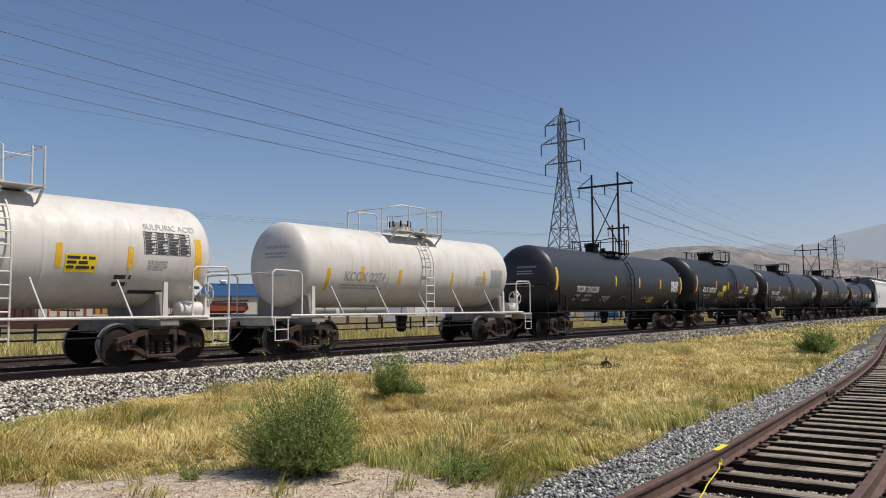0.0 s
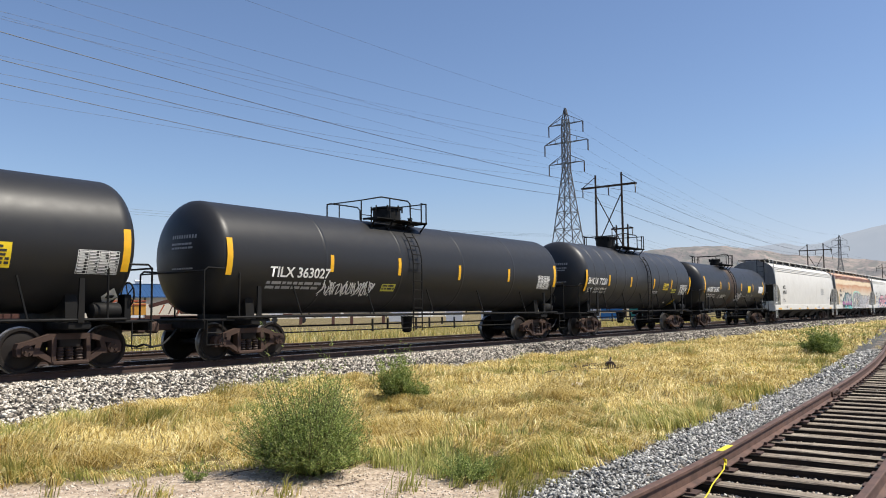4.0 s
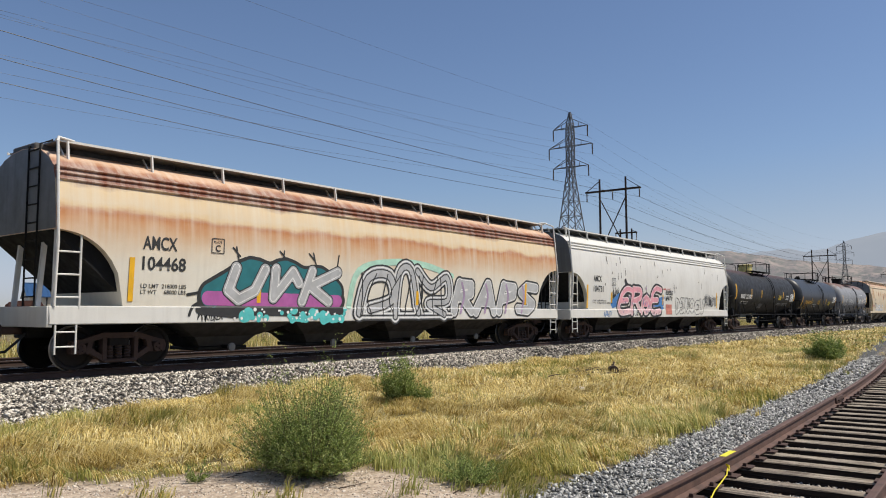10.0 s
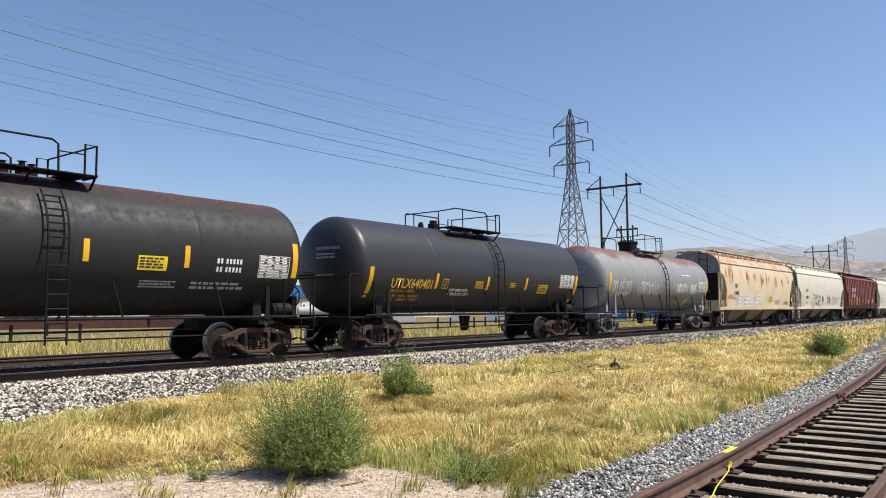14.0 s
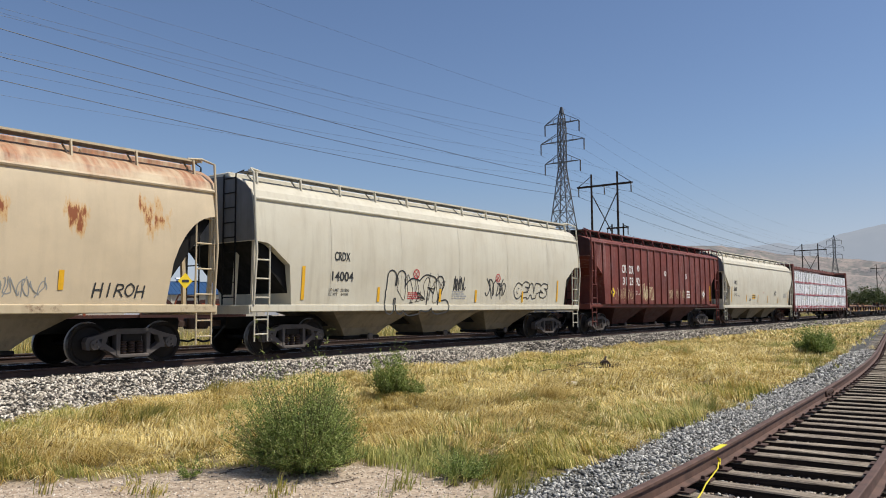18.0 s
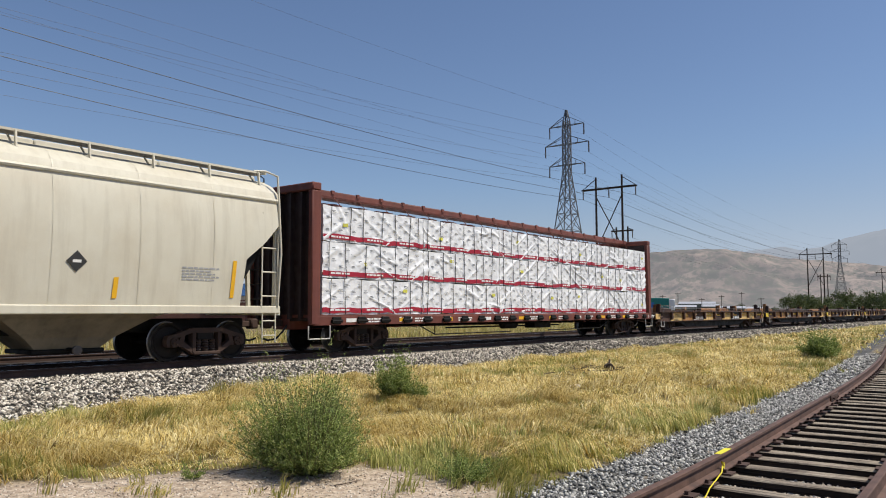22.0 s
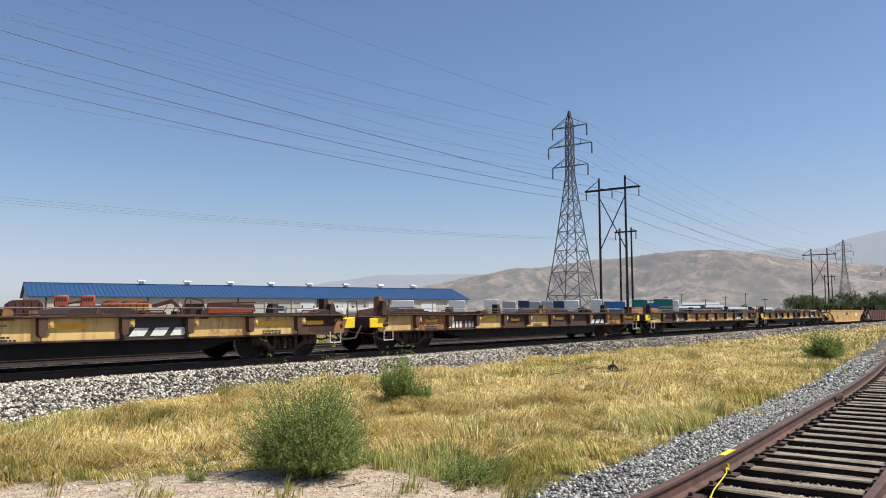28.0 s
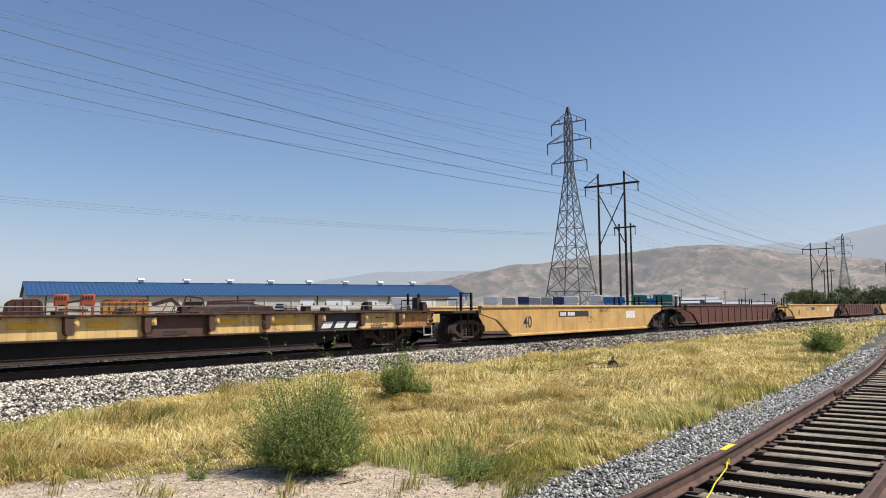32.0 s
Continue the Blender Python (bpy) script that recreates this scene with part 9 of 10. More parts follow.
def build_hills():
    s = 0.94 * 2900 / 1358.0
    front = piecewise([(450, 0), (640, 18 * s), (720, 44 * s), (800, 62 * s), (905, 81 * s), (978, 87 * s), (1068, 99 * s), (1130, 102 * s), (1173, 107 * s), (1230, 112 * s), (1273, 108 * s), (1321, 105 * s),
                       (1359, 99 * s), (1407, 91 * s), (1436, 87 * s), (1503, 81 * s), (1574, 74 * s), (1950, 40 * s)])
    ridge_strip("hills_front", "dry tan hills with painted-in haze", 2300, 700, front, hill_material("dry_hill", (0.30, 0.22, 0.17), (0.36, 0.385, 0.43), 0.42), 0.8, 3.0)
    s = 0.92 * 4200 / 1358.0
    back = piecewise([(450, 30 * s), (585, 60 * s), (690, 74 * s), (860, 74 * s), (950, 72 * s), (1250, 90 * s), (1350, 111 * s), (1383, 111 * s), (1426, 106 * s), (1465, 111 * s), (1503, 123 * s), (1551, 133 * s), (1574, 135 * s), (1950, 150 * s)])
    ridge_strip("hills_back", "mountains with pale blue painted-in haze", 3600, 700, back, hill_material("hazy_mountain", (0.20, 0.17, 0.15), (0.42, 0.47, 0.55), 0.86), 0.5, 9.0)


build_power_lines()
build_warehouse()
build_yard()
build_distance()
build_hills()


# ---- plants ----
def leaf_material(name, stops, rough=0.7, patchy=None):
    """Leaf and blade colour, varied from blade to blade."""
    mt, n, l, b = base_mat(name, rough)
    geo = n.new("ShaderNodeNewGeometry")
    col = ramp(n, l, geo.outputs["Random Per Island"], stops)
    if patchy:
        v = coords(n, l, vary=False)
        col = mix(n, l, ramp(n, l, noise_tex(n, l, v, 0.9, 5), [(0.46, 0.0), (0.62, 0.7)]), col, patchy)
    l.new(col, b.inputs["Base Color"])
    tr = node(n, l, "ShaderNodeBsdfTranslucent")
    l.new(col, tr.inputs[0])
    m = node(n, l, "ShaderNodeMixShader", Fac=0.3, i1=b.outputs[0], i2=tr.outputs[0])
    l.new(m.outputs[0], n["Material Output"].inputs[0])
    return mt


DRY_GRASS = leaf_material("dry_grass_blades", [(0.0, (0.13, 0.08, 0.016)), (0.22, (0.52, 0.37, 0.09)), (0.6, (0.88, 0.71, 0.275)), (1.0, (0.99, 0.91, 0.56))], 0.6, (0.44, 0.31, 0.075))
GREEN_GRASS = leaf_material("green_grass_blades", [(0.0, (0.14, 0.16, 0.03)), (0.4, (0.38, 0.37, 0.085)), (0.75, (0.64, 0.55, 0.17)), (1.0, (0.92, 0.76, 0.32))], 0.6, (0.28, 0.31, 0.075))
BUSH_LEAF = leaf_material("weed_leaves", [(0.0, (0.07, 0.11, 0.02)), (0.45, (0.21, 0.29, 0.06)), (0.8, (0.40, 0.46, 0.13)), (1.0, (0.58, 0.60, 0.24))], 0.6)
BUSH_STEM = plain("weed_stems", (0.14, 0.13, 0.06), 0.8)
TREE_LEAF = leaf_material("tree_leaves", [(0.0, (0.04, 0.06, 0.018)), (0.6, (0.08, 0.11, 0.035)), (1.0, (0.15, 0.17, 0.06))])
BARK = wood_material("bark", (0.05, 0.04, 0.03), (0.16, 0.13, 0.10))


def blades(name, pts, heights, widths, leans, ways, material, label, rng):
    """Many bent blades in one mesh: a narrow strip of two pieces and a tip each."""
    n = len(pts)
    la = ways
    a = la + rng.normal(0, 0.9, n)
    side = np.stack([-np.sin(a), np.cos(a), np.zeros(n)], -1) * (widths / 2)[:, None]
    out = np.stack([np.cos(la), np.sin(la), np.zeros(n)], -1)
    up = np.array([0, 0, 1.0])
    mid = pts + out * (leans * heights * 0.25)[:, None] + up * (heights * 0.6 * np.sqrt(np.clip(1 - leans ** 2 * 0.35, 0.1, 1)))[:, None]
    tip = pts + out * (leans * heights * 0.9)[:, None] + up * (heights * np.sqrt(np.clip(1 - leans ** 2 * 0.8, 0.05, 1)))[:, None]
    v = np.stack([pts - side, pts + side, mid - side * 0.8, mid + side * 0.8, tip], 1).reshape(-1, 3)
    b = (np.arange(n) * 5)[:, None]
    f = np.concatenate([b + np.array([0, 1, 3]), b + np.array([0, 3, 2]), b + np.array([2, 3, 4])], 0)
    tagged(new(name, raw_mesh(name, v, f, material)), label, "grass", kind="stuff")


def build_tufts(rng, count, x0, x1, y0, y1, tall, wide, per):
    """Tufts of bent blades: each tuft lies over to its own side, and neighbours lie alike."""
    out = {False: [], True: []}
    xs, ys, u = rng.uniform(x0, x1, count), rng.uniform(y0, y1, count), rng.uniform(0, 1, (count, 3))
    for x, y, (p, q, r) in zip(xs, ys, u):
        b, d, g = zones(x, y)
        if p < max(b, d * 0.97, g * 0.99):
            continue
        wet = 0.06 + 0.9 * noise.noise(Vector((x * 0.3, y * 0.3, 1.0))) + 0.5 * noise.noise(Vector((x * 1.1, y * 1.1, 6.0))) + 0.42 * clamp01((siding_y(x) + 2.6 - y) / 1.6) + 0.85 * clamp01((10.6 - 0.84 * (x - 3.47) - y) / 1.4) * clamp01((8.5 - x) / 2.0)
        lie = 2.2 * noise.noise(Vector((x * 0.35, y * 0.35, 9.0))) * math.pi + (r - 0.5) * 1.6
        size = 0.72 + 0.9 * noise.noise(Vector((x * 1.4, y * 1.4, 2.0))) + 0.4 * noise.noise(Vector((x * 0.5, y * 0.5, 7.0)))
        out[bool(q < wet)].append((x, y, ground_z(x, y) - 0.01, lie, max(0.22, size)))
    made = {}
    for green, rows in out.items():
        a = np.repeat(np.array(rows), per, 0)
        n = len(a)
        spread = 0.05 * wide / 0.011
        pts = a[:, :3] + np.stack([rng.normal(0, spread, n), rng.normal(0, spread, n), np.zeros(n)], -1)
        h = tall * a[:, 4] * rng.uniform(0.5, 1.25, n)
        lean = np.clip(rng.normal(0.93 if not green else 0.62, 0.22, n), 0.1, 1.1)
        # lodged patches, where the dry stalks lie flat
        flat = np.array([noise.noise(Vector((p[0] * 0.55, p[1] * 0.55, 12.0))) > -0.08 for p in rows]).repeat(per)
        if not green:
            lean = np.where(flat, np.clip(rng.normal(1.09, 0.05, n), 0.9, 1.13), lean)
            h = np.where(flat, h * 1.45, h)
        made[green] = (pts, h, wide * rng.uniform(0.6, 1.4, n), lean, a[:, 3] + rng.normal(0, 0.55, n))
    return made


def build_grass():
    rng = np.random.default_rng(4)
    sets = [build_tufts(rng, 10500, 2.0, 14.0, 3.4, 14.4, 0.26, 0.010, 18), build_tufts(rng, 9500, 14.0, 38.0, 3.4, 14.6, 0.27, 0.018, 13), build_tufts(rng, 6500, 38.0, 130.0, 4.0, 14.6, 0.28, 0.07, 8)]
    for name, green, mat, label in (("dry_grass", False, DRY_GRASS, "dry golden grass lying in tufts"), ("green_grass", True, GREEN_GRASS, "half-green grass among the dry tufts")):
        blades(name, *[np.concatenate(c) for c in zip(*[q[green] for q in sets])], mat, label, rng)
    n = 60000
    x, y = rng.uniform(3, 140, n), 25.4 + 16 * rng.uniform(0, 1, n) ** 1.6
    keep = np.array([noise.noise(Vector((a * 0.25, b * 0.25, 3))) > -0.25 for a, b in zip(x, y)])
    x, y = x[keep], y[keep]
    k = len(x)
    pts = np.stack([x, y, np.full(k, GROUND_Z)], -1)
    half = rng.uniform(0, 1, k) < 0.62
    for name, sel, mat, label in (("field_grass", half, DRY_GRASS, "tall dry grass beyond the tracks"), ("field_weeds", ~half, GREEN_GRASS, "tall green weeds beyond the tracks")):
        m = sel.sum()
        blades(name, pts[sel], rng.uniform(0.35, 0.85, m), np.full(m, 0.03), rng.uniform(0.05, 0.6, m), rng.uniform(0, 6.283, m), mat, label, rng)


def leaf_cloud(centres, size, rng, per):
    """Small leaves round given centres."""
    c = np.repeat(centres, per, 0)
    n = len(c)
    d = rng.normal(0, 1, (n, 3))
    d /= np.linalg.norm(d, axis=1)[:, None]
    e = rng.normal(0, 1, (n, 3))
    e -= (e * d).sum(1)[:, None] * d
    e /= np.linalg.norm(e, axis=1)[:, None]
    p = c + rng.normal(0, size * 1.1, (n, 3))
    ln = size * rng.uniform(0.6, 1.5, n)[:, None]
    w = ln * 0.28
    v = np.stack([p, p + d * ln * 0.5 + e * w, p + d * ln, p + d * ln * 0.5 - e * w], 1).reshape(-1, 3)
    f = (np.arange(n) * 4)[:, None] + np.array([0, 1, 2, 3])
    return v, f


def weed_bush(x, y, width, height, seed, leaf, count, label, plume=1.0, upright=0.0):
    """Shoots that rise and bend outward to an egg-shaped outline, each with side twigs set with narrow leaves."""
    rng = np.random.default_rng(seed)
    z = ground_z(x, y)
    bush = thing("weed_bush", label, "bush", "weeds", at=(x, y, z))
    stems = Mesh()
    pts, ways = [], []
    for k in range(count):
        a, tip_el = rng.uniform(0, 6.283), math.acos(rng.uniform(0.02 + 0.35 * upright, 1.0))
        reach = rng.uniform(0.35, 1.08) ** 0.7 * (1 + 0.16 * math.sin(3 * a + seed) + 0.1 * math.sin(5 * a + 2 * tip_el * 3))
        r, hgt = width / 2 * math.sin(tip_el) ** 0.8 * reach, height * (0.16 + 0.84 * math.cos(tip_el) ** 0.9) * reach
        if tip_el < 0.75 and k % 7 == 0:
            hgt *= rng.uniform(1.0, plume)
        tip = np.array([r * math.cos(a), r * math.sin(a), hgt])
        mid = np.array([0.62 * tip[0], 0.62 * tip[1], 0.45 * tip[2]])
        root = np.array([0.08 * tip[0], 0.08 * tip[1], 0.0])
        curve = [root * (1 - t) ** 2 + 2 * mid * t * (1 - t) + tip * t * t for t in np.linspace(0, 1, 7)]
        if k % 2 == 0:
            stems.pipe([tuple(c) for c in curve], 0.004 + 0.0015 * width, 3, 0.0012)
        for t in np.linspace(0.25, 1.0, 9):
            base = root * (1 - t) ** 2 + 2 * mid * t * (1 - t) + tip * t * t
            d = np.array([math.cos(a), math.sin(a), 0]) * rng.uniform(-0.2, 0.8) + rng.normal(0, 0.55, 3) + np.array([0, 0, 0.75])
            d /= np.linalg.norm(d)
            ln = height * rng.uniform(0.06, 0.17) * (1.15 - 0.6 * t)
            for q in np.linspace(0.1, 1.0, 9):
                pts.append(base + d * ln * q)
                ways.append(d)
    part("branchwork", stems, BUSH_STEM, bush)
    p, d = np.array(pts), np.array(ways)
    n = len(p)
    d = d * 0.7 + rng.normal(0, 0.6, (n, 3))
    d /= np.linalg.norm(d, axis=1)[:, None]
    e = rng.normal(0, 1, (n, 3))
    e -= (e * d).sum(1)[:, None] * d
    e /= np.linalg.norm(e, axis=1)[:, None]
    ln = leaf * rng.uniform(0.6, 1.5, n)[:, None]
    w = ln * 0.17
    v = np.stack([p, p + d * ln * 0.45 + e * w, p + d * ln, p + d * ln * 0.45 - e * w], 1).reshape(-1, 3)
    v[:, 2] = np.maximum(v[:, 2], 0.0)
    part("foliage", raw_mesh("foliage", v, (np.arange(n) * 4)[:, None] + np.array([0, 1, 2, 3]), BUSH_LEAF), None, bush)


def tree(x, y, height, seed):
    rng = np.random.default_rng(seed)
    tr = thing("tree", "small dark green tree with a ragged crown", "tree", "far trees", at=(x, y, GROUND_Z))
    part("trunk", Mesh().cyl((0, 0, -0.1), (0.1, 0.05, height * 0.45), height * 0.03, 10, height * 0.018), BARK, tr)
    cents = []
    for k in range(9):
        a = 6.283 * k / 9 + rng.uniform(-0.3, 0.3)
        e = np.array([math.cos(a) * height * rng.uniform(0.2, 0.48), math.sin(a) * height * rng.uniform(0.2, 0.48), height * rng.uniform(0.4, 0.97)])
        part("limb", Mesh().cyl((0.1, 0.05, height * 0.3), tuple(e), height * 0.012, 6, height * 0.004), BARK, tr)
        for _ in range(14):
            cents.append(e + rng.normal(0, height * 0.09, 3))
    v, f = leaf_cloud(np.array(cents), height * 0.05, rng, 26)
    part("crown", raw_mesh("crown", v, f, TREE_LEAF), None, tr)


def build_plants():
    weed_bush(5.66, 6.2, 1.42, 0.98, 1, 0.021, 1500, "large green weed bush with a feathery top", 1.5)
    weed_bush(11.1, 9.75, 0.92, 0.92, 2, 0.032, 260, "upright dusty green weed", 1.25, 0.7)
    weed_bush(11.4, 9.45, 0.6, 0.42, 7, 0.03, 70, "small green weed beside a taller one")
    weed_bush(29.6, 6.15, 1.4, 1.02, 3, 0.055, 320, "round green weed bush in dry grass", 1.15)
    weed_bush(6.5, 4.75, 0.8, 0.3, 4, 0.02, 110, "low straggling green weed")
    weed_bush(4.75, 6.9, 0.4, 0.22, 6, 0.02, 16, "tiny weed on bare dirt")
    for k, mark in enumerate((1408, 1425, 1442, 1461, 1482, 1498, 1530, 1545, 1562, 1580, 1600)):
        x, y = spot(heading_of(mark), 190 + 9 * (k % 3))
        tree(x, y, 4.6 + 0.9 * ((k * 7) % 4) / 3, 30 + k)
    for k in range(7):
        x, y = spot(heading_of(1190 + 31 * k), 345 + 11 * (k % 3))
        tree(x, y, 3.0 + 1.1 * ((k * 5) % 3) / 2, 60 + k)


# ---- ballast stones ----
def stone_material(name, stops):
    mt, n, l, b = base_mat(name, 0.9)
    geo = n.new("ShaderNodeNewGeometry")
    col = ramp(n, l, geo.outputs["Random Per Island"], stops)
    v = coords(n, l, vary=False)
    spots = ramp(n, l, noise_tex(n, l, v, 60.0, 4), [(0.4, 0.0), (0.75, 0.35)])
    l.new(mix(n, l, spots, col, (0.10, 0.09, 0.08)), b.inputs["Base Color"])
    return mt


STONE_PALE = stone_material("pale_ballast", [(0.0, (0.03, 0.025, 0.02)), (0.25, (0.13, 0.11, 0.088)), (0.5, (0.44, 0.385, 0.31)), (1.0, (0.92, 0.84, 0.72))])
# darker stones for far ballast: the gaps' shade put into their colour
STONE_MID = stone_material("gap_shaded_ballast", [(0.0, (0.02, 0.018, 0.015)), (0.4, (0.11, 0.095, 0.078)), (0.75, (0.36, 0.32, 0.265)), (1.0, (0.74, 0.67, 0.57))])
# oil-dark stones that also carry the shade under the train
STONE_OIL_SHADE = stone_material("oiled_shaded_ballast", [(0.0, (0.012, 0.010, 0.009)), (0.5, (0.045, 0.038, 0.032)), (1.0, (0.16, 0.14, 0.12))])
STONE_GREY = stone_material("grey_gravel", [(0.0, (0.06, 0.06, 0.056)), (0.4, (0.23, 0.227, 0.213)), (0.8, (0.50, 0.485, 0.45)), (1.0, (0.80, 0.78, 0.72))])
PEBBLE = stone_material("dirt_pebbles", [(0.0, (0.22, 0.165, 0.12)), (0.5, (0.52, 0.43, 0.33)), (1.0, (0.80, 0.71, 0.60))])


def stones(name, pts, size, material, label, rng):
    n = len(pts)
    base = np.array([(1, 0, 0), (-1, 0, 0), (0, 1, 0), (0, -1, 0), (0, 0, 1), (0, 0, -1)], float)
    tri = np.array([(0, 2, 4), (2, 1, 4), (1, 3, 4), (3, 0, 4), (2, 0, 5), (1, 2, 5), (3, 1, 5), (0, 3, 5)])
    v = base[None] * rng.uniform(0.55, 1.25, (n, 6, 1)) + rng.normal(0, 0.22, (n, 6, 3))
    a = rng.uniform(0, 6.283, n)
    tilt = rng.uniform(-0.7, 0.7, n)
    c, s = np.cos(tilt)[:, None], np.sin(tilt)[:, None]
    v = np.stack([v[:, :, 0] * c - v[:, :, 2] * s, v[:, :, 1], v[:, :, 0] * s + v[:, :, 2] * c], -1)
    c, s = np.cos(a)[:, None], np.sin(a)[:, None]
    v = np.stack([v[:, :, 0] * c - v[:, :, 1] * s, v[:, :, 0] * s + v[:, :, 1] * c, v[:, :, 2] * 0.8], -1)
    v = v * (size * rng.uniform(0.45, 1.45, n))[:, None, None] + pts[:, None, :]
    f = (np.arange(n) * 6)[:, None, None] + tri[None]
    tagged(new(name, raw_mesh(name, v.reshape(-1, 3), f.reshape(-1, 3), material)), label, "gravel", kind="stuff")


def scatter(rng, count, x0, x1, y0, y1, zone, lift):
    xs, ys, u = rng.uniform(x0, x1, count), rng.uniform(y0, y1, count), rng.uniform(0, 1, count)
    return np.array([(x, y, ground_z(x, y) + lift) for x, y, p in zip(xs, ys, u) if p < zones(x, y)[zone]])


def build_stones():
    rng = np.random.default_rng(8)
    near = np.concatenate([scatter(rng, 44000, 3.0, 24.0, 11.0, 16.15, 0, 0.02)])
    stones("main_ballast", near, 0.034, STONE_PALE, "pale crushed stone ballast beside the main track", rng)
    far = scatter(rng, 15000, 24.0, 60.0, 13.6, 16.15, 0, 0.02)
    stones("far_ballast", far, 0.055, STONE_MID, "pale crushed stone ballast further along", rng)
    far = scatter(rng, 7000, 60.0, 130.0, 13.8, 16.1, 0, 0.03)
    stones("distant_ballast", far, 0.09, STONE_MID, "pale crushed stone ballast far along the track", rng)
    mid = np.concatenate([scatter(rng, 7000, 3.0, 45.0, 18.3, 20.6, 0, 0.02), scatter(rng, 4000, 3.0, 40.0, 16.4, 17.7, 0, -0.01)])
    stones("track_ballast", mid, 0.05, STONE_OIL_SHADE, "dark stone ballast between the tracks, oil and train shade in its colour", rng)
    side = scatter(rng, 46000, 4.0, 18.0, 0.4, 4.6, 2, 0.012)
    out = np.array([abs(y - siding_y(x) + 0.75) > 0.95 or rng.random() < 0.12 for x, y, z in side])
    side = side[out]
    stones("siding_gravel", side, 0.022, STONE_GREY, "grey gravel round the siding ties", rng)
    side = scatter(rng, 34000, 5.0, 22.0, 0.6, 3.4, 2, 0.008)
    side = side[[abs(y - siding_y(x) + 0.75) < 0.95 for x, y, z in side]]
    stones("tie_gravel", side, 0.020, PEBBLE, "brownish pebbles between the siding ties", rng)
    side = scatter(rng, 9000, 18.0, 34.0, 1.0, 5.4, 2, 0.015)
    stones("siding_gravel_far", side, 0.04, STONE_GREY, "grey gravel along the siding", rng)
    dirt = scatter(rng, 12000, 2.5, 7.0, 4.2, 9.4, 1, 0.0)
    stones("dirt_pebbles", dirt, 0.013, PEBBLE, "small pebbles on bare dirt", rng)


build_grass()
build_plants()
build_stones()


# ---- small things beside the tracks ----
CORD_YELLOW = plain("yellow_cord", (0.75, 0.62, 0.03), 0.6, 0, 0.1)
RAIL_PAINT = paint("yellow_rail_paint", (0.78, 0.72, 0.04), (0.3, 0.2, 0.08), 0.35, 0.2, 0, 0.6)
DRIFTWOOD = wood_material("old_log", (0.045, 0.03, 0.022), (0.16, 0.12, 0.09))


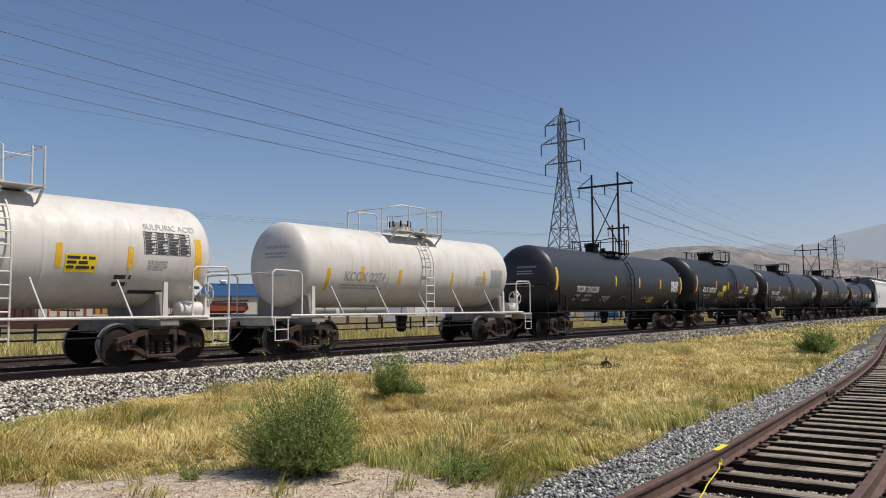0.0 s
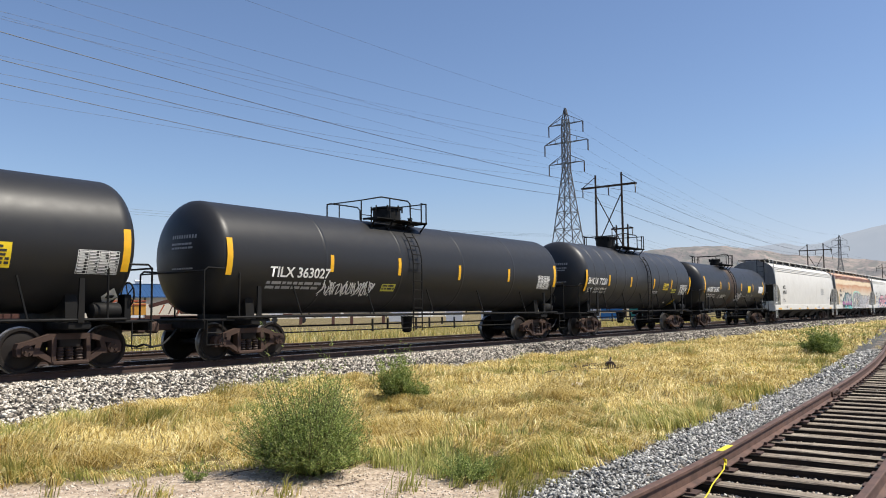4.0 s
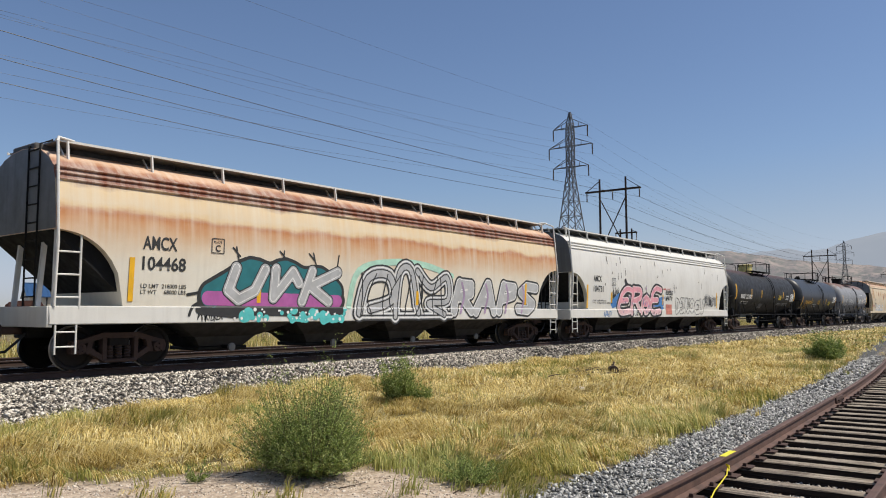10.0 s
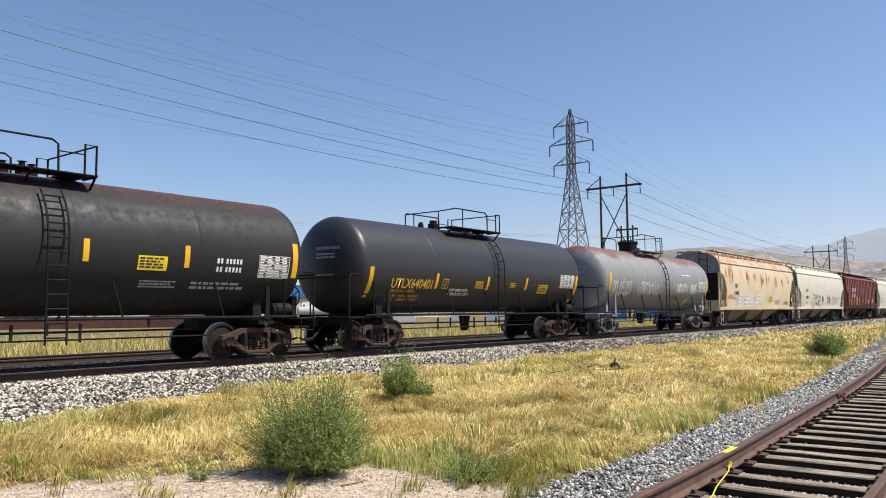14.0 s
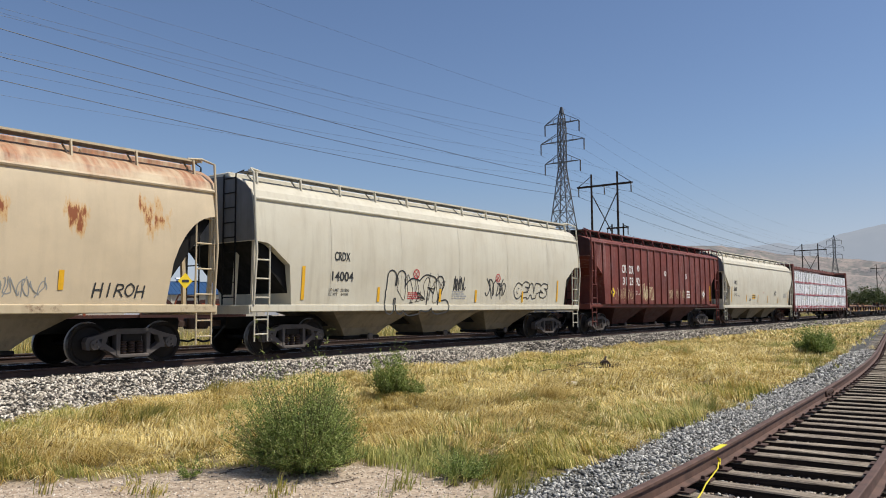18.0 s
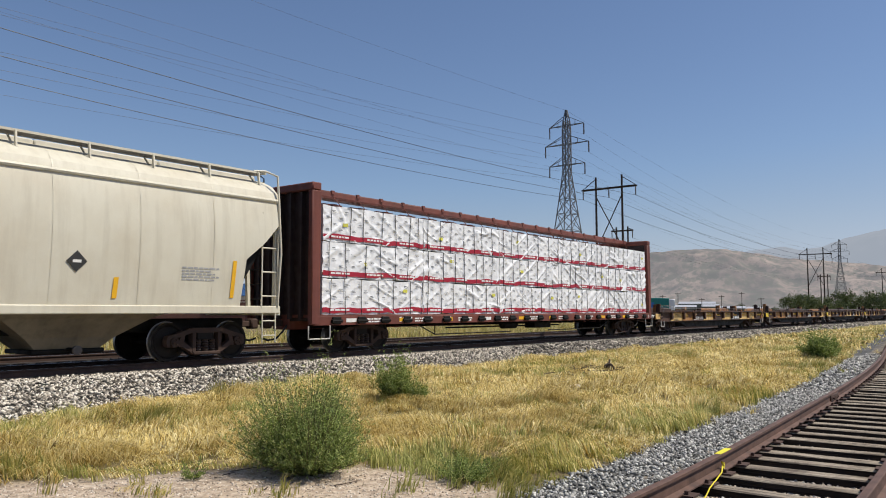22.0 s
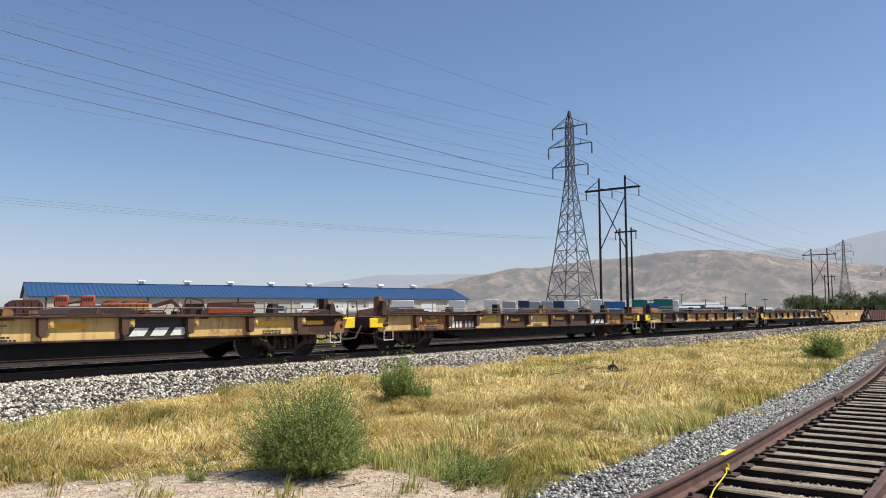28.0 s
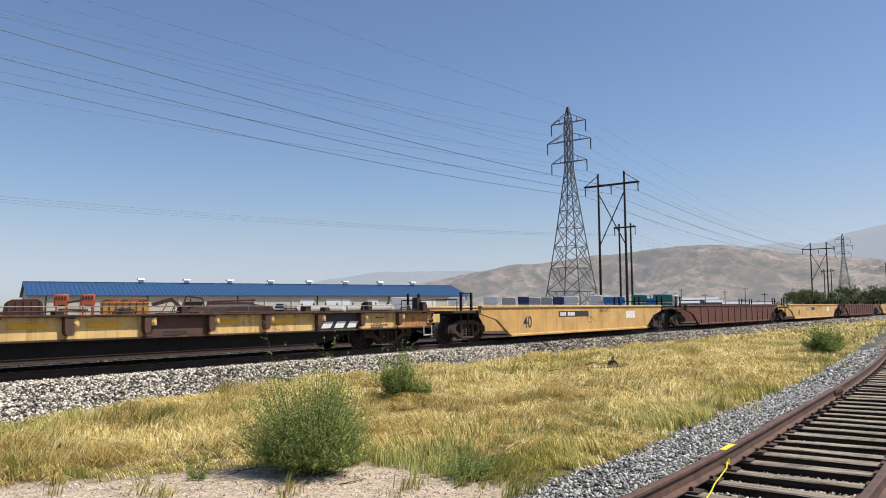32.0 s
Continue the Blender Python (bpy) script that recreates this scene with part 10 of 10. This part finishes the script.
def build_details():
    m = Mesh()
    pts = [(8.46 + d, siding_y(8.46 + d)) for d in (-0.2, -0.1, 0.0, 0.1, 0.2)]
    m.loft([[(x, y - 0.034, -0.3285), (x, y + 0.034, -0.3285), (x, y + 0.0375, -0.36), (x, y + 0.0395, -0.36), (x, y + 0.035, -0.3265), (x, y - 0.034, -0.3265)] for x, y in pts])
    part("paint_mark", m, RAIL_PAINT, SIDING, "yellow paint mark across the rail head")
    cord = thing("cord", "yellow cord tied round the rail and trailing over the ties", "cord")
    y = siding_y(8.25)
    part("tail", Mesh().pipe([(8.25, y - 0.05, -0.44), (8.1, y - 0.09, -0.48), (7.8, y - 0.13, -0.5), (7.4, y - 0.2, -0.5), (7.08, 2.466, -0.5), (6.7, 2.4, -0.51), (6.2, 2.3, -0.5)], 0.007, 6), CORD_YELLOW, cord)
    part("knot", Mesh().pipe([(8.25, y - 0.045, -0.5), (8.26, y - 0.06, -0.44), (8.23, y - 0.05, -0.40), (8.28, y - 0.055, -0.42), (8.24, y - 0.06, -0.47)], 0.013, 6), CORD_YELLOW, cord)
    y = siding_y(15.8)
    bar = part("joint_bar", Mesh().box(15.5, 16.1, y - 0.055, y - 0.012, -0.48, -0.36, 0.01), PLATE_RUST, SIDING, "bolted rail joint bar")
    for k in range(4):
        x = 15.58 + 0.147 * k
        part("bolt", Mesh().cyl((x, siding_y(x) - 0.09, -0.42), (x, siding_y(x) - 0.05, -0.42), 0.022, 6), PLATE_RUST, bar)
    rng = random.Random(3)
    z = ground_z(20.0, 9.8)
    log = thing("log", "dark weathered log lying in dry grass", "log", at=(20.3, 9.75, z + 0.1))
    log.rotation_euler = (0, 0.05, 0.5)
    part("trunk", Mesh().lathe_x([(-0.65, 0.05), (-0.62, 0.12), (-0.15, 0.14), (0.3, 0.12), (0.65, 0.11), (0.68, 0.04)], 0, 0, 12), DRIFTWOOD, log)
    part("stub", Mesh().cyl((0.15, 0, 0.05), (0.3, -0.05, 0.22), 0.04, 8, 0.025), DRIFTWOOD, log)
    for k in range(34):
        x, y = 19.0 + rng.uniform(-1.5, 1.3), 9.9 + rng.uniform(-0.5, 0.5)
        a, ln = rng.uniform(-0.8, 0.8), rng.uniform(0.35, 1.0)
        z = ground_z(x, y) + 0.09
        st = Mesh().pipe([(x, y, z), (x + ln * 0.5 * math.cos(a), y + ln * 0.5 * math.sin(a), z + rng.uniform(0.0, 0.04)), (x + ln * math.cos(a + 0.2), y + ln * math.sin(a + 0.2), z + rng.uniform(-0.02, 0.06))], 0.016, 5, 0.006)
        solid("dead_branch", st, DRIFTWOOD, "dead grey-brown branch lying in dry grass", "branch", "dead branches")
    stone = Mesh().turned([(-0.06, 0.1), (0.0, 0.17), (0.04, 0.15), (0.07, 0.08), (0.08, 0.02)], (15.6, 8.3, ground_z(15.6, 8.3) + 0.02), 7)
    solid("boulder", stone, PEBBLE, "pale rounded stone in the grass", "stone")
    for k in range(14):
        x, y = rng.uniform(3.6, 6.6), rng.uniform(4.6, 7.4)
        if zones(x, y)[1] < 0.6:
            continue
        a, ln = rng.uniform(-0.7, 0.7), rng.uniform(0.12, 0.4)
        z = ground_z(x, y) + 0.008
        tw = Mesh().pipe([(x, y, z), (x + ln * 0.5 * math.cos(a), y + ln * 0.5 * math.sin(a), z + 0.01), (x + ln * math.cos(a + 0.3), y + ln * math.sin(a + 0.3), z)], 0.006, 5, 0.003)
        solid("twig", tw, DRIFTWOOD, "thin dark twig on bare dirt", "twig", "twigs")


build_details()


# ---- moves ----
def travelled(t):
    """Metres that the train has gone, to -x, at t seconds."""
    q = t / 32.0
    return 385.684 * q - 7.040 * q ** 2 + 141.188 * q ** 3 - 162.031 * q ** 4 + 61.202 * q ** 5


def motions():
    times = [1.6 * k for k in range(21)]
    for car, mid in CARS:
        walk(car, [(t, pose(mid - travelled(t), TRACK_Y, 0)) for t in times])
    for pk, mid, x, y, z in LOAD:
        walk(pk, [(t, pose(mid + x - travelled(t), TRACK_Y + y, z)) for t in times])
    # every wheelset turns alike, so they share one set of keys
    turn = [(k / FPS, pose(0, 0, 0, 0, -math.degrees(travelled(k / FPS) / WHEEL_R), 0)) for k in range(32 * FPS + 1)]
    walk(WHEELSETS[0], turn)
    keys = WHEELSETS[0].animation_data
    for ws in WHEELSETS[1:]:
        ws.rotation_mode = "QUATERNION"
        data = ws.animation_data_create()
        data.action = keys.action
        data.action_slot = keys.action_slot


motions()
